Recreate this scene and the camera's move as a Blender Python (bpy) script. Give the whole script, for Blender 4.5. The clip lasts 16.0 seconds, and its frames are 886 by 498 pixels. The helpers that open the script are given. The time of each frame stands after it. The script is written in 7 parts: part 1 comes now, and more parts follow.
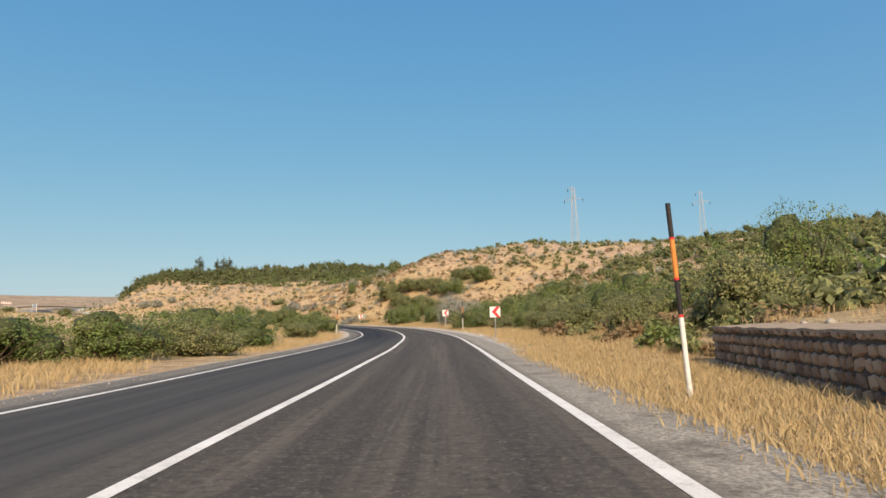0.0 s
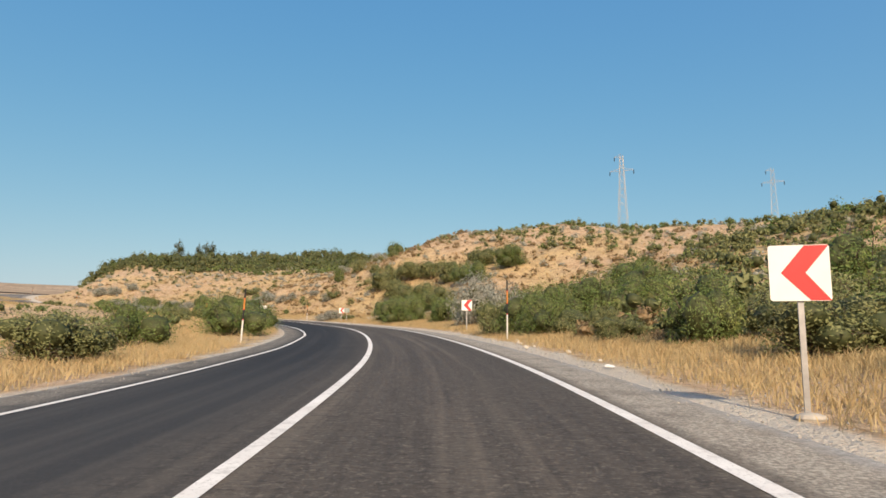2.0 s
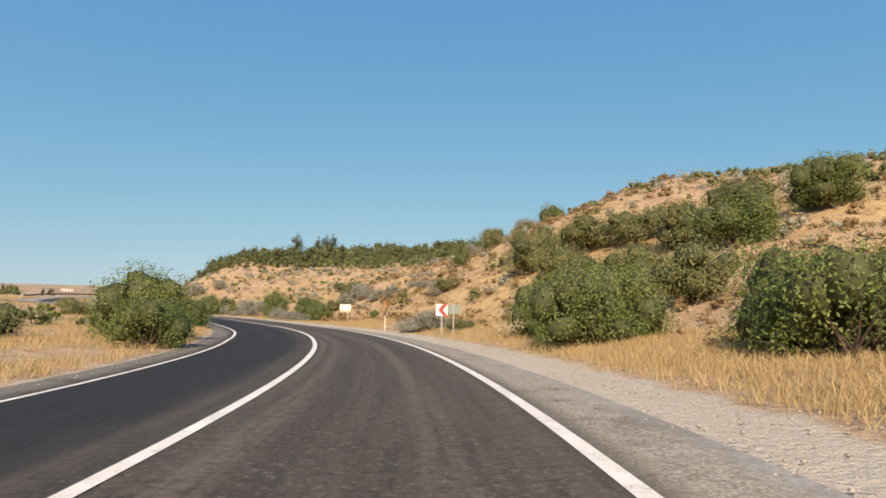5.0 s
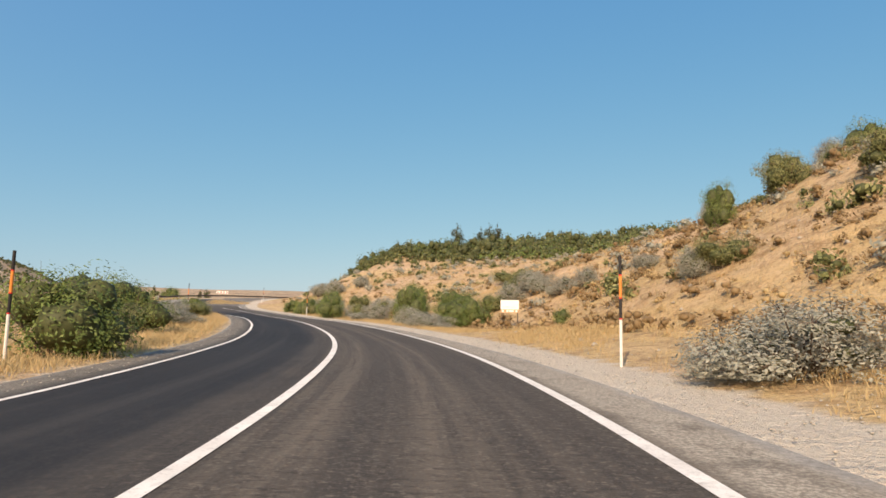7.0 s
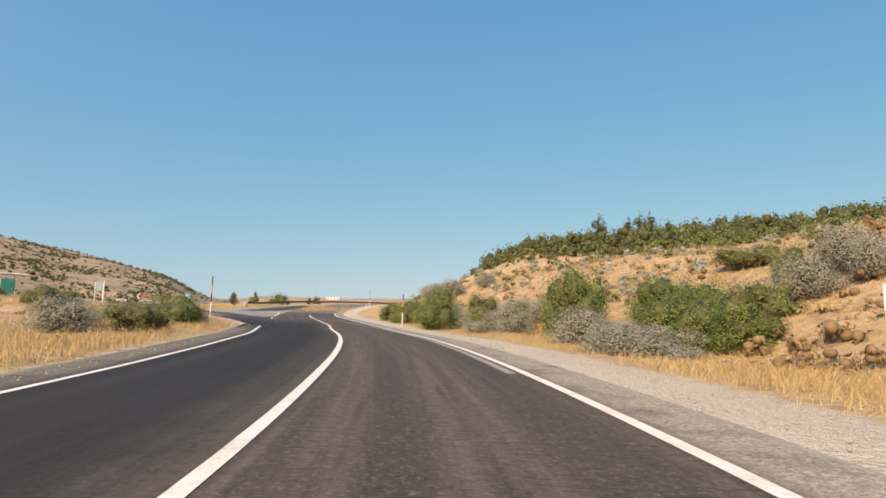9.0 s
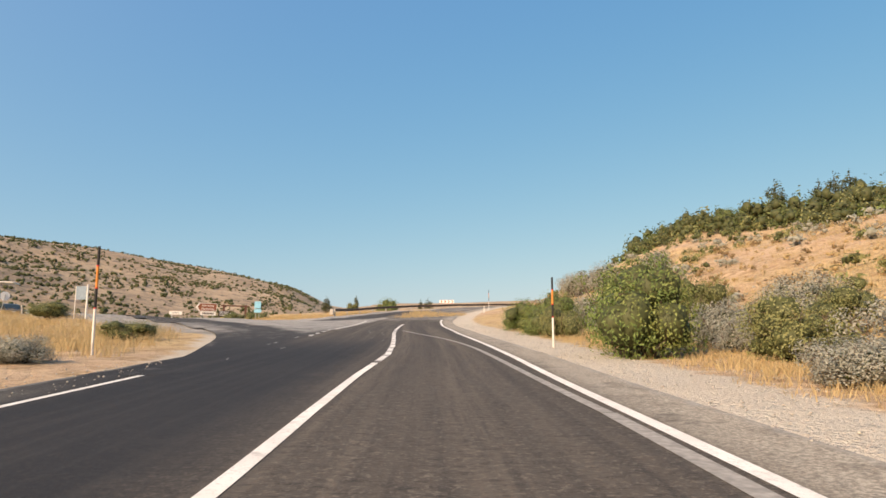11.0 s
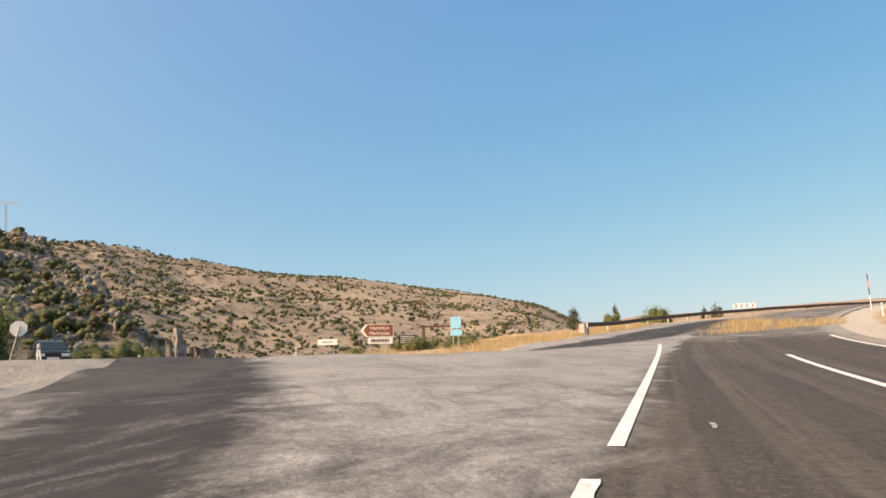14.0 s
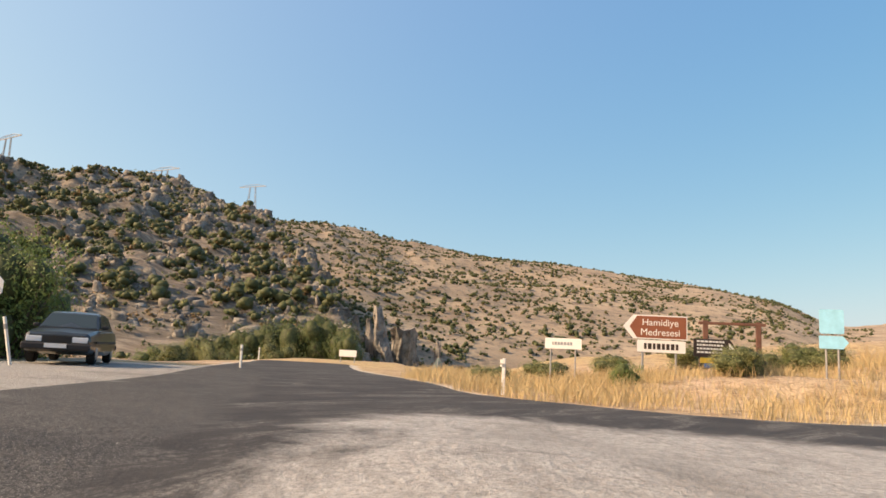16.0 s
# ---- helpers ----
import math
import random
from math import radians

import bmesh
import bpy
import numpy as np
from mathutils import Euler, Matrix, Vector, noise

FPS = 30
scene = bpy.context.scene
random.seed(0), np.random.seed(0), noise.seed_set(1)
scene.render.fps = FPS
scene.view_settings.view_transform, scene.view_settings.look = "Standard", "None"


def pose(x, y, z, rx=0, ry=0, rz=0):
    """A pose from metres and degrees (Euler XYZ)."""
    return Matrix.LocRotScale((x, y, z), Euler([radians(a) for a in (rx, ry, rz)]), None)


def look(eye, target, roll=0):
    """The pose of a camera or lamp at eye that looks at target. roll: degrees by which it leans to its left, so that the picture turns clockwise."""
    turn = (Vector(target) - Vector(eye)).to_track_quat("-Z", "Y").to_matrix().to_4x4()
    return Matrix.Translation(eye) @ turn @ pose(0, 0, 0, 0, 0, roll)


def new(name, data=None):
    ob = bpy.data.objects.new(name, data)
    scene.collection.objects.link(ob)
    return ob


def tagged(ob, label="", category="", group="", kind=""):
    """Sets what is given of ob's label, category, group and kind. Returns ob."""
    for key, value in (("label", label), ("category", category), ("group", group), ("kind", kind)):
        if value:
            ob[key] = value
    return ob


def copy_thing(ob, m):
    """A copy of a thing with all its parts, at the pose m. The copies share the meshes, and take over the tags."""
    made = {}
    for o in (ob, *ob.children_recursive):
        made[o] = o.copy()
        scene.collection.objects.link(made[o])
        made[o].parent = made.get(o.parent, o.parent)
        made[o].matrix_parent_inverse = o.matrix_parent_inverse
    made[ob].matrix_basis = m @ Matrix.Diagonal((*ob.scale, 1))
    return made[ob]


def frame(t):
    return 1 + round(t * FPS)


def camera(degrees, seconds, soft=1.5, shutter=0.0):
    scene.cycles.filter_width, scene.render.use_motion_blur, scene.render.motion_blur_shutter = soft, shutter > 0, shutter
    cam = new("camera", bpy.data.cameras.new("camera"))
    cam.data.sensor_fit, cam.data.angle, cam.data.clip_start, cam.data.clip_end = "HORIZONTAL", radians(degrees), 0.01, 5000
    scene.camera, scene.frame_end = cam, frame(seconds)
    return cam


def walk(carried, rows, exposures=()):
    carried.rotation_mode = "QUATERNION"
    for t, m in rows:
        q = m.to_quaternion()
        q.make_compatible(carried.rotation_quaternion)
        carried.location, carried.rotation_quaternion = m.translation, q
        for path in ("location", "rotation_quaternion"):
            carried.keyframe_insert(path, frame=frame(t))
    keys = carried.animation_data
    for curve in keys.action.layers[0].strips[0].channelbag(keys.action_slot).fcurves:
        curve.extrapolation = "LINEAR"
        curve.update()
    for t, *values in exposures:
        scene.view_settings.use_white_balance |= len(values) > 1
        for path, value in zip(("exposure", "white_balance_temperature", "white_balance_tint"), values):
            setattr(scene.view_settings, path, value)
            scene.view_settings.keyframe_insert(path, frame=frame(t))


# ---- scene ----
# ---- camera and its drive ----
cam = camera(65.6, 16.0, 1.6)
PATH = [
    (0.0, (0.000, 0.000, 1.050), (-1.0976, 9.8329, 2.5021), -0.96),
    (0.5, (-1.070, 8.287, 1.355), (-2.2340, 18.1155, 2.7820), -0.41),
    (1.0, (-2.242, 16.465, 1.671), (-3.4727, 26.2879, 3.0856), -0.19),
    (1.5, (-3.383, 24.513, 1.996), (-4.6089, 34.3303, 3.4536), 0.00),
    (2.0, (-4.501, 32.625, 2.343), (-5.7191, 42.4457, 3.7810), 0.47),
    (2.5, (-5.567, 40.633, 2.711), (-6.8551, 50.4411, 4.1737), 0.82),
    (3.0, (-6.771, 48.335, 3.058), (-8.2021, 58.1209, 4.5402), 1.25),
    (3.5, (-8.281, 55.964, 3.466), (-10.1043, 65.6902, 4.9065), 0.98),
    (4.0, (-9.958, 63.633, 3.873), (-12.2170, 73.2705, 5.2946), 0.79),
    (4.5, (-11.999, 71.305, 4.275), (-14.7644, 80.8070, 5.7105), 0.76),
    (5.0, (-14.449, 78.858, 4.668), (-17.7635, 88.1791, 6.1304), 0.86),
    (5.5, (-17.356, 86.174, 5.046), (-21.2322, 95.2717, 6.5305), 1.06),
    (6.0, (-20.764, 93.132, 5.404), (-25.1908, 101.9750, 6.8869), 1.35),
    (6.5, (-24.438, 99.870, 5.752), (-29.3935, 108.4324, 7.2136), 1.67),
    (7.0, (-28.421, 106.285, 6.192), (-33.8987, 114.5250, 7.6428), 1.41),
    (7.5, (-32.761, 112.157, 6.587), (-38.7130, 120.0580, 8.0514), 1.58),
    (8.0, (-37.278, 117.641, 6.942), (-43.5604, 125.2770, 8.4360), 1.53),
    (8.5, (-41.774, 122.726, 7.284), (-48.3551, 130.1027, 8.7907), 1.71),
    (9.0, (-46.353, 127.700, 7.652), (-53.2323, 134.7985, 9.1608), 1.65),
    (9.5, (-51.101, 132.434, 8.056), (-58.2816, 139.2307, 9.5542), 1.28),
    (10.0, (-56.024, 136.902, 8.470), (-63.4984, 143.3762, 9.9596), 0.76),
    (10.5, (-61.128, 141.074, 8.872), (-68.8790, 147.2140, 10.3657), 0.31),
    (11.0, (-66.419, 144.924, 9.237), (-74.4210, 150.7242, 10.7612), 0.09),
    (11.5, (-71.804, 148.603, 9.576), (-80.0357, 154.0595, 11.1477), 0.06),
    (12.0, (-76.963, 152.049, 9.929), (-85.4558, 157.0875, 11.5034), -0.07),
    (12.5, (-82.180, 154.831, 10.272), (-90.9066, 159.4349, 11.9000), -0.86),
    (13.0, (-87.297, 157.234, 10.644), (-96.2947, 161.2644, 12.3180), -1.29),
    (13.5, (-92.676, 159.242, 11.022), (-101.9397, 162.5987, 12.7306), -0.66),
    (14.0, (-98.099, 160.859, 11.438), (-107.5744, 163.5027, 13.2370), -1.45),
    (14.5, (-103.677, 161.908, 11.931), (-113.3303, 163.7879, 13.7415), 0.65),
    (15.0, (-109.156, 162.471, 12.344), (-118.9487, 163.5942, 14.0290), 2.04),
    (15.5, (-114.638, 162.599, 12.719), (-124.4944, 162.9650, 14.3658), 2.78),
    (16.0, (-120.108, 162.261, 13.034), (-129.9751, 161.8539, 14.6090), 3.11),
]
walk(cam, [(t, look(eye, target, roll)) for t, eye, target, roll in PATH],
     [(0.0, 0.06, 6500, 15), (3.5, 0.09, 6600, 16), (7.0, 0.16, 6850, 18), (11.0, 0.27, 7200, 20), (13.5, 0.39, 7350, 21), (15.0, 0.44, 7350, 21), (16.0, 0.48, 7550, 21)])

# ---- sky and sun ----
SUN_AZ = math.atan2(-0.96, 0.28)      # the sun stands behind and to the right at the start
SUN_EL = radians(31)
world = bpy.data.worlds.new("sky")
scene.world = world
world.use_nodes = True
wn = world.node_tree
sky = wn.nodes.new("ShaderNodeTexSky")
sky.sky_type = "NISHITA"
sky.sun_disc = False
sky.sun_elevation = SUN_EL
sky.sun_rotation = math.pi / 2 - SUN_AZ
sky.altitude = 900
sky.air_density = 1.0
sky.dust_density = 3.0
sky.ozone_density = 1.0
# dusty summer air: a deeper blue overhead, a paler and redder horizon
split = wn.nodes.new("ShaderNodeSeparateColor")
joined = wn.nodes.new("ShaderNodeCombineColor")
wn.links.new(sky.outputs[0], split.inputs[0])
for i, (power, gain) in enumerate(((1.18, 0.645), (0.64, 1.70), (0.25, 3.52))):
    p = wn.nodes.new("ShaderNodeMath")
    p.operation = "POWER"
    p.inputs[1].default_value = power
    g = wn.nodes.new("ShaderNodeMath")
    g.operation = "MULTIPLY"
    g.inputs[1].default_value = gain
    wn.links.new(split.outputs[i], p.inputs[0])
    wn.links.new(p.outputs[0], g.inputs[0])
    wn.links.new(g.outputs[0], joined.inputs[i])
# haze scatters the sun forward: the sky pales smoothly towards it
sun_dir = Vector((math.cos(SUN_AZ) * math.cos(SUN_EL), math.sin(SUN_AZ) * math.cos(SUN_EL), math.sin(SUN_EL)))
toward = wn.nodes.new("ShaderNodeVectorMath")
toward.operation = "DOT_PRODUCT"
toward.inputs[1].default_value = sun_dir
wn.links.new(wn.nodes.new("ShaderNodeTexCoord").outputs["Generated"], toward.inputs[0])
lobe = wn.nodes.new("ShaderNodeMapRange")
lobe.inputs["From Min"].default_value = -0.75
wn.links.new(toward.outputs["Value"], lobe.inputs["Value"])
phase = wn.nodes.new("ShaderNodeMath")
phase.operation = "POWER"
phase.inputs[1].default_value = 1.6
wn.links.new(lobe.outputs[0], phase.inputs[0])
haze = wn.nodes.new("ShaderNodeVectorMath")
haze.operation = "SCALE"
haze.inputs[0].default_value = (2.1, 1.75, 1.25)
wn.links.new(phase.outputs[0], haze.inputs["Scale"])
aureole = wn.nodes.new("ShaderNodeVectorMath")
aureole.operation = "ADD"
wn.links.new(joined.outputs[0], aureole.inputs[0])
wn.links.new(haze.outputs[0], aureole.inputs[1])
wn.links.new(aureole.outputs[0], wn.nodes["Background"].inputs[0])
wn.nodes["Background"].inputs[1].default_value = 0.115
sun = new("sun", bpy.data.lights.new("sun", "SUN"))
sun.data.energy = 5.0
sun.data.angle = radians(0.53)
sun.data.color = (1.0, 0.85, 0.60)
sun.matrix_world = look((0, 0, 60), Vector((0, 0, 60)) - sun_dir)


# ---- materials ----
def material(name, rough=0.8, metal=0.0):
    m = bpy.data.materials.new(name)
    m.use_nodes = True
    b = m.node_tree.nodes["Principled BSDF"]
    b.inputs["Roughness"].default_value = rough
    b.inputs["Metallic"].default_value = metal
    b.inputs["Specular IOR Level"].default_value = 0.3
    return m, m.node_tree, b


def node(nt, kind, **values):
    n = nt.nodes.new("ShaderNode" + kind)
    for key, value in values.items():
        if key in n.inputs:
            n.inputs[key].default_value = value
    return n


def coords(nt, scale=(1, 1, 1), space="Object"):
    """Object or world coordinates, scaled."""
    if space == "World":
        src = nt.nodes.new("ShaderNodeNewGeometry").outputs["Position"]
    else:
        src = nt.nodes.new("ShaderNodeTexCoord").outputs["Object"]
    mp = node(nt, "Mapping", Scale=scale)
    nt.links.new(src, mp.inputs["Vector"])
    return mp.outputs["Vector"]


def noise_tex(nt, vec, scale, detail=4.0, rough=0.55, distortion=0.0):
    n = node(nt, "TexNoise", Scale=scale, Detail=detail, Roughness=rough, Distortion=distortion)
    nt.links.new(vec, n.inputs["Vector"])
    return n.outputs["Fac"]


def ramp(nt, fac, stops):
    r = nt.nodes.new("ShaderNodeValToRGB")
    els = r.color_ramp.elements
    while len(els) < len(stops):
        els.new(0.5)
    for e, (p, c) in zip(els, stops):
        e.position = p
        e.color = (*c, 1) if len(c) == 3 else c
    nt.links.new(fac, r.inputs[0])
    return r.outputs[0]


def grey(nt, fac, lo, hi):
    return ramp(nt, fac, [(lo, (0, 0, 0)), (hi, (1, 1, 1))])


def mixc(nt, fac, a, b, blend="MIX"):
    m = nt.nodes.new("ShaderNodeMix")
    m.data_type = "RGBA"
    m.blend_type = blend
    for sock, v in ((m.inputs["Factor"], fac), (m.inputs["A"], a), (m.inputs["B"], b)):
        if isinstance(v, (int, float)):
            sock.default_value = v
        elif isinstance(v, tuple):
            sock.default_value = (*v, 1)
        else:
            nt.links.new(v, sock)
    return m.outputs["Result"]


def math_node(nt, op, a, b=0.0):
    m = nt.nodes.new("ShaderNodeMath")
    m.operation = op
    for sock, v in zip(m.inputs, (a, b)):
        if isinstance(v, (int, float)):
            sock.default_value = v
        else:
            nt.links.new(v, sock)
    return m.outputs[0]


def bump(nt, b, height, strength=0.4, distance=0.02):
    n = node(nt, "Bump", Strength=strength, Distance=distance)
    nt.links.new(height, n.inputs["Height"])
    nt.links.new(n.outputs[0], b.inputs["Normal"])


def attr(nt, name):
    n = nt.nodes.new("ShaderNodeAttribute")
    n.attribute_name = name
    return n.outputs["Fac"]


def plain(name, colour, rough=0.6, metal=0.0, vary=0.25, scale=6.0):
    """A painted or bare surface with faint stains and grain."""
    m, nt, b = material(name, rough, metal)
    v = coords(nt)
    f = noise_tex(nt, v, scale, 5)
    g = noise_tex(nt, v, scale * 14, 2)
    dark = tuple(c * (1 - vary) for c in colour)
    c = mixc(nt, grey(nt, f, 0.35, 0.7), dark, colour)
    c = mixc(nt, math_node(nt, "MULTIPLY", grey(nt, g, 0.3, 0.8), vary * 0.5), c, tuple(x * 0.6 for x in colour))
    nt.links.new(c, b.inputs["Base Color"])
    bump(nt, b, g, 0.15, 0.004)
    return m


def span(nt, x, lo, hi):
    """0 below lo, 1 above hi, smooth between."""
    m = nt.nodes.new("ShaderNodeMapRange")
    m.interpolation_type = "SMOOTHSTEP"
    m.inputs["From Min"].default_value = lo
    m.inputs["From Max"].default_value = hi
    nt.links.new(x, m.inputs["Value"])
    return m.outputs[0]


def lane_coords(nt, across, along):
    """Coordinates across and along the lane, scaled: stripes where the second is small."""
    n = nt.nodes.new("ShaderNodeCombineXYZ")
    nt.links.new(math_node(nt, "MULTIPLY", attr(nt, "across"), across), n.inputs[0])
    nt.links.new(math_node(nt, "MULTIPLY", attr(nt, "along"), along), n.inputs[1])
    return n.outputs[0]


def asphalt_material(name="asphalt"):
    m, nt, b = material(name, 0.8)
    b.inputs["Specular IOR Level"].default_value = 0.16
    v = coords(nt, space="World")
    big = noise_tex(nt, v, 0.09, 4)
    mid = noise_tex(nt, v, 1.1, 5)
    fine = noise_tex(nt, v, 26, 4, 0.8)
    u = attr(nt, "across")

    def times(x, y):
        return math_node(nt, "MULTIPLY", x, y)
    stripes = noise_tex(nt, lane_coords(nt, 1.0, 0.012), 2.3, 3, 0.6)
    thin = noise_tex(nt, lane_coords(nt, 1.0, 0.03), 6.5, 3, 0.65)
    # downhill lane: newer, smooth and nearly black
    left = mixc(nt, grey(nt, big, 0.3, 0.7), (0.019, 0.020, 0.0225), (0.030, 0.030, 0.031))
    left = mixc(nt, times(grey(nt, stripes, 0.48, 0.66), 0.42), left, (0.060, 0.057, 0.054))
    left = mixc(nt, times(grey(nt, noise_tex(nt, v, 3.0, 5, 0.7), 0.5, 0.7), 0.35), left, (0.050, 0.047, 0.044))
    left = mixc(nt, times(span(nt, attr(nt, "along"), 62, 24), 0.7), left, mixc(nt, grey(nt, stripes, 0.4, 0.62), (0.058, 0.057, 0.056), (0.092, 0.087, 0.080)))
    left = mixc(nt, times(span(nt, attr(nt, "along"), 178, 200), 0.55), left, mixc(nt, grey(nt, mid, 0.35, 0.65), (0.048, 0.046, 0.045), (0.074, 0.070, 0.065)))
    # climbing lane: older, brown and coarse, worn in long stripes
    right = mixc(nt, grey(nt, big, 0.3, 0.7), (0.063, 0.056, 0.048), (0.086, 0.075, 0.063))
    right = mixc(nt, times(grey(nt, stripes, 0.42, 0.60), 0.75), right, (0.148, 0.126, 0.101))
    right = mixc(nt, times(grey(nt, thin, 0.50, 0.66), 0.6), right, (0.046, 0.041, 0.037))
    track = math_node(nt, "ADD", span(nt, math_node(nt, "ABSOLUTE", math_node(nt, "SUBTRACT", u, 1.15)), 0.62, 0.2), span(nt, math_node(nt, "ABSOLUTE", math_node(nt, "SUBTRACT", u, 2.75)), 0.62, 0.2))
    right = mixc(nt, times(track, 0.50), right, (0.048, 0.043, 0.039))
    coarse = noise_tex(nt, lane_coords(nt, 3.0, 8.0), 1.2, 5, 0.8, 0.3)
    right = mixc(nt, times(grey(nt, coarse, 0.50, 0.62), 0.7), right, (0.034, 0.030, 0.027))
    right = mixc(nt, times(grey(nt, noise_tex(nt, v, 15.0, 3, 0.8), 0.54, 0.66), 0.7), right, (0.19, 0.165, 0.135))
    side = math_node(nt, "MAXIMUM", span(nt, u, -0.05, 0.12), times(span(nt, math_node(nt, "ADD", u, times(math_node(nt, "SUBTRACT", mid, 0.5), 0.8)), -1.25, -0.1), 0.62))
    side = math_node(nt, "MAXIMUM", side, times(times(span(nt, attr(nt, "along"), 186, 198), span(nt, u, -4.4, -3.9)), 0.8))
    c = mixc(nt, side, left, right)
    c = mixc(nt, times(grey(nt, fine, 0.52, 0.74), math_node(nt, "ADD", times(side, 0.55), 0.3)), c, (0.15, 0.13, 0.108))
    # pale scuffs swept over the dark paving of the mouth
    swept = noise_tex(nt, lane_coords(nt, 0.9, 0.22), 1.5, 8, 0.8, 0.7)
    mouth = times(span(nt, u, -4.2, -5.2), span(nt, attr(nt, "along"), 188, 196))
    c = mixc(nt, times(times(grey(nt, swept, 0.50, 0.63), mouth), 0.62), c, mixc(nt, grey(nt, noise_tex(nt, v, 20, 4, 0.85), 0.44, 0.6), (0.085, 0.082, 0.076), (0.30, 0.288, 0.262)))
    # old grey paving of the side road, speckled with worn stones and scored by tyres
    old = mixc(nt, grey(nt, noise_tex(nt, v, 30, 3, 0.85), 0.45, 0.62), (0.046, 0.045, 0.043), (0.128, 0.122, 0.112))
    old = mixc(nt, times(grey(nt, noise_tex(nt, v, 0.8, 6, 0.75, 0.8), 0.42, 0.62), 0.75), old, (0.040, 0.040, 0.040))
    old = mixc(nt, times(grey(nt, noise_tex(nt, v, 70, 2, 0.8), 0.60, 0.68), 0.7), old, (0.40, 0.38, 0.345))
    worn = math_node(nt, "ADD", attr(nt, "old"), times(math_node(nt, "SUBTRACT", noise_tex(nt, v, 0.7, 6, 0.7, 0.6), 0.5), 0.55))
    c = mixc(nt, times(span(nt, worn, 0.30, 0.62), span(nt, attr(nt, "old"), 0.0, 0.3)), c, old)
    # the margin outside the edge lines: coarse grey chippings
    grit = mixc(nt, grey(nt, noise_tex(nt, v, 22, 3, 0.8), 0.42, 0.6), (0.21, 0.19, 0.158), (0.46, 0.42, 0.35))
    c = mixc(nt, times(attr(nt, "shoulder"), grey(nt, noise_tex(nt, v, 1.3, 5, 0.7), 0.22, 0.5)), c, grit)
    pale = mixc(nt, grey(nt, noise_tex(nt, v, 13, 4, 0.85), 0.4, 0.62), (0.28, 0.273, 0.256), (0.43, 0.42, 0.392))
    pale = mixc(nt, times(grey(nt, noise_tex(nt, v, 38, 3, 0.85), 0.57, 0.66), 0.8), pale, (0.13, 0.12, 0.105))
    pale = mixc(nt, times(grey(nt, noise_tex(nt, v, 0.9, 6, 0.8, 1.5), 0.54, 0.66), 0.5), pale, (0.20, 0.185, 0.16))
    pale = mixc(nt, times(grey(nt, noise_tex(nt, v, 0.22, 6, 0.72, 1.0), 0.46, 0.62), 0.6), pale, (0.19, 0.183, 0.168))
    pale = mixc(nt, times(grey(nt, noise_tex(nt, v, 4.2, 8, 0.85, 0.6), 0.52, 0.62), 0.55), pale, (0.15, 0.143, 0.13))
    # dark tyre-swept streaks across the dust
    long = node(nt, "VectorMath")
    long.operation = "MULTIPLY"
    nt.links.new(v, long.inputs[0])
    long.inputs[1].default_value = (0.30, 1.7, 1.0)
    streak = noise_tex(nt, long.outputs[0], 0.9, 7, 0.75, 0.9)
    pale = mixc(nt, times(grey(nt, streak, 0.52, 0.64), 0.42), pale, (0.13, 0.125, 0.115))
    reach = math_node(nt, "SUBTRACT", math_node(nt, "ADD", times(attr(nt, "dust"), 1.25), times(grey(nt, noise_tex(nt, v, 0.4, 8, 0.78, 1.2), 0.34, 0.66), 0.8)), 0.7)
    c = mixc(nt, times(grey(nt, reach, 0.08, 0.75), grey(nt, attr(nt, "dust"), 0.0, 0.25)), c, pale)
    nt.links.new(c, b.inputs["Base Color"])
    loose = math_node(nt, "MINIMUM", math_node(nt, "ADD", attr(nt, "dust"), attr(nt, "old")), 1.0)
    relief = times(noise_tex(nt, v, 6.5, 5, 0.72, 0.4), times(loose, 5.0))
    bump(nt, b, math_node(nt, "ADD", math_node(nt, "ADD", fine, relief), times(coarse, times(side, 1.2))), 0.6, 0.010)
    return m


def times_grey(nt, fac, lo, hi, k):
    return math_node(nt, "MULTIPLY", grey(nt, fac, lo, hi), k)


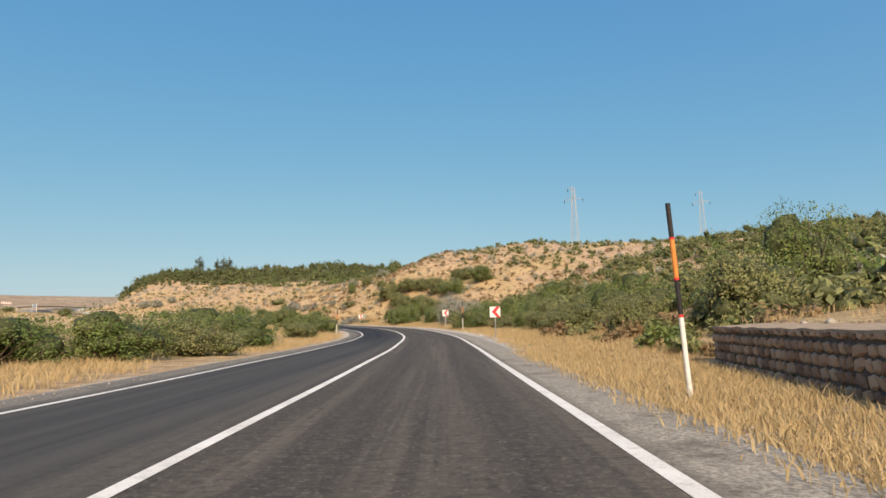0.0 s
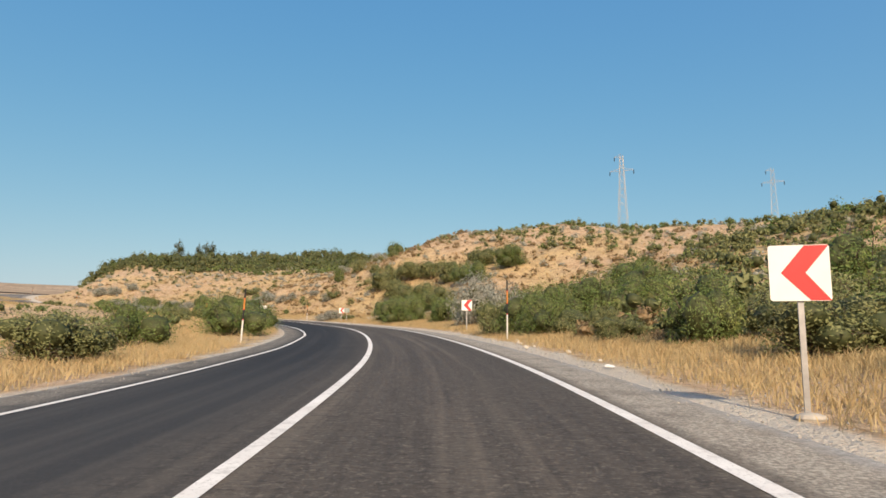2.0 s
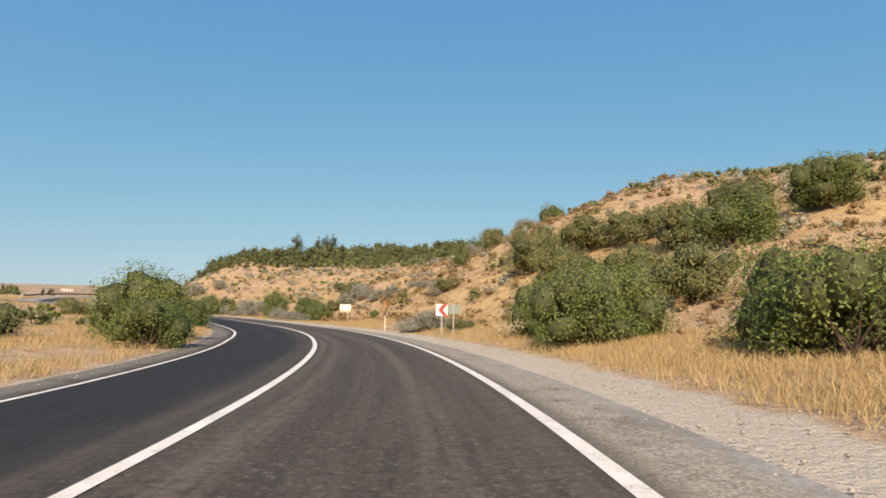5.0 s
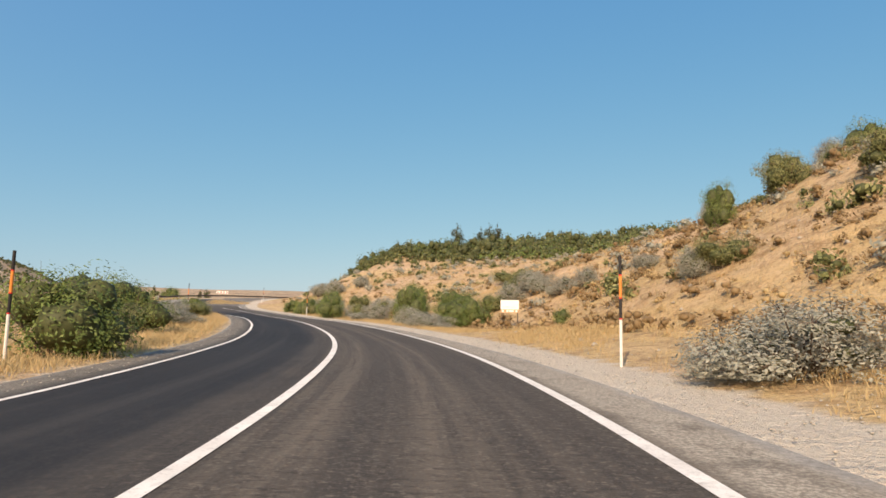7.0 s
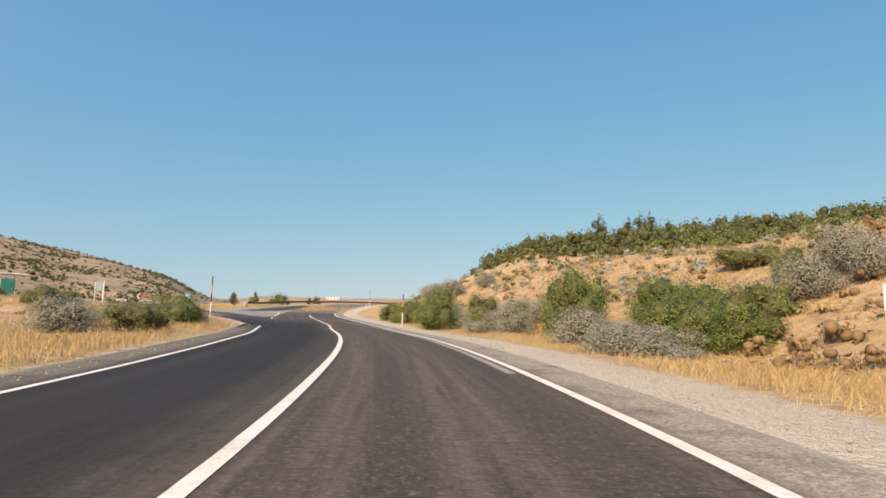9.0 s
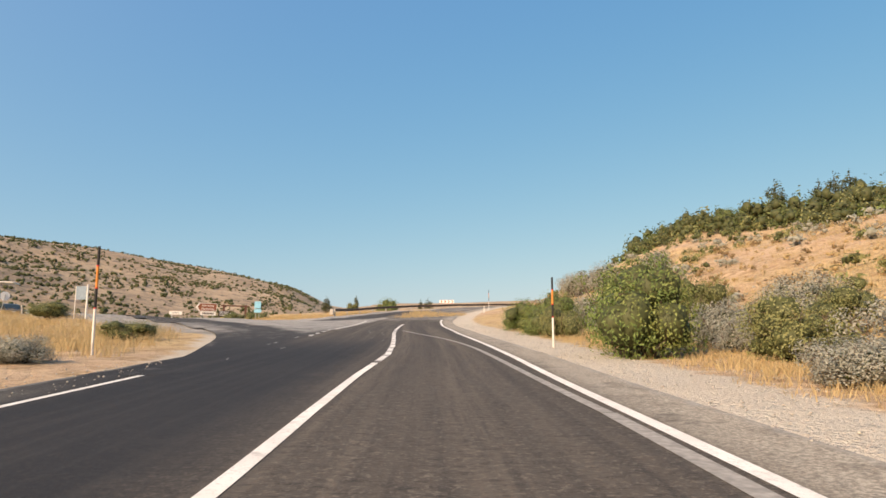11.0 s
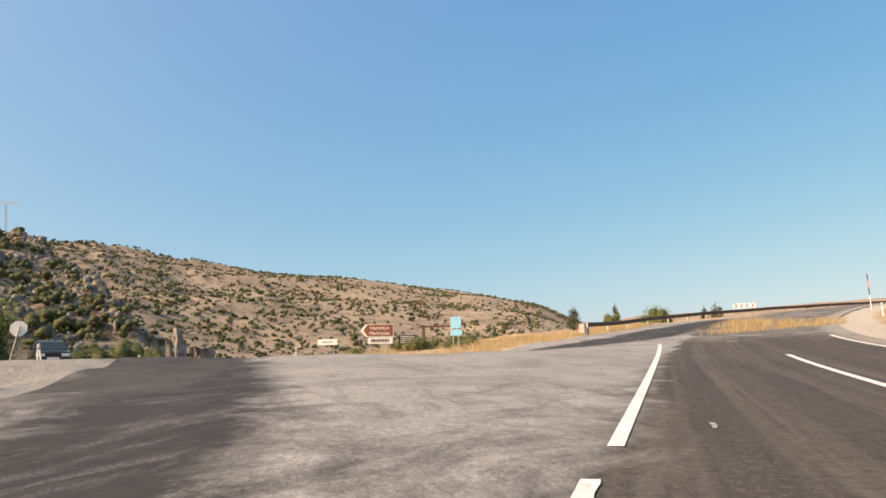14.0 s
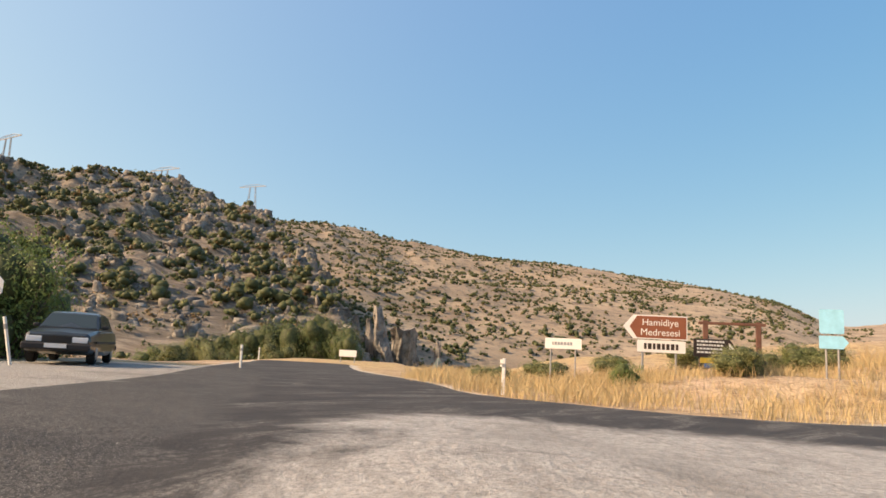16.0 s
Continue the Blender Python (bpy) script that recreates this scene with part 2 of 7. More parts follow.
def ground_material():
    m, nt, b = material("dry_ground", 0.95)
    v = coords(nt, space="World")
    big = noise_tex(nt, v, 0.05, 6, 0.6)
    mid = noise_tex(nt, v, 0.45, 6, 0.65, 0.4)
    fine = noise_tex(nt, v, 9, 4, 0.7)
    soil = mixc(nt, grey(nt, mid, 0.35, 0.65), (0.45, 0.315, 0.20), (0.60, 0.45, 0.315))
    straw = mixc(nt, grey(nt, fine, 0.3, 0.7), (0.46, 0.33, 0.16), (0.64, 0.48, 0.255))
    c = mixc(nt, grey(nt, big, 0.42, 0.58), soil, straw)
    c = mixc(nt, grey(nt, noise_tex(nt, v, 0.9, 6, 0.75), 0.47, 0.64), c, (0.30, 0.20, 0.105))
    c = mixc(nt, math_node(nt, "MULTIPLY", grey(nt, noise_tex(nt, v, 3.2, 4, 0.75), 0.5, 0.66), 0.7), c, (0.62, 0.47, 0.29))
    c = mixc(nt, math_node(nt, "MULTIPLY", grey(nt, noise_tex(nt, v, 5.1, 4, 0.75, 0.6), 0.54, 0.66), 0.75), c, (0.22, 0.15, 0.075))
    far = mixc(nt, grey(nt, noise_tex(nt, v, 0.02, 8, 0.7), 0.38, 0.62), (0.29, 0.215, 0.145), (0.49, 0.375, 0.25))
    far = mixc(nt, grey(nt, noise_tex(nt, v, 0.11, 6, 0.75), 0.50, 0.62), far, (0.17, 0.135, 0.10))
    c = mixc(nt, attr(nt, "far"), c, far)
    # bare strata in the walls of the gorge
    sv = coords(nt, (1.0, 0.35, 0.6), "World")
    strata = noise_tex(nt, sv, 0.42, 9, 0.75, 1.0)
    rock = ramp(nt, strata, [(0.38, (0.050, 0.047, 0.044)), (0.5, (0.135, 0.118, 0.098)), (0.64, (0.33, 0.28, 0.22))])
    c = mixc(nt, math_node(nt, "MULTIPLY", attr(nt, "rocky"), grey(nt, noise_tex(nt, v, 0.07, 6, 0.7), 0.22, 0.46)), c, rock)
    gravel = mixc(nt, grey(nt, noise_tex(nt, v, 24, 3, 0.75), 0.35, 0.65), (0.47, 0.42, 0.345), (0.68, 0.635, 0.54))
    gravel = mixc(nt, math_node(nt, "MULTIPLY", grey(nt, mid, 0.3, 0.7), 0.5), gravel, (0.50, 0.435, 0.355))
    trodden = mixc(nt, grey(nt, noise_tex(nt, v, 18, 4, 0.8), 0.38, 0.62), (0.24, 0.228, 0.205), (0.46, 0.44, 0.40))
    trodden = mixc(nt, times_grey(nt, noise_tex(nt, v, 0.6, 5, 0.7), 0.5, 0.64, 0.6), trodden, (0.19, 0.178, 0.158))
    gravel = mixc(nt, attr(nt, "lot"), gravel, trodden)
    edge = grey(nt, math_node(nt, "ADD", attr(nt, "gravel"), math_node(nt, "MULTIPLY", math_node(nt, "SUBTRACT", mid, 0.5), 0.7)), 0.35, 0.65)
    c = mixc(nt, edge, c, gravel)
    nt.links.new(c, b.inputs["Base Color"])
    h = math_node(nt, "ADD", fine, math_node(nt, "MULTIPLY", mid, 2.0))
    bump(nt, b, h, 0.9, 0.15)
    return m


def leaf_material(name, a, c, dry=None):
    m, nt, b = material(name, 0.6)
    geo = nt.nodes.new("ShaderNodeNewGeometry")
    tuft = grey(nt, noise_tex(nt, coords(nt, space="World"), 2.4, 4, 0.6), 0.34, 0.66)
    pick = math_node(nt, "ADD", math_node(nt, "MULTIPLY", geo.outputs["Random Per Island"], 0.35), math_node(nt, "MULTIPLY", tuft, 0.65))
    col = mixc(nt, pick, a, c)
    if dry:
        col = mixc(nt, grey(nt, noise_tex(nt, coords(nt, space="World"), 0.8, 3), 0.5, 0.62), col, dry)
    info = nt.nodes.new("ShaderNodeObjectInfo")
    col = mixc(nt, math_node(nt, "MULTIPLY", info.outputs["Random"], 0.35), col, tuple(x * 0.6 for x in c))
    nt.links.new(col, b.inputs["Base Color"])
    tr = nt.nodes.new("ShaderNodeBsdfTranslucent")
    nt.links.new(col, tr.inputs[0])
    mx = node(nt, "MixShader", Fac=0.27)
    out = nt.nodes["Material Output"]
    nt.links.new(b.outputs[0], mx.inputs[1])
    nt.links.new(tr.outputs[0], mx.inputs[2])
    nt.links.new(mx.outputs[0], out.inputs[0])
    return m


def paint_line_material(name="road_paint", tone=0.95, wear=0.25):
    m, nt, b = material(name, 0.7)
    v = coords(nt, space="World")
    f = noise_tex(nt, v, 30, 4, 0.75)
    g = noise_tex(nt, v, 1.4, 4)
    c = mixc(nt, grey(nt, g, 0.35, 0.7), (0.72 * tone, 0.70 * tone, 0.66 * tone), (0.86 * tone, 0.85 * tone, 0.81 * tone))
    c = mixc(nt, math_node(nt, "MULTIPLY", grey(nt, f, 0.55, 0.7), 0.55), c, (0.22, 0.20, 0.18))
    c = mixc(nt, math_node(nt, "MULTIPLY", grey(nt, noise_tex(nt, v, 5.0, 5, 0.75), 0.52, 0.68), wear + 0.15), c, (0.18, 0.17, 0.155))
    nt.links.new(c, b.inputs["Base Color"])
    return m


ASPHALT = asphalt_material()
GROUND = ground_material()
PAINT = paint_line_material()
FADED_PAINT = paint_line_material("faded_paint", 0.52, 0.8)
LEAF_GREEN = leaf_material("leaf_green", (0.100, 0.155, 0.040), (0.205, 0.280, 0.082), (0.235, 0.275, 0.085))
LEAF_OLIVE = leaf_material("leaf_olive", (0.165, 0.185, 0.070), (0.30, 0.315, 0.132), (0.28, 0.28, 0.12))
LEAF_GREY = leaf_material("leaf_grey", (0.24, 0.25, 0.20), (0.46, 0.465, 0.40))
LEAF_DARK = leaf_material("leaf_dark", (0.055, 0.070, 0.030), (0.135, 0.150, 0.065))
LEAF_WOOD = leaf_material("leaf_wood", (0.075, 0.110, 0.036), (0.185, 0.225, 0.08))
LEAF_BROWN = leaf_material("leaf_brown", (0.17, 0.115, 0.055), (0.36, 0.26, 0.14))
# shade inside the bushes, painted as a darker green on their inner balls
LEAF_SHADE = leaf_material("leaf_inner_shade", (0.062, 0.074, 0.030), (0.118, 0.135, 0.055))
STRAW = leaf_material("straw", (0.41, 0.30, 0.140), (0.61, 0.475, 0.26))
BARK = plain("bark", (0.17, 0.13, 0.10), 0.9, 0, 0.5, 9)
WHITE = plain("white_paint", (0.78, 0.77, 0.73), 0.5)
BLACK = plain("black_paint", (0.025, 0.024, 0.025), 0.5)
ORANGE = plain("orange_paint", (0.72, 0.27, 0.06), 0.5)
RED = plain("red_reflector", (0.75, 0.04, 0.04), 0.4)
STEEL = plain("galvanised_steel", (0.42, 0.43, 0.43), 0.45, 0.8)
RUST = plain("weathered_steel", (0.13, 0.10, 0.085), 0.7, 0.4)


# ---- mesh helpers ----
def mesh_object(name, bm, mat, parent=None, label="", smooth=False):
    me = bpy.data.meshes.new(name)
    bm.to_mesh(me)
    bm.free()
    for m in mat if isinstance(mat, (list, tuple)) else [mat]:
        me.materials.append(m)
    if smooth:
        me.polygons.foreach_set("use_smooth", [True] * len(me.polygons))
    ob = new(name, me)
    if parent is not None:
        ob.parent = parent
    return tagged(ob, label=label)


def part(name, bm, mat, parent, label="", smooth=False):
    return mesh_object(name, bm, mat, parent, label, smooth)


def pydata(name, verts, faces, mat, parent=None, smooth=False, inner=None):
    me = bpy.data.meshes.new(name)
    verts = np.asarray(verts, dtype=np.float32)
    faces = np.asarray(faces, dtype=np.int32)
    k = faces.shape[1]
    me.vertices.add(len(verts))
    me.vertices.foreach_set("co", verts.ravel())
    me.loops.add(faces.size)
    me.loops.foreach_set("vertex_index", faces.ravel())
    me.polygons.add(len(faces))
    me.polygons.foreach_set("loop_start", np.arange(0, faces.size, k, dtype=np.int32))
    me.polygons.foreach_set("loop_total", np.full(len(faces), k, dtype=np.int32))
    if smooth:
        me.polygons.foreach_set("use_smooth", np.ones(len(faces), dtype=bool))
    me.update(calc_edges=True)
    me.validate()
    me.materials.append(mat)
    # faces marked inner take the painted shade colour
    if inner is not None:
        me.materials.append(LEAF_SHADE)
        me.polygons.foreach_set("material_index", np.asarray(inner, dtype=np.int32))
    ob = new(name, me)
    if parent is not None:
        ob.parent = parent
    return ob


def set_attr(ob, name, values):
    a = ob.data.attributes.new(name, "FLOAT", "POINT")
    a.data.foreach_set("value", np.asarray(values, dtype=np.float32).ravel())


def box(bm, size, at=(0, 0, 0), turn=None, bevel=0.0):
    m = Matrix.Translation(at) @ (turn or Matrix()) @ Matrix.Diagonal((*size, 1))
    geo = bmesh.ops.create_cube(bm, size=1, matrix=m)
    if bevel:
        es = list({e for v in geo["verts"] for e in v.link_edges})
        bmesh.ops.bevel(bm, geom=es, offset=bevel, segments=2, affect="EDGES", profile=0.5)


def tube(bm, a, b, r1, r2=None, seg=8):
    """A tapered rod from a to b."""
    a, b = Vector(a), Vector(b)
    d = b - a
    m = Matrix.Translation((a + b) / 2) @ d.to_track_quat("Z", "Y").to_matrix().to_4x4()
    bmesh.ops.create_cone(bm, cap_ends=True, segments=seg, radius1=r1, radius2=r1 if r2 is None else r2, depth=d.length, matrix=m)


def thing(name, at, label, category, group="", turn=0.0, z=None):
    e = new(name)
    e.empty_display_size = 0.3
    x, y = at
    e.matrix_world = pose(x, y, float(terrain(x, y)) if z is None else z, 0, 0, turn)
    return tagged(e, label, category, group)


# ---- plan of the road ----
# centre line: x, y, z
CENTRE = [
    (24.0, -240.0, -9.0), (4.6, -60.0, -2.4), (-2.18, -0.28, -0.0), (-4.06, 16.21, 0.62), (-5.99, 32.42, 1.3), (-8.27, 48.07, 2.03), (-11.75, 63.2, 2.82), (-16.38, 78.16, 3.61), (-22.41, 92.28, 4.35), (-29.75, 105.39, 5.13), (-38.18, 116.87, 5.89), (-47.23, 126.85, 6.61), (-57.01, 135.75, 7.42), (-67.16, 143.87, 8.18), (-77.52, 151.12, 8.88),
    (-87.3, 157.9, 9.60),
    (-98.3, 165.1, 10.48), (-114.8, 175.9, 11.72), (-128.0, 185.5, 13.0), (-140.0, 197.0, 14.7), (-149.0, 211.0, 16.5),
    (-154.5, 228.0, 17.9), (-158.0, 250.0, 19.0), (-162.0, 300.0, 20.5), (-172.0, 460.0, 24.0)]


def spline(points, step):
    """Points at even steps along a smooth curve through the given ones."""
    p = np.array(points, float)
    k = np.r_[0, np.cumsum(np.linalg.norm(np.diff(p[:, :2], axis=0), axis=1) ** 0.5)]
    m = np.gradient(p, k, axis=0)
    out = []
    for i in range(len(p) - 1):
        h = k[i + 1] - k[i]
        n = max(2, int(np.linalg.norm(p[i + 1] - p[i]) / step))
        u = (np.arange(n) / n)[:, None]
        out.append((2 * u**3 - 3 * u**2 + 1) * p[i] + (u**3 - 2 * u**2 + u) * h * m[i] + (-2 * u**3 + 3 * u**2) * p[i + 1] + (u**3 - u**2) * h * m[i + 1])
    return np.vstack(out + [p[-1:]])


CL = spline(CENTRE, 1.5)
CL_S = np.r_[0, np.cumsum(np.linalg.norm(np.diff(CL[:, :2], axis=0), axis=1))]
CL_S -= CL_S[np.argmin(np.abs(CL[:, 1] + 0.28) + np.abs(CL[:, 0] + 2.18))]
CL_T = np.gradient(CL[:, :2], axis=0)
CL_T /= np.linalg.norm(CL_T, axis=1)[:, None]


def crossfall(s, d):
    """How far the inner half of the bend lies below the centre line."""
    return np.interp(s, [20, 50, 62, 100, 135, 160], [0, 0.035, 0.045, 0.045, 0.035, 0]) * np.clip(d, -6, 0)


def along(s, d, lift=0.0):
    """The place s metres along the centre line and d metres to its right."""
    x, y, z = (np.interp(s, CL_S, CL[:, i]) for i in range(3))
    tx, ty = (np.interp(s, CL_S, CL_T[:, i]) for i in range(2))
    return np.stack([x + ty * d, y - tx * d, z + lift + crossfall(s, d)], -1)


# hill to the right: rise above the road at given distances, station by station
HILL_D = [0, 6.5, 12, 16, 25, 40, 60, 90, 140, 260]
HILL_S = [-120, 0, 35, 65, 95, 115, 135, 155, 175, 200, 225, 250, 280, 305, 360]
HILL_H = [
    (0, 0, .5, .9, 2.8, 5.5, 8.5, 12, 16, 20), (0, 0, .6, 1.2, 3.0, 6.0, 9.5, 13, 17, 20), (0, 0, .7, 1.4, 2.8, 5.5, 9.5, 13.5, 17, 20),
    (0, 0, .7, 1.2, 2.2, 5.5, 9.5, 14, 18, 21), (0, 0, .6, 1.2, 3.0, 8.0, 13.5, 18, 21, 23), (0, 0, .8, 2.6, 7.0, 12.0, 16.5, 19.5, 22, 24),
    (0, 0, .9, 3.4, 10, 15.5, 18.5, 21, 24, 27), (0, 0, -.2, 1.5, 6.5, 12, 16, 20, 23, 26), (0, 0, .1, 1.5, 4.5, 9, 13.5, 17.5, 22, 24),
    (0, 0, .2, 1.0, 4.0, 8, 12, 16, 20, 22), (0, 0, .6, 2.2, 5.0, 8.5, 12, 15, 18, 20), (0, 0, .6, 2.2, 5.0, 8, 11, 13, 16, 18),
    (0, 0, .8, 2.4, 7.0, 9.5, 11.0, 14.0, 16, 17), (0, 0, 5.0, 8.5, 11.6, 11.4, 13.0, 16.5, 17, 17), (0, 0, 3, 6, 9, 10, 12, 14.5, 15, 14)]
LEFT_D = [0, 4, 6, 10, 18, 40, 90, 260]
LEFT_H = [0, 0, 0.05, 0.1, -0.1, -0.7, -1.5, -6]
# far ridges seen from the junction: direction (degrees left of +y), height in degrees, distance
JX, JY = -120.0, 162.0
RIDGE_A = [-180, -60, 20, 45, 58, 62, 63.8, 66, 71, 77.6, 86.8, 95.4, 102, 106, 110.3, 113, 122, 130, 145, 180]
RIDGE_E = [3, 3, 4.4, 4.6, 4.2, 3.8, 4.5, 5.6, 6.85, 7.65, 8.45, 9.2, 10.2, 10.35, 10.85, 11.0, 11.3, 11.5, 10, 3]
RIDGE_R = [900, 900, 1500, 1500, 1400, 1100, 960, 940, 900, 880, 850, 800, 760, 740, 720, 700, 660, 600, 500, 900]


def smooth01(a, b, x):
    u = np.clip((x - a) / (b - a), 0, 1)
    return u * u * (3 - 2 * u)


def wave(x, y, f, seed):
    """Smooth unevenness from a few crossing waves."""
    rs = np.random.RandomState(seed)
    out = 0
    for i in range(7):
        a = rs.uniform(0, 2 * math.pi)
        k = f * rs.uniform(0.6, 1.9)
        out = out + np.sin((x * math.cos(a) + y * math.sin(a)) * k + rs.uniform(0, 6.28))
    return out / 3.2


def lot_at(x, y):
    """How far the pale gravel lot beside the forecourt covers a place."""
    x, y = np.asarray(x, float), np.asarray(y, float)
    near = np.interp(x, [-146, -138, -128, -118, -108, -100, -95], [147, 147.5, 149, 150.5, 151.8, 153, 155])
    return smooth01(0, 1.2, y - near) * smooth01(-147, -145, x) * (1 - smooth01(-98, -95, x)) * (1 - smooth01(160, 161, y))


def survey(x, y):
    """Height of the ground, distance to the right of the centre line, station, and how far it is open country."""
    x = np.atleast_1d(np.asarray(x, float)).ravel()
    y = np.atleast_1d(np.asarray(y, float)).ravel()
    H, D, S, W = (np.empty(len(x)) for _ in range(4))
    hill = np.array(HILL_H)
    for i in range(0, len(x), 20000):
        a, b = x[i:i + 20000], y[i:i + 20000]
        dist = np.hypot(a[:, None] - CL[:, 0], b[:, None] - CL[:, 1])
        j = dist.argmin(1)
        dm = dist[np.arange(len(a)), j]
        side = np.sign((a - CL[j, 0]) * CL_T[j, 1] - (b - CL[j, 1]) * CL_T[j, 0])
        d = dm * side
        # project on the line's direction for exact height close to the road
        off = (a - CL[j, 0]) * CL_T[j, 0] + (b - CL[j, 1]) * CL_T[j, 1]
        w = np.exp(-(dist - dm[:, None]) / (0.5 + 0.22 * dm[:, None]))
        w /= w.sum(1, keepdims=True)
        s_near = CL_S[j] + off
        near = smooth01(4, 16, dm)
        s = s_near * (1 - near) + (w @ CL_S) * near
        z = np.interp(s_near, CL_S, CL[:, 2]) * (1 - near) + (w @ CL[:, 2]) * near
        rows = np.array([np.interp(np.clip(d, 0, 260), HILL_D, r) for r in hill])
        sc = np.clip(s, HILL_S[0], HILL_S[-1])
        k = np.clip(np.searchsorted(HILL_S, sc) - 1, 0, len(HILL_S) - 2)
        hs = np.array(HILL_S, float)
        f = smooth01(0, 1, (sc - hs[k]) / (hs[k + 1] - hs[k]))
        n = np.arange(len(a))
        right = rows[k, n] * (1 - f) + rows[k + 1, n] * f
        left = np.interp(np.clip(-d, 0, 260), LEFT_D, LEFT_H)
        rough = smooth01(7, 30, dm)
        h = z + crossfall(s, d) + np.where(d > 0, right, left) + rough * (wave(a, b, 0.16, 3) * 0.35 + wave(a, b, 0.05, 4) * 0.9 * smooth01(15, 60, dm))
        h += smooth01(5.5, 10, dm) * (wave(a, b, 0.9, 5) * 0.05 + wave(a, b, 1.9, 15) * 0.04 + np.abs(wave(a, b, 0.5, 16)) * 0.34 * smooth01(11, 18, dm))
        # the junction's forecourt climbs away from the road; a terrace behind the stone wall
        h += np.where(d < 0, np.clip(dm - 4.6, 0, 20) * np.interp(s, [192, 214, 226, 244, 260, 290], [0, 0.034, 0.030, -0.026, -0.02, 0]), 0)
        gap = d - (6.8 + 0.128 * s_near)
        foot = (d > 0) * smooth01(-30, -10, s_near) * (1 - smooth01(18.0, 21.0, s_near)) * (1 - smooth01(0.6, 1.1, gap))
        h += foot * (z - 0.08 * smooth01(5, 6, d) - h)
        h += np.where(d > 0, smooth01(0.6, 1.1, gap) * smooth01(-30, -10, s_near) * (1 - smooth01(17.2, 18.4, s_near)) * (1 - smooth01(9, 22, d)) * 0.6, 0)
        # open country beyond the road
        r = np.hypot(a - JX, b - JY)
        az = np.degrees(np.arctan2(-(a - JX), b - JY))
        el = np.interp(az, RIDGE_A, RIDGE_E)
        rr = np.interp(az, RIDGE_A, RIDGE_R)
        foot = 0.22 * rr
        u = np.clip((r - foot) / (rr - foot), 0, None)
        top = rr * np.tan(np.radians(el)) + 12
        gorge = smooth01(58, 75, az) * (1 - smooth01(140, 170, az))
        low = 12 - 22 * gorge - 4 * (1 - gorge)
        v = low + (top - low) * np.where(u < 1, u ** 0.85, 1 - 0.25 * (u - 1))
        v = np.maximum(v, -60)
        v += (wave(a, b, 0.03, 6) * 4 + wave(a, b, 0.012, 7) * 5 + np.abs(wave(a, b, 0.11, 8)) * 5.0 * smooth01(84, 104, az)) * np.clip(u + 0.12 * gorge, 0, 0.75) * (0.4 + 0.6 * gorge)
        # spurs and gullies of the gorge wall, slanting down towards the river
        lean = a * 0.75 + b * 0.66
        gully = 5.0 * (1 - np.abs(np.sin(lean * 0.034 + wave(a, b, 0.012, 51) * 1.3))) + 2.4 * (1 - np.abs(np.sin(lean * 0.11 + wave(a, b, 0.03, 52) * 1.2))) - 3.5
        wall = smooth01(72, 96, az) * (1 - smooth01(150, 170, az))
        v += wall * np.clip(u * 2.2, 0, 1) * (1 - 0.8 * smooth01(0.6, 1.0, u)) * gully
        # the nearer spur: its craggy edge runs from the gorge up to the skyline
        edge = 97.0 + (np.clip(r, 95, 345) - 105) * 0.07
        spur = smooth01(-0.9, 1.6, az - edge + wave(a, b, 0.07, 61) * 0.9) * (1 - smooth01(150, 172, az))
        us = np.clip((r - 88) / 248, 0, 1.8)
        crest = 336 * np.tan(np.radians(12.6 - 0.5 * smooth01(119, 123, az) + 0.4 * smooth01(123, 127, az))) + 12
        face = 9 + (crest - 9) * np.where(us < 1, us ** 0.92, 1 - 0.5 * (us - 1)) + gully * np.clip(us * 1.6, 0, 1) * (1 - 0.7 * smooth01(0.75, 1, us)) * 0.8
        crag = np.abs(wave(a * 0.8 + b * 0.6, b * 0.5 - a * 0.4, 0.55, 71)) * 1.3 + np.abs(wave(a, b, 0.22, 72)) * 2.6
        face += (crag - 1.6) * np.clip(us * 3, 0, 1)
        v += spur * np.maximum(face - v, 0)
        out = np.where(d < 0, smooth01(46, 120, dm) * gorge + (1 - gorge) * smooth01(60, 240, dm), smooth01(170, 420, dm))
        H[i:i + 20000] = h * (1 - out) + v * out
        # beyond the forecourt the side road runs level
        level = (1 - smooth01(-128, -122, a)) * (1 - smooth01(164 + 5 * smooth01(-141, -137, a), 170 + 9 * smooth01(-141, -137, a), b)) * smooth01(-200, -190, a) * smooth01(140, 146, b) * (d < -4)
        H[i:i + 20000] = np.where(H[i:i + 20000] > 12.26, H[i:i + 20000] + level * (12.26 - H[i:i + 20000]), H[i:i + 20000])
        # the lot is level
        lot = lot_at(a, b) * (1 - smooth01(-126, -118, a)) * (1 - smooth01(155.6, 158.0, b))
        H[i:i + 20000] += lot * (12.30 - H[i:i + 20000])
        # bench that carries the side road into the gorge
        along_b = np.clip((-a - 135) / 60, 0, 1)
        shelf = (1 - smooth01(5, 12, np.abs(b - (157.0 - 7.5 * along_b)))) * smooth01(-222, -200, a) * (1 - smooth01(-142, -134, a)) * (d < -4)
        H[i:i + 20000] += shelf * (12.30 - H[i:i + 20000])
        # wooded knoll with limestone spires at the mouth of the gorge
        knoll = 1 - smooth01(0.75, 1.3, np.hypot((a + 217) / 19, (b - 140) / 15))
        H[i:i + 20000] += knoll * np.maximum(11.0 - H[i:i + 20000], 0)
        D[i:i + 20000], S[i:i + 20000], W[i:i + 20000] = d, s, out
    return H, D, S, W


def terrain(x, y):
    h = survey(x, y)[0]
    return h if len(h) > 1 else h[0]


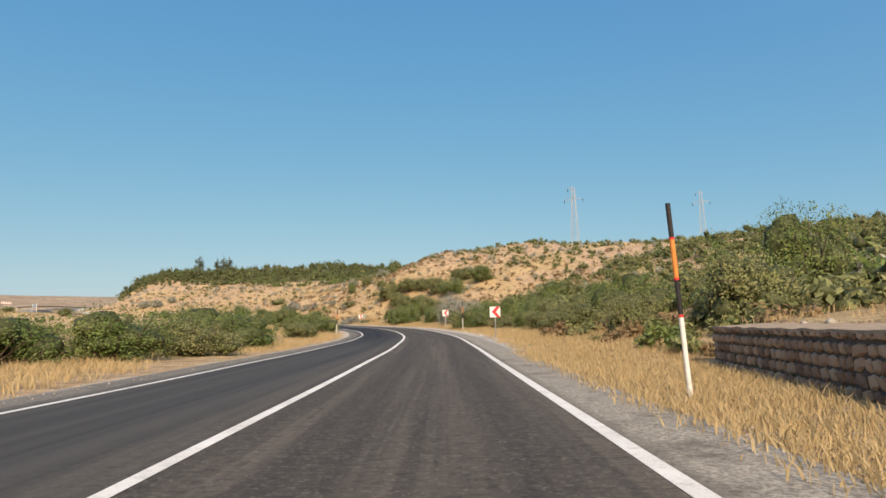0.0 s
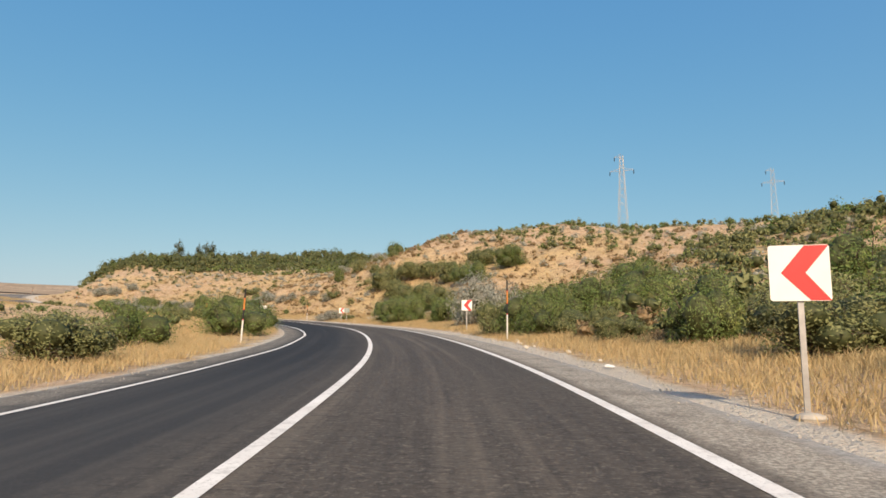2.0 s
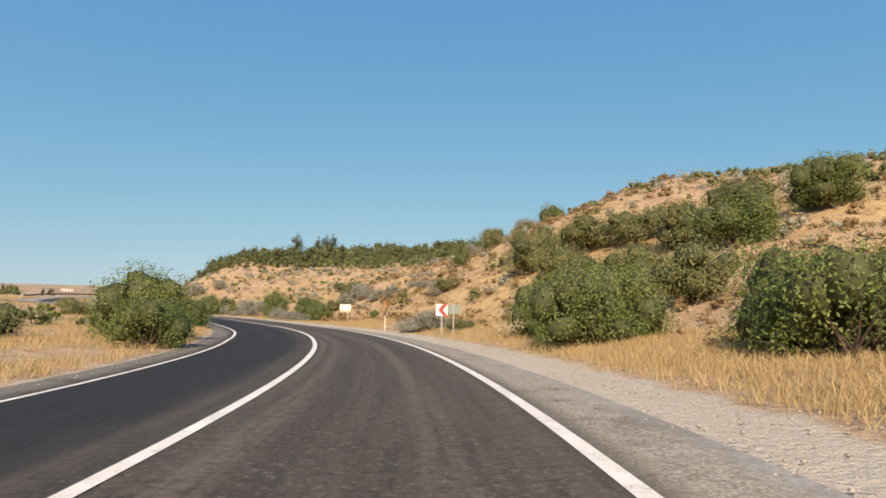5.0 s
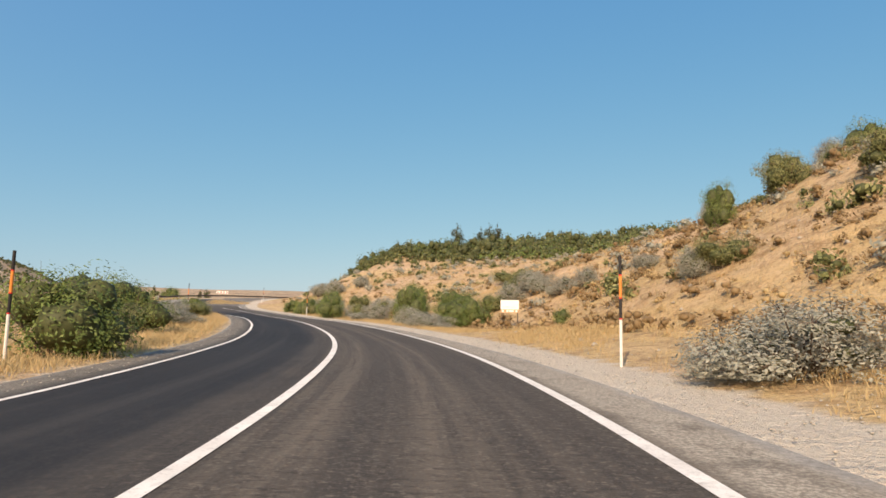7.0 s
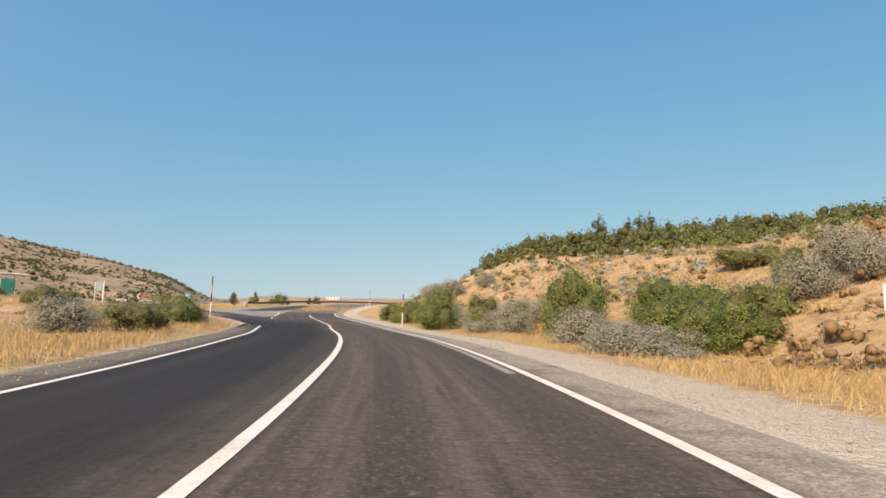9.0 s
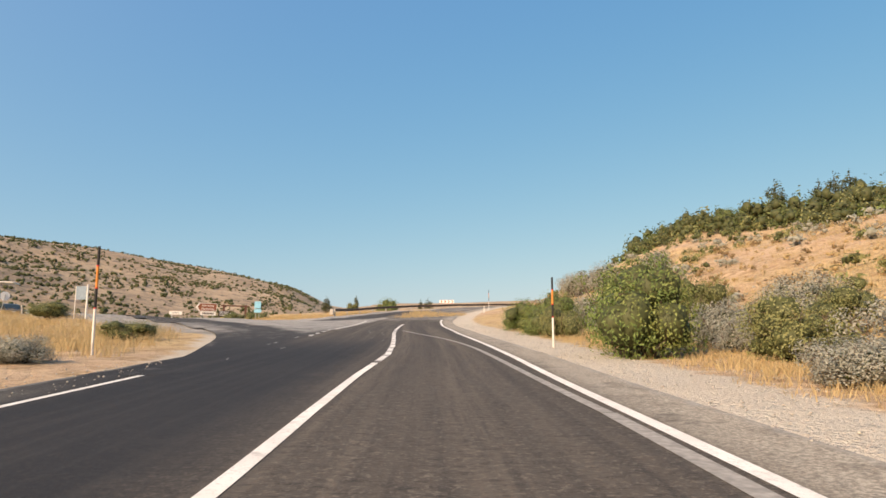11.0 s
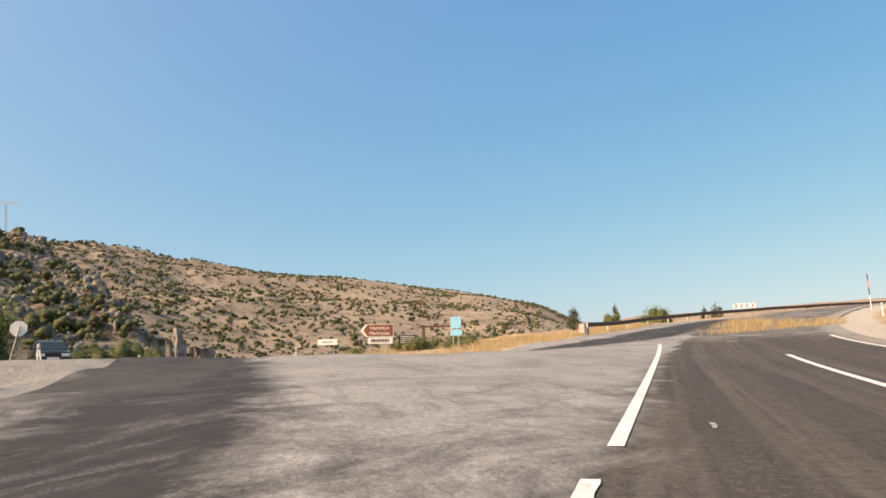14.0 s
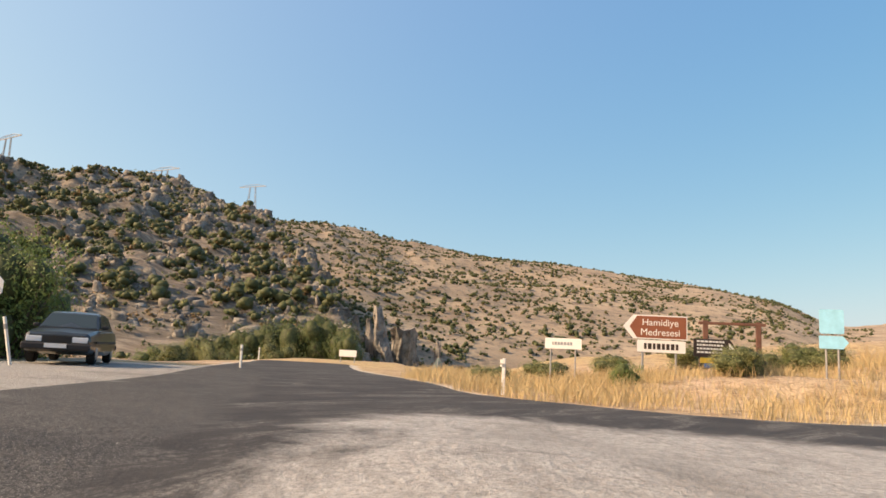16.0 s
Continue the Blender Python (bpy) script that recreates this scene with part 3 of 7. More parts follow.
# ---- outline of the junction's forecourt, counter to the road's left edge ----
MOUTH = [(-79.6, 147.6), (-84.3, 149.9), (-88.7, 151.7), (-93.8, 153.7), (-99.0, 155.2), (-105.3, 156.0), (-113.0, 156.4), (-119.0, 156.5), (-124.0, 156.5), (-129.3, 156.1), (-135.4, 155.3), (-140.3, 154.1), (-146.7, 152.6), (-156.5, 150.7), (-168.0, 149.2),
         (-168.0, 153.4), (-157.5, 156.0), (-149.6, 157.9), (-144.4, 159.9), (-139.8, 161.5), (-136.1, 162.5), (-134.5, 164.3), (-133.0, 166.2), (-132.6, 168.8), (-134.0, 172.6), (-138.0, 177.5), (-143.5, 183.0), (-147.5, 188.5), (-152.5, 197.0), (-150.0, 205.0)]


def apron_outline():
    far = spline([(x, y, 0) for x, y in MOUTH], 1.0)[:, :2]
    s = np.arange(268.0, 176.9, -1.0)
    back = along(s, np.full(len(s), -2.9))[:, :2]
    return np.vstack([far, back])


APRON = apron_outline()


def apron_out(x, y):
    """Distance outside the forecourt (0 within)."""
    out = np.full(len(x), 99.0)
    near = (x > -176) & (x < -70) & (y > 140) & (y < 220)
    a, b = x[near], y[near]
    p, q = APRON, np.roll(APRON, -1, axis=0)
    inside = np.zeros(len(a), bool)
    dist = np.full(len(a), 99.0)
    for (x0, y0), (x1, y1) in zip(p, q):
        if y0 != y1:
            inside ^= ((y0 > b) != (y1 > b)) & (a < (x1 - x0) * (b - y0) / (y1 - y0) + x0)
        dist = np.minimum(dist, np.hypot(a - x0, b - y0))
    out[near] = np.where(inside, 0, dist)
    return out


# ---- the ground, one sheet to the horizon ----
def grid_steps(parts):
    out = []
    for a, b, step in parts:
        out += list(np.arange(a, b, step))
    return np.array(out + [parts[-1][1]])


gx = grid_steps([(-4500, -1300, 160), (-1300, -640, 14), (-640, -480, 10), (-480, -330, 5), (-330, -172, 2.6), (-172, 20, 0.9), (20, 80, 3), (80, 300, 12), (300, 4500, 200)])
gy = grid_steps([(-4500, -700, 190), (-700, -170, 14), (-170, -60, 5), (-60, -6, 2.6), (-6, 205, 0.9), (205, 300, 3), (300, 620, 10), (620, 1700, 40), (1700, 4500, 200)])
GX, GY = np.meshgrid(gx, gy)
gh, gd, gs, gw = survey(GX, GY)
under = np.where((gd > -3.3) & (gd < 4.4), 0.12, 0.0) + 0.025 + 0.06 * (apron_out(GX.ravel(), GY.ravel()) < 0.01)
nx, ny = len(gx), len(gy)
idx = np.arange(nx * ny).reshape(ny, nx)
quads = np.stack([idx[:-1, :-1], idx[:-1, 1:], idx[1:, 1:], idx[1:, :-1]], -1).reshape(-1, 4)
ground = pydata("ground", np.stack([GX.ravel(), GY.ravel(), gh - under], -1), quads, GROUND, smooth=True)
tagged(ground, "dry sandy ground with straw-coloured grass and gravel verges", "ground", kind="structure")
set_attr(ground, "far", smooth01(0.3, 0.8, gw))
from_j = np.degrees(np.arctan2(-(GX.ravel() - JX), GY.ravel() - JY))
far_r = np.hypot(GX.ravel() - JX, GY.ravel() - JY)
on_spur = smooth01(-1.5, 1.5, from_j - 97.0 - (np.clip(far_r, 95, 345) - 105) * 0.07) * (1 - smooth01(350, 420, far_r))
flank = smooth01(-15, -2, from_j - 97.0 - (np.clip(far_r, 95, 345) - 105) * 0.07) * (1 - on_spur)
set_attr(ground, "rocky", (0.26 * smooth01(64, 80, from_j) + 0.32 * flank + 0.54 * on_spur * smooth01(88, 100, far_r)) * (1 - smooth01(150, 165, from_j)) * smooth01(0.2, 0.6, gw))
lot = lot_at(GX.ravel(), GY.ravel())
rim = (1 - smooth01(0, 1.2, apron_out(GX.ravel(), GY.ravel())))
set_attr(ground, "lot", lot)
gravel_end = np.interp(gs, [0, 30, 60, 95, 130], [4.9, 5.2, 6.0, 6.5, 6.6])
set_attr(ground, "gravel", np.maximum(np.maximum((gd > 0) * (1 - smooth01(-0.6, 0.5, gd - gravel_end)), (gd <= 0) * (1 - smooth01(4.1, 5.2, -gd))), np.maximum(lot, rim)))


# ---- the road ----
def ribbon(name, s0, s1, d0, d1, lift, mat, step=1.5, cross=2, parent=None):
    """A strip along the centre line between two distances from it."""
    s = np.arange(s0, s1 + 1e-6, step)
    f = np.linspace(0, 1, cross)
    a = d0(s) if callable(d0) else np.full(len(s), float(d0))
    b = d1(s) if callable(d1) else np.full(len(s), float(d1))
    d = a[:, None] * (1 - f) + b[:, None] * f
    v = along(np.repeat(s, cross), d.ravel(), lift)
    k = np.arange(len(s) * cross).reshape(len(s), cross)
    q = np.stack([k[:-1, :-1], k[:-1, 1:], k[1:, 1:], k[1:, :-1]], -1).reshape(-1, 4)
    ob = pydata(name, v, q, mat, parent)
    set_attr(ob, "across", d.ravel())
    set_attr(ob, "along", np.repeat(s, cross))
    return ob


def left_lane(s):
    return -np.interp(s, [0, 12, 34, 50, 57, 64, 70, 80, 103, 110, 120, 131, 140, 150, 165, 173, 180], [3.5, 3.45, 3.42, 3.28, 3.02, 3.0, 2.98, 3.25, 3.46, 3.58, 3.48, 3.58, 3.52, 3.42, 3.5, 3.74, 3.9])


def right_lane(s):
    return np.interp(s, [0, 15, 45, 62, 75, 90, 110, 118, 135, 172, 182, 190, 200, 230, 260], [3.75, 3.7, 3.55, 3.47, 3.42, 3.42, 3.36, 3.43, 3.5, 3.46, 3.42, 3.28, 3.05, 3.3, 3.4])


def middle(s):
    return np.interp(s, [0, 20, 28, 45, 65, 85, 100, 108, 118, 140, 172, 177, 183, 188, 193, 200, 206, 222], [0.03, 0.05, 0.10, 0.04, 0.06, 0.0, -0.08, -0.12, -0.06, -0.08, -0.09, -0.04, 0.10, 0.0, -0.12, -0.24, -0.25, 0.0])


road = ribbon("road", -200, 460, lambda s: left_lane(s) - 1.15, lambda s: right_lane(s) + np.interp(s, [0, 90, 140, 190], [1.15, 1.3, 1.1, 1.1]), 0.0, ASPHALT, 1.5, 33)
rd = np.array([v.value for v in road.data.attributes["across"].data])
rsn = np.repeat(np.arange(-200, 460 + 1e-6, 1.5), 33)
set_attr(road, "dust", np.clip(smooth01(0.75, 1.25, rd - right_lane(rsn)) * 0.9 + smooth01(0.8, 1.15, left_lane(rsn) - rd) * 0.7, 0, 1) * (rsn < 200) + smooth01(226, 240, rsn) * 0.5)
set_attr(road, "shoulder", smooth01(0.05, 0.3, rd - right_lane(rsn)) * 0.95 + smooth01(0.05, 0.5, left_lane(rsn) - rd) * 0.5 * (1 - smooth01(168, 178, rsn)))
set_attr(road, "old", np.zeros(len(rd)))
tagged(road, "worn dark asphalt road with pale wheel tracks", "road", kind="structure")


def marking(name, s0, s1, d, width, label, lift=0.006, mat=PAINT):
    f = d if callable(d) else (lambda s: np.full(len(s), float(d)))
    ob = ribbon(name, s0, s1, lambda s: f(s) - width / 2, lambda s: f(s) + width / 2, lift, mat, min(1.0, (s1 - s0) / 2))
    return tagged(ob, label, "road marking", kind="structure")


marking("edge_line_right", -120, 236, right_lane, 0.165, "solid white painted edge line on asphalt")
marking("edge_line_left", -120, 178.5, left_lane, 0.12, "solid white painted edge line on asphalt")
marking("centre_line", -120, 180.4, middle, 0.145, "solid white painted centre line on asphalt")
marking("faded_centre_line", 180.5, 205.2, middle, 0.17, "faded grey remains of an older centre line", 0.004, FADED_PAINT)
marking("far_centre_line", 205.5, 222.5, middle, 0.16, "worn white painted centre line on asphalt")
for i in range(12):
    if i != 10:
        marking("centre_dash", 180.9 + i * 2.05, 182.3 + i * 2.05 - 0.12 * (i % 3), lambda s, k=i: middle(s) + 0.02 * (k % 2), 0.155, "worn white painted centre dash on asphalt", 0.008)
for s0 in (180.2, 185.0, 189.5, 194.5):
    marking("edge_dash", s0, s0 + 2.0, -3.7, 0.13, "faded white painted dash on asphalt")


def stroke(name, points, width, lift, mat, step=1.0, ragged=0.0):
    """A painted stroke over the paving along the given places."""
    p = spline([(x, y, 0) for x, y in points], step)[:, :2] if len(points) > 2 else np.array(points, float)
    if len(points) == 2:
        p = p[0] + (p[1] - p[0]) * np.linspace(0, 1, max(2, int(np.linalg.norm(p[1] - p[0]) / step) + 1))[:, None]
    t = np.gradient(p, axis=0)
    t /= np.linalg.norm(t, axis=1)[:, None]
    n = np.stack([t[:, 1], -t[:, 0]], -1) * width / 2
    chip = np.random.RandomState(int(abs(p[0, 0] * 97)) % 9999).uniform(1 - ragged, 1, (2, len(p), 1))
    v = np.concatenate([p - n * chip[0], p + n * chip[1]])
    z = paved(v[:, 0], v[:, 1]) + lift
    k = len(p)
    i = np.arange(k - 1)
    ob = pydata(name, np.c_[v, z], np.stack([i, i + k, i + k + 1, i + 1], -1), mat)
    return ob


def paved(x, y):
    """Height of the paving: the road where there is road, else the forecourt."""
    h, d, s, w = survey(x, y)
    return np.where(d > left_lane(s) - 0.4, np.interp(s, CL_S, CL[:, 2]), h + 0.012)


# forecourt of the junction, one paved sheet
def build_apron():
    from mathutils.geometry import delaunay_2d_cdt
    lo, hi = APRON.min(0), APRON.max(0)
    xs, ys = np.meshgrid(np.arange(lo[0], hi[0], 0.9), np.arange(lo[1], hi[1], 0.9))
    xs, ys = xs.ravel(), ys.ravel()
    keep = apron_out(xs, ys) < 0.01
    edge = [Vector(p) for p in APRON]
    pts = edge + [Vector(p) for p in zip(xs[keep], ys[keep])]
    n = len(edge)
    vs, _, fs, *_ = delaunay_2d_cdt(pts, [(i, (i + 1) % n) for i in range(n)], [], 1, 1e-4)
    v = np.array([tuple(p) for p in vs])
    f = np.array([tuple(t) for t in fs if len(t) == 3])
    h, d, s, w = survey(v[:, 0], v[:, 1])
    z = h + 0.012 - 0.02 * (d > -3.2)
    ob = pydata("junction_paving", np.c_[v, z], f, ASPHALT, smooth=True)
    set_attr(ob, "across", np.minimum(d, -1.6))
    set_attr(ob, "along", s)
    set_attr(ob, "shoulder", np.zeros(len(v)))

    def soft(x, y, ring, width):
        ring = np.array(ring)
        inside = np.zeros(len(x), bool)
        dist = np.full(len(x), 99.0)
        for (x0, y0), (x1, y1) in zip(ring, np.roll(ring, -1, axis=0)):
            if y0 != y1:
                inside ^= ((y0 > y) != (y1 > y)) & (x < (x1 - x0) * (y - y0) / (y1 - y0) + x0)
            t = np.clip(((x - x0) * (x1 - x0) + (y - y0) * (y1 - y0)) / ((x1 - x0) ** 2 + (y1 - y0) ** 2), 0, 1)
            dist = np.minimum(dist, np.hypot(x - x0 - t * (x1 - x0), y - y0 - t * (y1 - y0)))
        return smooth01(-width, width, np.where(inside, dist, -dist))

    isle = soft(v[:, 0], v[:, 1], [(-96.6, 158.7), (-100.5, 159.75), (-105.5, 160.7), (-111, 161.2), (-120, 161.1), (-128.6, 160.7), (-130.2, 162.2), (-129.2, 165.0), (-128.6, 168.0), (-128.4, 171.5), (-128.5, 177.0), (-132, 183), (-138, 190), (-131, 185), (-118, 173.7), (-104, 164.4)], 0.8)
    isle *= 0.78 + 0.22 * (1 - smooth01(-114, -104, v[:, 0]))
    old = soft(v[:, 0], v[:, 1], [(-107, 155.2), (-110, 155.4), (-116, 155.5), (-128, 155.3), (-136, 154.6), (-144, 152.6), (-144, 155.0), (-138, 157.0), (-131, 158.8), (-127, 159.6), (-120, 160.2), (-114, 160.0), (-109, 158.6)], 0.6)
    set_attr(ob, "old", old)
    worn = soft(v[:, 0], v[:, 1], [(-98, 155.0), (-106, 156.0), (-113, 156.4), (-114, 158.6), (-106, 158.5), (-99.5, 158.0)], 0.6)
    outer = np.min(np.hypot(v[:, 0, None] - APRON[None, :len(APRON) - 92, 0], v[:, 1, None] - APRON[None, :len(APRON) - 92, 1]), axis=1)
    rim = 1 - smooth01(0, 1.2, outer)
    isle = np.maximum(isle, (1 - smooth01(3.2, 5.0, outer)) * smooth01(169, 174, v[:, 1]))
    set_attr(ob, "dust", np.clip(isle * 0.95 + rim * 0.3 + worn * 0.46, 0, 1.2))
    return tagged(ob, "dark asphalt forecourt with a pale dusty gravel island", "junction", kind="structure")


build_apron()
tagged(stroke("turning_lane_line", [(-103.9, 164.05), (-112.0, 169.5), (-121.4, 175.8), (-126.3, 179.0)], 0.155, 0.026, PAINT), "solid white painted turning lane line", "road marking", kind="structure")
for p in ((-102.25, 162.87), (-100.0, 161.42), (-97.75, 160.0), (-95.7, 158.7)):
    tagged(stroke("turning_lane_dash", [(p[0] + 0.52, p[1] - 0.35), (p[0] - 0.52, p[1] + 0.35)], 0.16, 0.026, PAINT, 0.13, 0.18), "short white painted turning lane dash", "road marking", kind="structure")

OLD_PAINT = plain("worn_paint", (0.40, 0.385, 0.355), 0.8, 0, 0.45, 9)
# scuffs of old paint on the lanes
WORN_WHITE = plain("scuffed_paint", (0.50, 0.48, 0.44), 0.8, 0, 0.6, 14)
for x, y, l, w in ((-100.4, 164.4, 0.5, 0.16), (-97.7, 162.9, 0.5, 0.18), (-96.8, 163.1, 0.9, 0.14), (-99.9, 163.3, 0.4, 0.12), (-104.6, 165.6, 0.5, 0.12), (-90.2, 159.2, 0.4, 0.2), (-92.1, 159.8, 0.3, 0.16), (-95.0, 162.1, 0.5, 0.16), (-99.5, 163.9, 0.5, 0.2)):
    tagged(stroke("paint_scuff", [(x + l * 0.36, y - l * 0.2), (x - l * 0.36, y + l * 0.24)], w * 0.7, 0.013, WORN_WHITE, 0.15, 0.75), "scuffed remnant of white road paint", "road marking", kind="structure")
for pts in ([(-89.24, 154.06), (-92.7, 156.48)], [(-93.7, 157.0), (-94.7, 157.7)], [(-86.75, 153.46), (-87.25, 153.84)]):
    tagged(stroke("side_lane_dash", pts, 0.09, 0.013, OLD_PAINT, 0.12, 0.7), "faded dash between the lanes of the side road", "road marking", kind="structure")

tagged(ribbon("old_line", 150, 172, 3.12, 3.30, 0.005, OLD_PAINT, 1.0), "worn grey old edge line", "road marking", kind="structure")
tagged(stroke("old_line_crossing", [tuple(along(172, np.float64(3.2))[:2]), (-85.0, 159.5), (-90.4, 162.3), (-95.0, 164.2), (-100.0, 166.4)], 0.15, 0.008, OLD_PAINT), "worn grey old line crossing the lane", "road marking", kind="structure")


# ---- plants ----
def leaf_cloud(rs, lobes, count, leaf, flat=0.4):
    """Leaf quads spread through the shells of several lobes. lobes: rows of centre and radii."""
    lobes = np.array(lobes, float)
    vol = (lobes[:, 3] * lobes[:, 4] * lobes[:, 5]) ** (2 / 3)
    which = rs.choice(len(lobes), count, p=vol / vol.sum())
    d = rs.normal(size=(count, 3))
    d /= np.linalg.norm(d, axis=1)[:, None]
    r = 1.08 - np.abs(rs.normal(0, 0.3, count))
    c = lobes[which, :3] + d * lobes[which, 3:6] * np.clip(r, 0.12, 1.1)[:, None]
    c[:, 2] = np.maximum(c[:, 2], leaf * 0.3)
    n = d + rs.normal(0, flat, (count, 3)) + np.array([0, 0, 0.3])
    n /= np.linalg.norm(n, axis=1)[:, None]
    a = np.cross(n, rs.normal(size=(count, 3)))
    a /= np.linalg.norm(a, axis=1)[:, None]
    b = np.cross(n, a)
    size = leaf * rs.uniform(0.6, 1.4, count)[:, None]
    v = np.stack([c - a * size, c - b * size * 0.45, c + a * size, c + b * size * 0.45], 1).reshape(-1, 3)
    return v, np.arange(count * 4).reshape(-1, 4)


def quad_ball():
    """A ball of 24 quads."""
    at, faces = {}, []
    for axis in range(3):
        for side in (-1, 1):
            grid = {}
            for i in (-1, 0, 1):
                for j in (-1, 0, 1):
                    p = [0, 0, 0]
                    p[axis], p[(axis + 1) % 3], p[(axis + 2) % 3] = side, i, j
                    grid[i, j] = at.setdefault(tuple(p), len(at))
            for i in (-1, 0):
                for j in (-1, 0):
                    q = [grid[i, j], grid[i + 1, j], grid[i + 1, j + 1], grid[i, j + 1]]
                    faces.append(q if side > 0 else q[::-1])
    v = np.array(list(at), float)
    return v / np.linalg.norm(v, axis=1)[:, None], np.array(faces)


BALL_V, BALL_F = quad_ball()


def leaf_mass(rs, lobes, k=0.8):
    """The dense inside of a bush: an uneven ball for each lobe, mostly coloured as painted shade."""
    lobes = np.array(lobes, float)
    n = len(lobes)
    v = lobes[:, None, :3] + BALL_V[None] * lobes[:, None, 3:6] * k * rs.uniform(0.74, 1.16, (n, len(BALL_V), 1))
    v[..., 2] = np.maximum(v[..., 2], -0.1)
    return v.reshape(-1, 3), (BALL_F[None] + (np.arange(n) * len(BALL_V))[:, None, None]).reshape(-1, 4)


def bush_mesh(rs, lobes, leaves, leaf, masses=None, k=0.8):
    """Leaves over dense lobes; the third result marks the lobes' faces for the shade colour."""
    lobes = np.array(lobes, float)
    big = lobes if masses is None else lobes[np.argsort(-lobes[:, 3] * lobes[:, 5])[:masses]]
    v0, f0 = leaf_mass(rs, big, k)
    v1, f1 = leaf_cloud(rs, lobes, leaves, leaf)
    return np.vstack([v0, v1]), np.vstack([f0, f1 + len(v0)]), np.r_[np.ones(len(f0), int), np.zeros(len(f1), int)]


def bush_lobes(rs, w, h, n):
    out = []
    for i in range(n):
        small = i >= n * 0.55
        a, r = rs.uniform(0, 6.283), w * 0.5 * (rs.uniform(0.5, 0.92) if small else rs.uniform(0.1, 0.62) ** 0.8)
        k = rs.uniform(0.09, 0.2) if small else rs.uniform(0.22, 0.38)
        z = h * (rs.uniform(0.12, 1.02) if small else rs.uniform(0.18, 0.74)) * (1 - 0.42 * (r / (w * 0.5)) ** 1.5)
        out.append((r * math.cos(a), r * math.sin(a), z, w * k * 0.75, w * k * 0.75, min(h * k * 1.05, z + 0.1)))
    return out


def make_bush(kind, w, h, leaves, leaf, mat, seed, label, lobes=24, twiggy=0.0):
    rs = np.random.RandomState(seed)
    e = new(kind)
    tagged(e, label, "bush", "roadside bushes")
    lb = bush_lobes(rs, w, h, lobes)
    v, f, inner = bush_mesh(rs, lb, leaves, leaf, 14, 0.34 if twiggy > 0.6 else 0.62)
    pydata("foliage", v, f, mat, e, inner=inner)
    bm = bmesh.new()
    for x, y, z, a, b, c in lb:
        base = (rs.uniform(-0.12, 0.12) * w, rs.uniform(-0.12, 0.12) * w, -0.15)
        mid = (x * 0.55, y * 0.55, z * 0.5)
        tube(bm, base, mid, 0.035, 0.022, 5)
        tube(bm, mid, (x, y, z), 0.022, 0.008, 5)
        for _ in range(int(2 + 6 * twiggy)):
            q = rs.normal(size=3)
            q /= np.linalg.norm(q)
            tube(bm, (x, y, z), (x + q[0] * a * 0.9, y + q[1] * b * 0.9, max(0.05, z + abs(q[2]) * c * 1.05)), 0.009, 0.003, 3)
    part("stem", bm, BARK, e)
    return e


BUSHES = {
    "green": [make_bush("bush", 3.0, 2.3, 9500, 0.040, LEAF_GREEN, 21 + i, "dense green leafy bush in dry grass", 34) for i in range(4)],
    "olive": [make_bush("bush", 2.6, 1.7, 7500, 0.036, LEAF_OLIVE, 41 + i, "olive-green scrubby bush with dry tips", 24, 0.5) for i in range(3)],
    "dark": [make_bush("bush", 3.0, 2.3, 9500, 0.034, LEAF_WOOD, 81 + i, "dark green dense bush at the mouth of the gorge", 34) for i in range(2)],
    "grey": [make_bush("bush", 2.6, 1.7, 15000, 0.034, LEAF_GREY, 61 + i, "pale silvery-grey thorny bush", 34, 0.8) for i in range(3)],
}
USED = set()
BW = {"green": (3.0, 2.3), "dark": (3.0, 2.3), "olive": (2.6, 1.7), "grey": (2.6, 1.7)}


def plant(kind, x, y, w, h, seed=0, dz=0.0):
    """Sets a bush of that kind, w wide and h high, on the ground."""
    rs = np.random.RandomState(int(abs(x * 31 + y * 17) + seed) % 100000)
    src = BUSHES[kind][rs.randint(len(BUSHES[kind]))]
    m = pose(x, y, float(terrain(x, y)) - 0.08 + dz, 0, 0, rs.uniform(0, 360)) @ Matrix.Diagonal((w / BW[kind][0], w / BW[kind][0] * rs.uniform(0.85, 1.1), h / BW[kind][1], 1))
    if src.name not in USED:
        USED.add(src.name)
        src.matrix_basis = m
        return src
    c = copy_thing(src, pose(0, 0, 0))
    c.matrix_basis = m
    return c


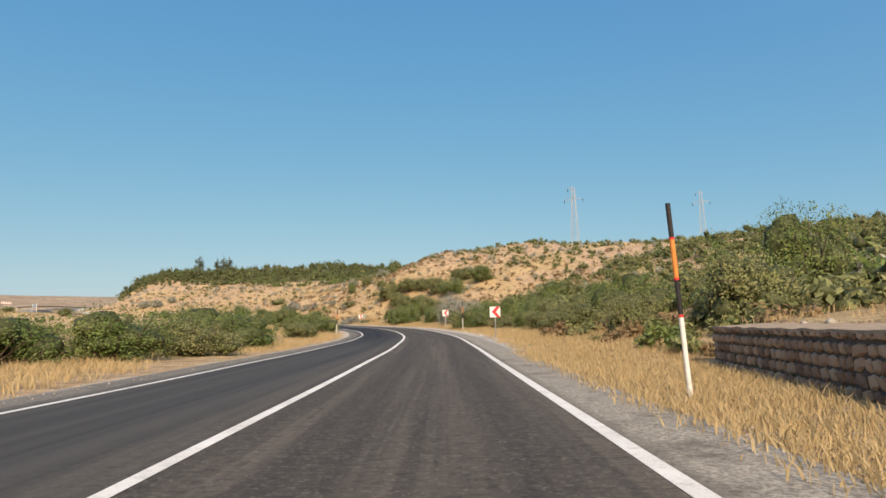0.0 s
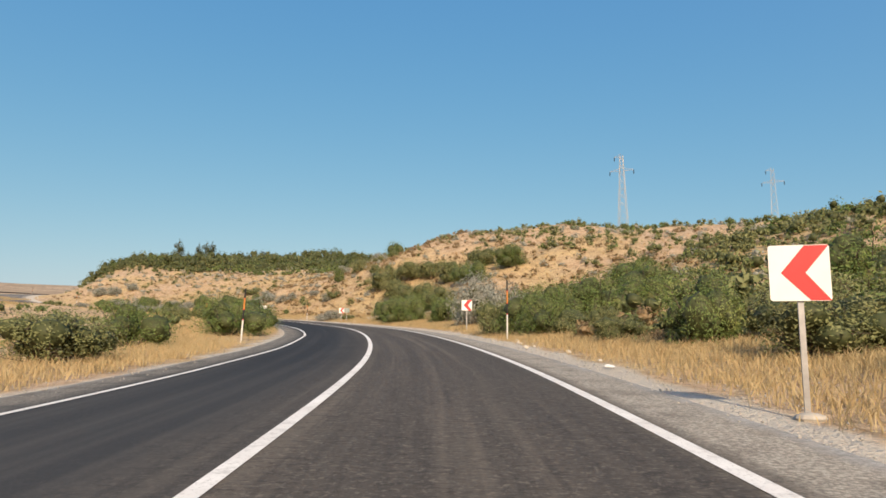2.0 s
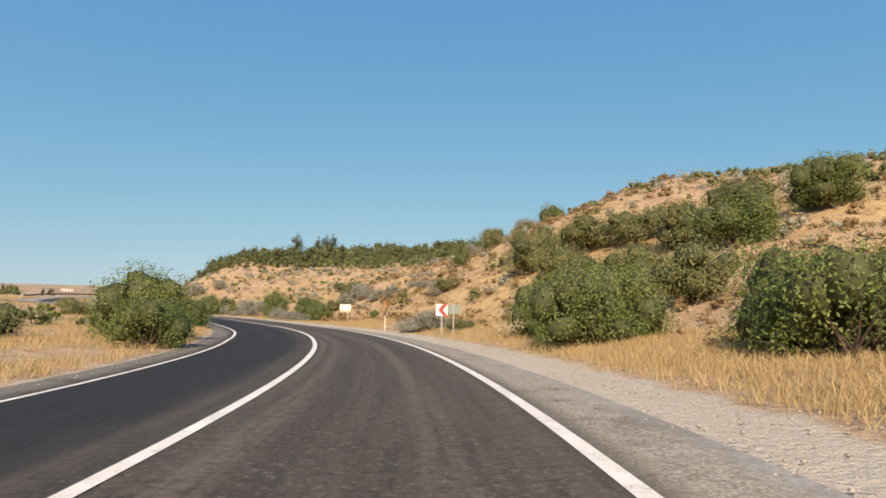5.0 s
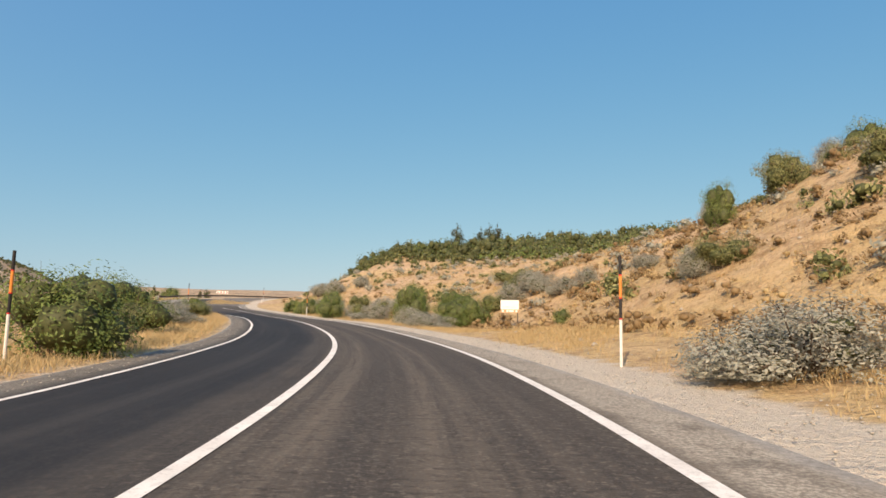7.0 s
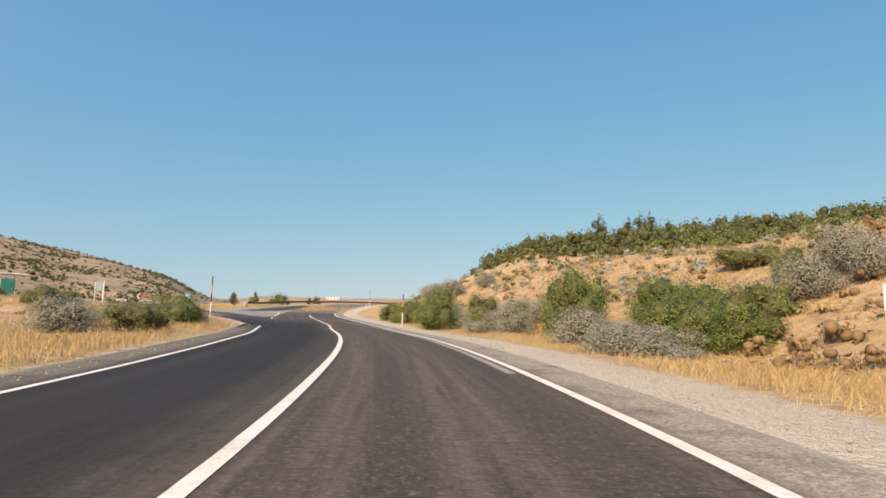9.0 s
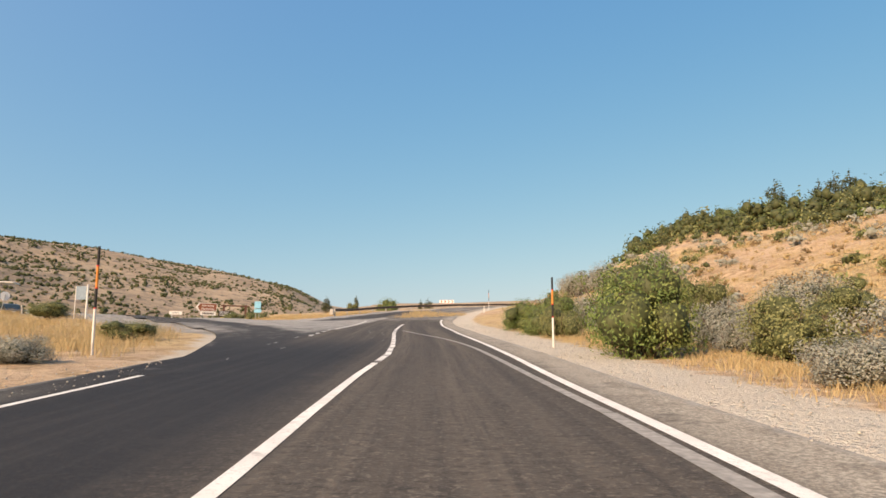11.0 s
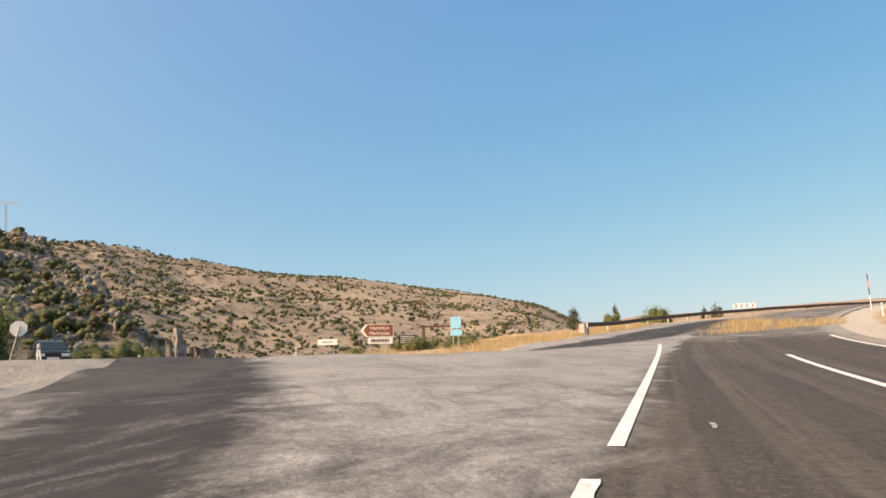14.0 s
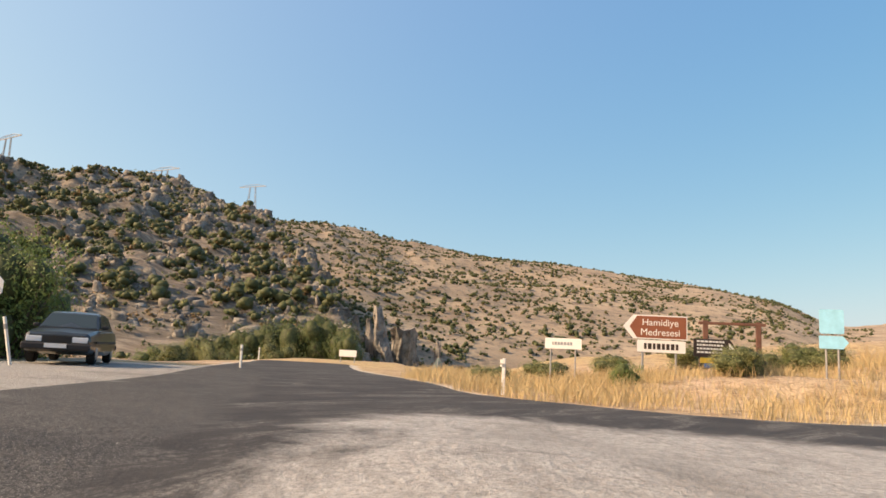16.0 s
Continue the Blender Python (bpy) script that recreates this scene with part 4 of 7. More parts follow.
# the bushes that stand out along the drive: kind, x, y, width, height
for row in (
        ("olive", 7.6, 24.5, 4.2, 2.8), ("green", 8.8, 28.5, 4.0, 3.4), ("green", 12.4, 31.5, 4.6, 4.6), ("olive", 4.3, 28.6, 2.6, 1.9), ("olive", 5.2, 34.0, 3.4, 2.3),
        ("green", 6.2, 41.0, 4.6, 3.4), ("olive", 4.2, 46.5, 3.8, 2.6), ("olive", 3.2, 53.0, 3.6, 2.2), ("green", 6.5, 56.5, 4.4, 3.2), ("olive", 2.6, 61.0, 3.4, 2.3),
        ("green", -0.6, 69.5, 4.6, 3.0), ("green", 2.0, 73.0, 4.4, 3.1), ("olive", -2.6, 74.6, 3.4, 2.5), ("grey", -7.4, 82.6, 5.2, 4.0), ("grey", -5.0, 84.4, 3.0, 2.4),
        ("green", -4.2, 89.5, 3.6, 2.6), ("green", -11.5, 93.8, 3.4, 2.8), ("green", -16.8, 103.5, 3.6, 3.0), ("olive", -1.0, 92.5, 3.6, 2.4), ("olive", 3.2, 95.0, 4.0, 2.6),
        ("green", -17.0, 112.0, 3.8, 3.0), ("olive", -14.0, 109.0, 3.8, 3.0), ("grey", -20.6, 110.6, 1.6, 0.9), ("grey", -29.8, 119.3, 3.6, 1.5), ("olive", -27.0, 117.4, 1.8, 0.9),
        ("olive", -34.4, 136.4, 2.6, 1.5), ("green", -36.6, 147.0, 2.2, 2.9), ("olive", -33.4, 148.5, 3.4, 2.4), ("olive", -30.4, 149.5, 2.6, 1.7), ("grey", -54.3, 155.2, 3.0, 1.7),
        ("grey", -48.6, 152.3, 2.4, 1.6), ("grey", -51.9, 155.7, 2.6, 1.7), ("grey", -57.4, 147.4, 2.8, 1.2), ("grey", -60.6, 150.4, 3.2, 1.6), ("olive", -62.5, 152.8, 2.8, 1.9),
        ("green", -57.5, 153.5, 3.0, 2.3), ("green", -60.5, 156.5, 3.4, 2.6), ("green", -67.6, 160.4, 3.6, 3.6), ("grey", -71.0, 158.6, 3.0, 1.8), ("olive", -74.5, 160.8, 2.8, 1.8),
        ("green", -82.2, 164.6, 3.4, 3.5), ("olive", -88.6, 167.6, 2.4, 1.7), ("green", -91.1, 168.9, 2.2, 1.6), ("grey", -87.6, 171.0, 3.6, 2.7), ("olive", -84.6, 172.0, 3.0, 2.6), ("green", -93.2, 171.6, 3.2, 2.4),
        ("green", -96.9, 173.2, 3.0, 2.0), ("grey", -95.0, 176.0, 3.4, 2.2), ("grey", -79.0, 165.0, 2.8, 1.7), ("olive", -76.0, 166.6, 3.0, 1.7), ("grey", -72.6, 164.6, 3.0, 1.6),
        ("grey", -110.7, 192.6, 4.2, 2.6), ("grey", -106.0, 191.0, 3.6, 2.4), ("grey", -103.2, 194.2, 3.2, 2.2),
        ("green", -13.3, 30.8, 4.4, 2.0), ("green", -17.0, 36.0, 5.4, 2.5), ("olive", -12.0, 24.5, 3.8, 1.7), ("green", -21.5, 44.5, 5.0, 2.6), ("olive", -15.8, 48.0, 3.0, 1.5),
        ("green", -18.4, 55.5, 2.8, 1.9), ("green", -20.4, 68.0, 4.0, 2.3), ("olive", -22.8, 74.5, 4.2, 2.0), ("green", -24.8, 80.5, 4.6, 2.6), ("olive", -39.2, 97.8, 3.0, 1.6),
        ("green", -35.4, 101.6, 4.4, 3.4), ("green", -31.6, 97.5, 3.2, 2.2), ("green", -44.6, 114.8, 3.6, 2.4), ("olive", -42.2, 110.2, 3.0, 1.6), ("olive", -48.0, 117.5, 2.8, 1.5),
        ("grey", -65.0, 128.4, 3.4, 2.0), ("grey", -60.5, 126.5, 3.0, 1.3), ("olive", -62.0, 122.5, 3.4, 1.8), ("grey", -69.0, 134.6, 2.4, 1.2), ("green", -76.0, 141.5, 2.6, 1.7),
        ("grey", -79.5, 140.6, 2.4, 1.0), ("olive", -86.5, 143.5, 2.8, 1.4), ("olive", -126.5, 145.5, 3.0, 1.3),
        ("olive", -205.0, 128.0, 5.0, 4.6, 0, -0.8), ("dark", -205.5, 132.0, 6.4, 5.4, 0, -0.8), ("dark", -206.5, 135.4, 7.4, 6.6, 0, -0.8), ("dark", -208.5, 138.6, 8.6, 7.6, 0, -0.8), ("dark", -208.5, 142.2, 8.8, 7.8, 0, -0.8), ("dark", -207.0, 145.6, 7.6, 6.8, 0, -0.8), ("dark", -204.0, 148.0, 4.6, 4.4, 0, -0.6), ("olive", -202.0, 140.0, 4.6, 4.0, 0, -0.6), ("olive", -187.0, 133.5, 4.0, 2.6), ("olive", -189.5, 137.0, 4.2, 2.8), ("green", -191.0, 129.5, 4.2, 2.6), ("green", -146.5, 143.5, 6.4, 6.0), ("green", -142.2, 141.8, 6.0, 5.8), ("green", -150.5, 141.5, 5.6, 4.8), ("green", -138.6, 142.0, 5.0, 4.6),
        ("olive", -143.6, 163.2, 1.6, 0.8), ("olive", -145.2, 172.0, 2.4, 1.3), ("olive", -150.0, 168.5, 2.4, 1.0), ("olive", -152.0, 172.5, 2.6, 1.3), ("dark", -149.5, 176.0, 2.6, 1.5),
        ("green", -20.2, 107.6, 3.4, 2.8), ("green", -18.6, 104.6, 3.0, 3.0), ("olive", -25.7, 130.7, 5.0, 3.4), ("olive", -20.9, 130.5, 5.3, 3.0), ("olive", -17.6, 128.0, 5.3, 2.9), ("olive", -24.4, 132.6, 3.6, 2.9), ("olive", -22.0, 124.4, 5.2, 3.1),
        ("olive", -19.2, 119.9, 5.0, 2.6), ("olive", -18.9, 113.4, 3.6, 2.5), ("olive", -16.2, 117.0, 4.0, 2.4), ("olive", -14.5, 123.0, 5.0, 3.2), ("green", -11.5, 118.5, 5.0, 3.4), ("olive", -10.5, 127.5, 5.0, 3.0), ("green", -6.5, 122.0, 5.0, 3.4),
        ("olive", -33.0, 146.5, 3.0, 2.4), ("grey", -31.0, 152.5, 3.0, 2.4), ("olive", -28.5, 139.0, 3.0, 1.8), ("grey", -46.4, 151.2, 2.4, 1.7), ("grey", -40.7, 146.8, 2.4, 1.2), ("grey", -35.5, 136.9, 1.9, 1.5), ("green", -43.4, 140.4, 1.1, 1.1),
        ("green", -78.4, 159.9, 3.3, 3.1), ("grey", -77.1, 163.0, 1.8, 1.2), ("grey", -71.3, 156.4, 2.0, 0.9), ("olive", -61.0, 168.1, 4.4, 1.6), ("green", -29.5, 160.0, 4.0, 3.6), ("grey", -39.6, 160.8, 2.9, 2.1), ("green", -53.2, 122.0, 3.2, 2.4),
        ("olive", -6.2, 69.4, 3.0, 2.2), ("green", -4.6, 67.4, 3.2, 2.5), ("green", -3.0, 69.6, 3.4, 2.8), ("green", -3.6, 64.6, 3.2, 2.1), ("olive", -1.6, 56.6, 2.0, 1.1), ("green", 0.4, 53.0, 2.6, 2.5), ("green", -17.4, 101.0, 3.8, 3.0), ("green", -12.2, 95.4, 2.8, 2.8),
        ("green", -12.6, 20.5, 4.4, 1.9), ("green", -14.6, 17.5, 4.0, 1.9), ("olive", -15.5, 25.5, 3.6, 1.8), ("olive", 3.4, 38.0, 3.0, 1.8), ("olive", 1.6, 47.5, 3.0, 1.7), ("olive", 2.2, 43.0, 2.4, 1.3),
        ("grey", -58.6, 127.2, 2.7, 1.3), ("grey", -60.8, 130.0, 2.1, 0.7), ("olive", -69.7, 137.1, 2.6, 1.2), ("olive", -101.2, 143.7, 4.1, 2.1), ("olive", -2.2, 63.7, 2.9, 1.2), ("green", 1.6, 71.3, 4.0, 2.2), ("green", 4.7, 95.7, 5.2, 3.6), ("olive", -1.3, 61.5, 1.4, 1.4),
        ("green", -65.0, 156.4, 3.6, 4.0), ("green", -57.2, 151.0, 3.6, 2.7), ("green", -54.8, 150.8, 3.0, 2.3), ("grey", -56.5, 147.4, 3.5, 1.2), ("olive", -55.7, 157.9, 1.8, 2.3), ("grey", -53.1, 157.5, 3.4, 1.8), ("grey", -78.3, 169.1, 3.3, 2.0), ("olive", -55.3, 153.8, 2.7, 1.7),
        ("olive", -120.9, 151.0, 3.2, 1.4), ("grey", -83.4, 146.2, 1.7, 0.7), ("olive", -93.0, 150.2, 2.2, 0.9),
        ("olive", -146.5, 172.8, 2.4, 1.2), ("olive", -149.0, 176.5, 2.8, 1.4), ("green", -141.8, 167.2, 1.2, 0.9), ("olive", -151.5, 166.0, 2.4, 1.0), ("green", -145.4, 145.2, 4.8, 5.0)):
    plant(*row)


def scatter(rs, count, box_s, box_d, spread=1.0):
    s = rs.uniform(*box_s, count)
    d = box_d[0] + (box_d[1] - box_d[0]) * rs.uniform(0, 1, count) ** spread
    return along(s, d)[:, :2]


def shrubs(name, rs, xy, sizes, leaves, mat, label, tall=0.62, masses=3, core=0.54):
    """Many small shrubs in one mesh."""
    V, F, M, n = [], [], [], 0
    z = survey(xy[:, 0], xy[:, 1])[0]
    for (x, y), h, w in zip(xy, z, sizes):
        lb = bush_lobes(rs, w, w * tall * rs.uniform(0.8, 1.2), 9)
        v, f, m = bush_mesh(rs, lb, leaves, 0.03 + w * 0.05, masses if w > 0.9 else 1, core)
        M.append(m)
        V.append(v + (x, y, h - 0.05))
        F.append(f + n)
        n += len(v)
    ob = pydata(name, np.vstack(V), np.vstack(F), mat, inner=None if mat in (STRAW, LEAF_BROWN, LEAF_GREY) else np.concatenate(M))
    return tagged(ob, label, "shrubs", kind="stuff")


rs = np.random.RandomState(5)


def clear(xy, gap=7.5):
    h, d, s, w = survey(xy[:, 0], xy[:, 1])
    return xy[(np.abs(d) > gap) & (apron_out(xy[:, 0], xy[:, 1]) > 3) & (w < 0.35)]


for name, mat, count, spans, size, label in (
        ("hill_shrubs", LEAF_OLIVE, 2000, ((-10, 101), (13, 110)), (1.2, 3.6), "olive-green scrub covering the hillside"),
        ("hill_shrubs", LEAF_GREEN, 800, ((-10, 99), (14, 125)), (1.2, 3.6), "dark green scrub covering the hillside"),
        ("hill_shrubs", LEAF_GREY, 420, ((100, 275), (13, 95)), (0.9, 2.2), "silver-grey scrub on the sandy slope"),
        ("hill_shrubs", LEAF_OLIVE, 520, ((118, 275), (13, 110)), (0.8, 2.0), "brown-green scrub on the sandy slope"),
        ("hill_shrubs", LEAF_OLIVE, 300, ((95, 160), (34, 85)), (0.8, 2.4), "olive scrub along the crest of the cutting"),
        ("hill_shrubs", LEAF_GREEN, 130, ((95, 160), (38, 85)), (0.8, 2.4), "green scrub along the crest of the cutting"),
        ("hill_shrubs", LEAF_GREY, 160, ((95, 165), (18, 70)), (0.6, 1.7), "silver-grey scrub along the crest of the cutting"),
        ("hill_shrubs", LEAF_GREEN, 520, ((150, 330), (50, 170)), (2.0, 4.6), "green scrub wood along the hilltop"),
        ("dry_shrubs", LEAF_BROWN, 1500, ((92, 165), (9, 42)), (0.3, 1.5), "dry brown scrub on the steep cutting"),
        ("dry_shrubs", LEAF_BROWN, 1100, ((95, 260), (10, 60)), (0.3, 1.3), "dry brown scrub on the sandy slope"),
        ("dry_shrubs", STRAW, 1500, ((95, 240), (10, 50)), (0.3, 1.0), "straw-coloured dead scrub on the slope"),
        ("hill_shrubs", LEAF_GREY, 240, ((0, 101), (16, 100)), (1.0, 2.8), "grey-green scrub among the olive on the hillside"),
        ("dry_shrubs", LEAF_BROWN, 700, ((-10, 100), (10, 60)), (0.5, 1.8), "dry brown scrub among the green"),
        ("valley_shrubs", LEAF_GREEN, 120, ((0, 150), (-60, -13)), (1.0, 2.6), "green scrub in the dry field"),
        ("valley_shrubs", LEAF_OLIVE, 160, ((0, 190), (-70, -10)), (0.8, 2.2), "olive scrub in the dry field")):
    xy = clear(scatter(rs, count, *spans), 10)
    shrubs(name, rs, xy, size[0] + (size[1] - size[0]) * rs.uniform(0, 1, len(xy)) ** 1.4, 34 if name == "dry_shrubs" else 95, mat, label)

# lower scrub between the larger shrubs of the hillside
low = np.random.RandomState(91)
for mat, count, label in ((LEAF_OLIVE, 900, "low olive scrub between larger shrubs on the hillside"), (LEAF_GREEN, 420, "low green scrub between larger shrubs on the hillside")):
    xy = clear(scatter(low, count, (35, 100), (17, 95)), 10)
    shrubs("low_shrubs", low, xy, 0.7 + 1.3 * low.uniform(0, 1, len(xy)), 60, mat, label)

# low shrubs in the grass close to the road
for mat, count, label in ((LEAF_OLIVE, 46, "low olive scrub in the verge grass"), (LEAF_BROWN, 60, "low brown scrub in the verge grass"), (LEAF_GREEN, 22, "low green scrub in the verge grass")):
    xy = scatter(rs, count, (19, 64), (8.0, 12.5), 0.8)
    xy = xy[survey(xy[:, 0], xy[:, 1])[1] > 7.6]
    shrubs("verge_shrubs", rs, xy, 0.5 + 1.3 * rs.uniform(0, 1, len(xy)), 240, mat, label, 0.6)

# scrub wood on the hilltop beyond the bend
for mat, count, label in ((LEAF_WOOD, 460, "dense green scrub wood on the hilltop"), (LEAF_DARK, 260, "dark green scrub wood on the hilltop"), (LEAF_OLIVE, 200, "olive scrub on the hilltop")):
    xy = np.stack([rs.uniform(-146, -40, count), 238 + 46 * rs.uniform(0, 1, count) ** 1.5], -1)
    xy = xy[xy[:, 1] > 236 + 0.05 * (xy[:, 0] + 146)]
    shrubs("hilltop_scrub", rs, clear(xy, 9), 2.4 + 3.6 * rs.uniform(0, 1, len(clear(xy, 9))) ** 1.4, 90, mat, label, 0.8)

xy = np.stack([rs.uniform(-140, -62, 620), rs.uniform(222, 262, 620)], -1)
xy = clear(xy[xy[:, 1] > 232 - 0.1 * (xy[:, 0] + 140) + rs.normal(0, 4, 620)], 10)
for k, (mat, label) in enumerate(((LEAF_WOOD, "green scrub thickening towards the hilltop"), (LEAF_OLIVE, "olive scrub thickening towards the hilltop"), (LEAF_DARK, "dark scrub thickening towards the hilltop"))):
    shrubs("slope_scrub", rs, xy[k::3], 1.4 + 2.8 * rs.uniform(0, 1, len(xy[k::3])) ** 1.5, 80, mat, label, 0.75)

# dense evergreen scrub on the near walls of the gorge
az = np.radians(rs.uniform(94, 142, 5200))
r = 60 + 340 * rs.uniform(0, 1, 5200) ** 0.8
xy = np.stack([JX - np.sin(az) * r, JY + np.cos(az) * r], -1)
h, d, st, w = survey(xy[:, 0], xy[:, 1])
xy = xy[(w > 0.25) & (h > -40) & (wave(xy[:, 0], xy[:, 1], 0.06, 41) + rs.normal(0, 0.5, 5200) > 0.05)]
for k, (mat, label) in enumerate(((LEAF_DARK, "dark evergreen scrub on the gorge wall"), (LEAF_WOOD, "green scrub on the gorge wall"), (LEAF_OLIVE, "dry olive scrub on the gorge wall"), (LEAF_BROWN, "brown dry scrub on the gorge wall"))):
    q = xy[k::4]
    shrubs("gorge_scrub", rs, q, 0.8 + 3.6 * rs.uniform(0, 1, len(q)) ** 2.2, 40, mat, label, 0.58, 4, 0.46)

# green scrub in the gully along the spur's edge
band = np.random.RandomState(58)
r = 104 + 236 * band.uniform(0, 1, 2600) ** 0.85
az = np.radians(97.0 + (r - 105) * 0.07 - np.abs(band.normal(0, 4.2, 2600)) + 0.6)
xy = np.stack([JX - np.sin(az) * r, JY + np.cos(az) * r], -1)
xy = xy[(survey(xy[:, 0], xy[:, 1])[0] > -30) & (wave(xy[:, 0], xy[:, 1], 0.11, 43) + band.normal(0, 0.5, 2600) > 0.0)]
for k, (mat, label) in enumerate(((LEAF_WOOD, "green scrub in the gully below the spur"), (LEAF_DARK, "dark scrub in the gully below the spur"), (LEAF_OLIVE, "olive scrub in the gully below the spur"))):
    shrubs("gully_scrub", band, xy[k::3], 1.4 + 3.6 * band.uniform(0, 1, len(xy[k::3])) ** 1.5, 44, mat, label, 0.6, 4, 0.52)

# scrub on the far side of the gorge
for mat, count, size, label in ((LEAF_DARK, 12000, (1.2, 6.0), "dark evergreen scrub on the far slope"), (LEAF_OLIVE, 9000, (1.4, 6.0), "dry olive scrub on the far slope"), (LEAF_BROWN, 6000, (1.4, 5.0), "brown dry scrub on the far slope"), (LEAF_GREY, 2200, (1.4, 4.2), "pale grey scrub on the far slope")):
    az = rs.uniform(60, 150, count)
    r = 110 + 820 * rs.uniform(0, 1, count) ** 0.8
    ok = wave(az * 0.9, r * 0.03, 1.0, 31) + np.clip((az - 75) / 30, -0.7, 1.2) + rs.normal(0, 0.5, count) > -0.25
    if mat is LEAF_DARK:
        ok &= (az > 96) | (rs.uniform(0, 1, count) < 0.6)
    az, r = np.radians(az[ok]), r[ok]
    xy = np.stack([JX - np.sin(az) * r, JY + np.cos(az) * r], -1)
    h, d, s, w = survey(xy[:, 0], xy[:, 1])
    xy = xy[(w > 0.5) & (h > -30)]
    V, F, M, n = [], [], [], 0
    z = survey(xy[:, 0], xy[:, 1])[0]
    for (x, y), h, w in zip(xy, z, rs.uniform(0, 1, len(xy)) ** 1.6 * (size[1] - size[0]) + size[0]):
        lb = bush_lobes(rs, w, w * 0.62, 7)
        v, f, m = bush_mesh(rs, lb, 22, w * 0.095, 3, 0.82)
        M.append(m)
        V.append(v + (x, y, h - 0.3))
        F.append(f + n)
        n += len(v)
    tagged(pydata("far_scrub", np.vstack(V), np.vstack(F), mat, inner=np.concatenate(M)), label, "shrubs", kind="stuff")


def grass(name, rs, xy, height, mat, label, blades=9, spread=0.13):
    """Tufts of dry blades in one mesh."""
    n = len(xy)
    z = survey(xy[:, 0], xy[:, 1])[0]
    base = np.repeat(np.c_[xy, z], blades, axis=0)
    k = len(base)
    base[:, :2] += rs.normal(0, spread, (k, 2))
    base[:, 2] -= 0.03
    h = np.repeat(height * rs.uniform(0.5, 1.3, n), blades) * rs.uniform(0.6, 1.15, k)
    lean = rs.normal(0, 0.5, (k, 2)) * h[:, None]
    a = rs.uniform(0, 6.283, k)
    wv = np.stack([np.cos(a), np.sin(a), 0 * a], -1) * (0.0038 + 0.0062 * rs.uniform(0, 1, k))[:, None]
    tip = base + np.c_[lean, h]
    mid = base + np.c_[lean * 0.35, h * 0.6]
    v = np.stack([base - wv, base + wv, mid + wv * 0.8, tip, mid - wv * 0.8], 1).reshape(-1, 3)
    i = np.arange(k)[:, None] * 5
    tri = np.vstack([i + np.array([[0, 1, 2]]), i + np.array([[0, 2, 4]]), i + np.array([[4, 2, 3]])])
    ob = pydata(name, v, tri, mat)
    return tagged(ob, label, "grass", kind="stuff")


def patchy(rs, xy, f=0.55, seed=9):
    k = wave(xy[:, 0], xy[:, 1], f, seed) + rs.normal(0, 0.45, len(xy))
    return xy[k > -0.15]


xy = patchy(rs, clear(scatter(rs, 36000, (-8, 205), (5.4, 13), 0.9), 5.3))
gh_, gd_, gs_, gw_ = survey(xy[:, 0], xy[:, 1])
end = np.interp(gs_, [0, 30, 60, 95, 130], [4.9, 5.2, 6.0, 6.5, 6.6])
xy = xy[(gd_ > end + rs.uniform(-0.3, 1.2, len(xy))) & ((gs_ > 23) | (gd_ < 6.6))]
grass("verge_grass", rs, xy, 0.2, STRAW, "dry straw-coloured grass along the verge", 11, 0.2)
xy = scatter(rs, 2900, (-2, 24), (4.75, 9.2))
gh_, gd_, gs_, gw_ = survey(xy[:, 0], xy[:, 1])
xy = xy[(gd_ < 6.45 + 0.128 * gs_) | (gs_ > 18)]
grass("verge_grass", rs, xy, 0.19, STRAW, "dense dry grass below the stone wall", 14, 0.2)
xy = clear(scatter(rs, 8000, (30, 110), (5.6, 11.0), 0.9), 5.6)
gh_, gd_, gs_, gw_ = survey(xy[:, 0], xy[:, 1])
xy = xy[gd_ > np.interp(gs_, [0, 30, 60, 95, 130], [4.9, 5.3, 6.1, 6.6, 6.7]) + rs.uniform(0, 0.8, len(xy))]
grass("verge_grass", rs, xy, 0.27, STRAW, "tall golden dry grass below the bushes", 10, 0.24)
xy = patchy(rs, clear(scatter(rs, 24000, (-8, 230), (10, 40), 1.3), 6), 0.3)
grass("slope_grass", rs, xy, 0.24, STRAW, "dry straw-coloured grass on the slope", 11, 0.28)
xy = patchy(rs, clear(scatter(rs, 26000, (-8, 192), (-14.0, -5.0), 0.8), 4.9))
grass("verge_grass", rs, xy, 0.25, STRAW, "dry straw-coloured grass along the verge")
far = np.stack([rs.uniform(-160, -131, 5200), rs.uniform(160, 196, 5200)], -1)
keep = (apron_out(far[:, 0], far[:, 1]) > 0.5) & (apron_out(far[:, 0], far[:, 1]) < 11)
grass("verge_grass", rs, patchy(rs, far[keep], 0.5, 12), 0.46, STRAW, "tall dry straw-coloured grass beside the junction", 18, 0.24)
isle = np.stack([rs.uniform(-140, -84, 5000), rs.uniform(138, 156, 5000)], -1)
k2 = apron_out(isle[:, 0], isle[:, 1])
keep = (k2 > 1.5) & (k2 < 12) & (survey(isle[:, 0], isle[:, 1])[1] < -5.2) & (lot_at(isle[:, 0], isle[:, 1]) < 0.4)
grass("verge_grass", rs, isle[keep], 0.4, STRAW, "dry straw-coloured grass beside the junction")


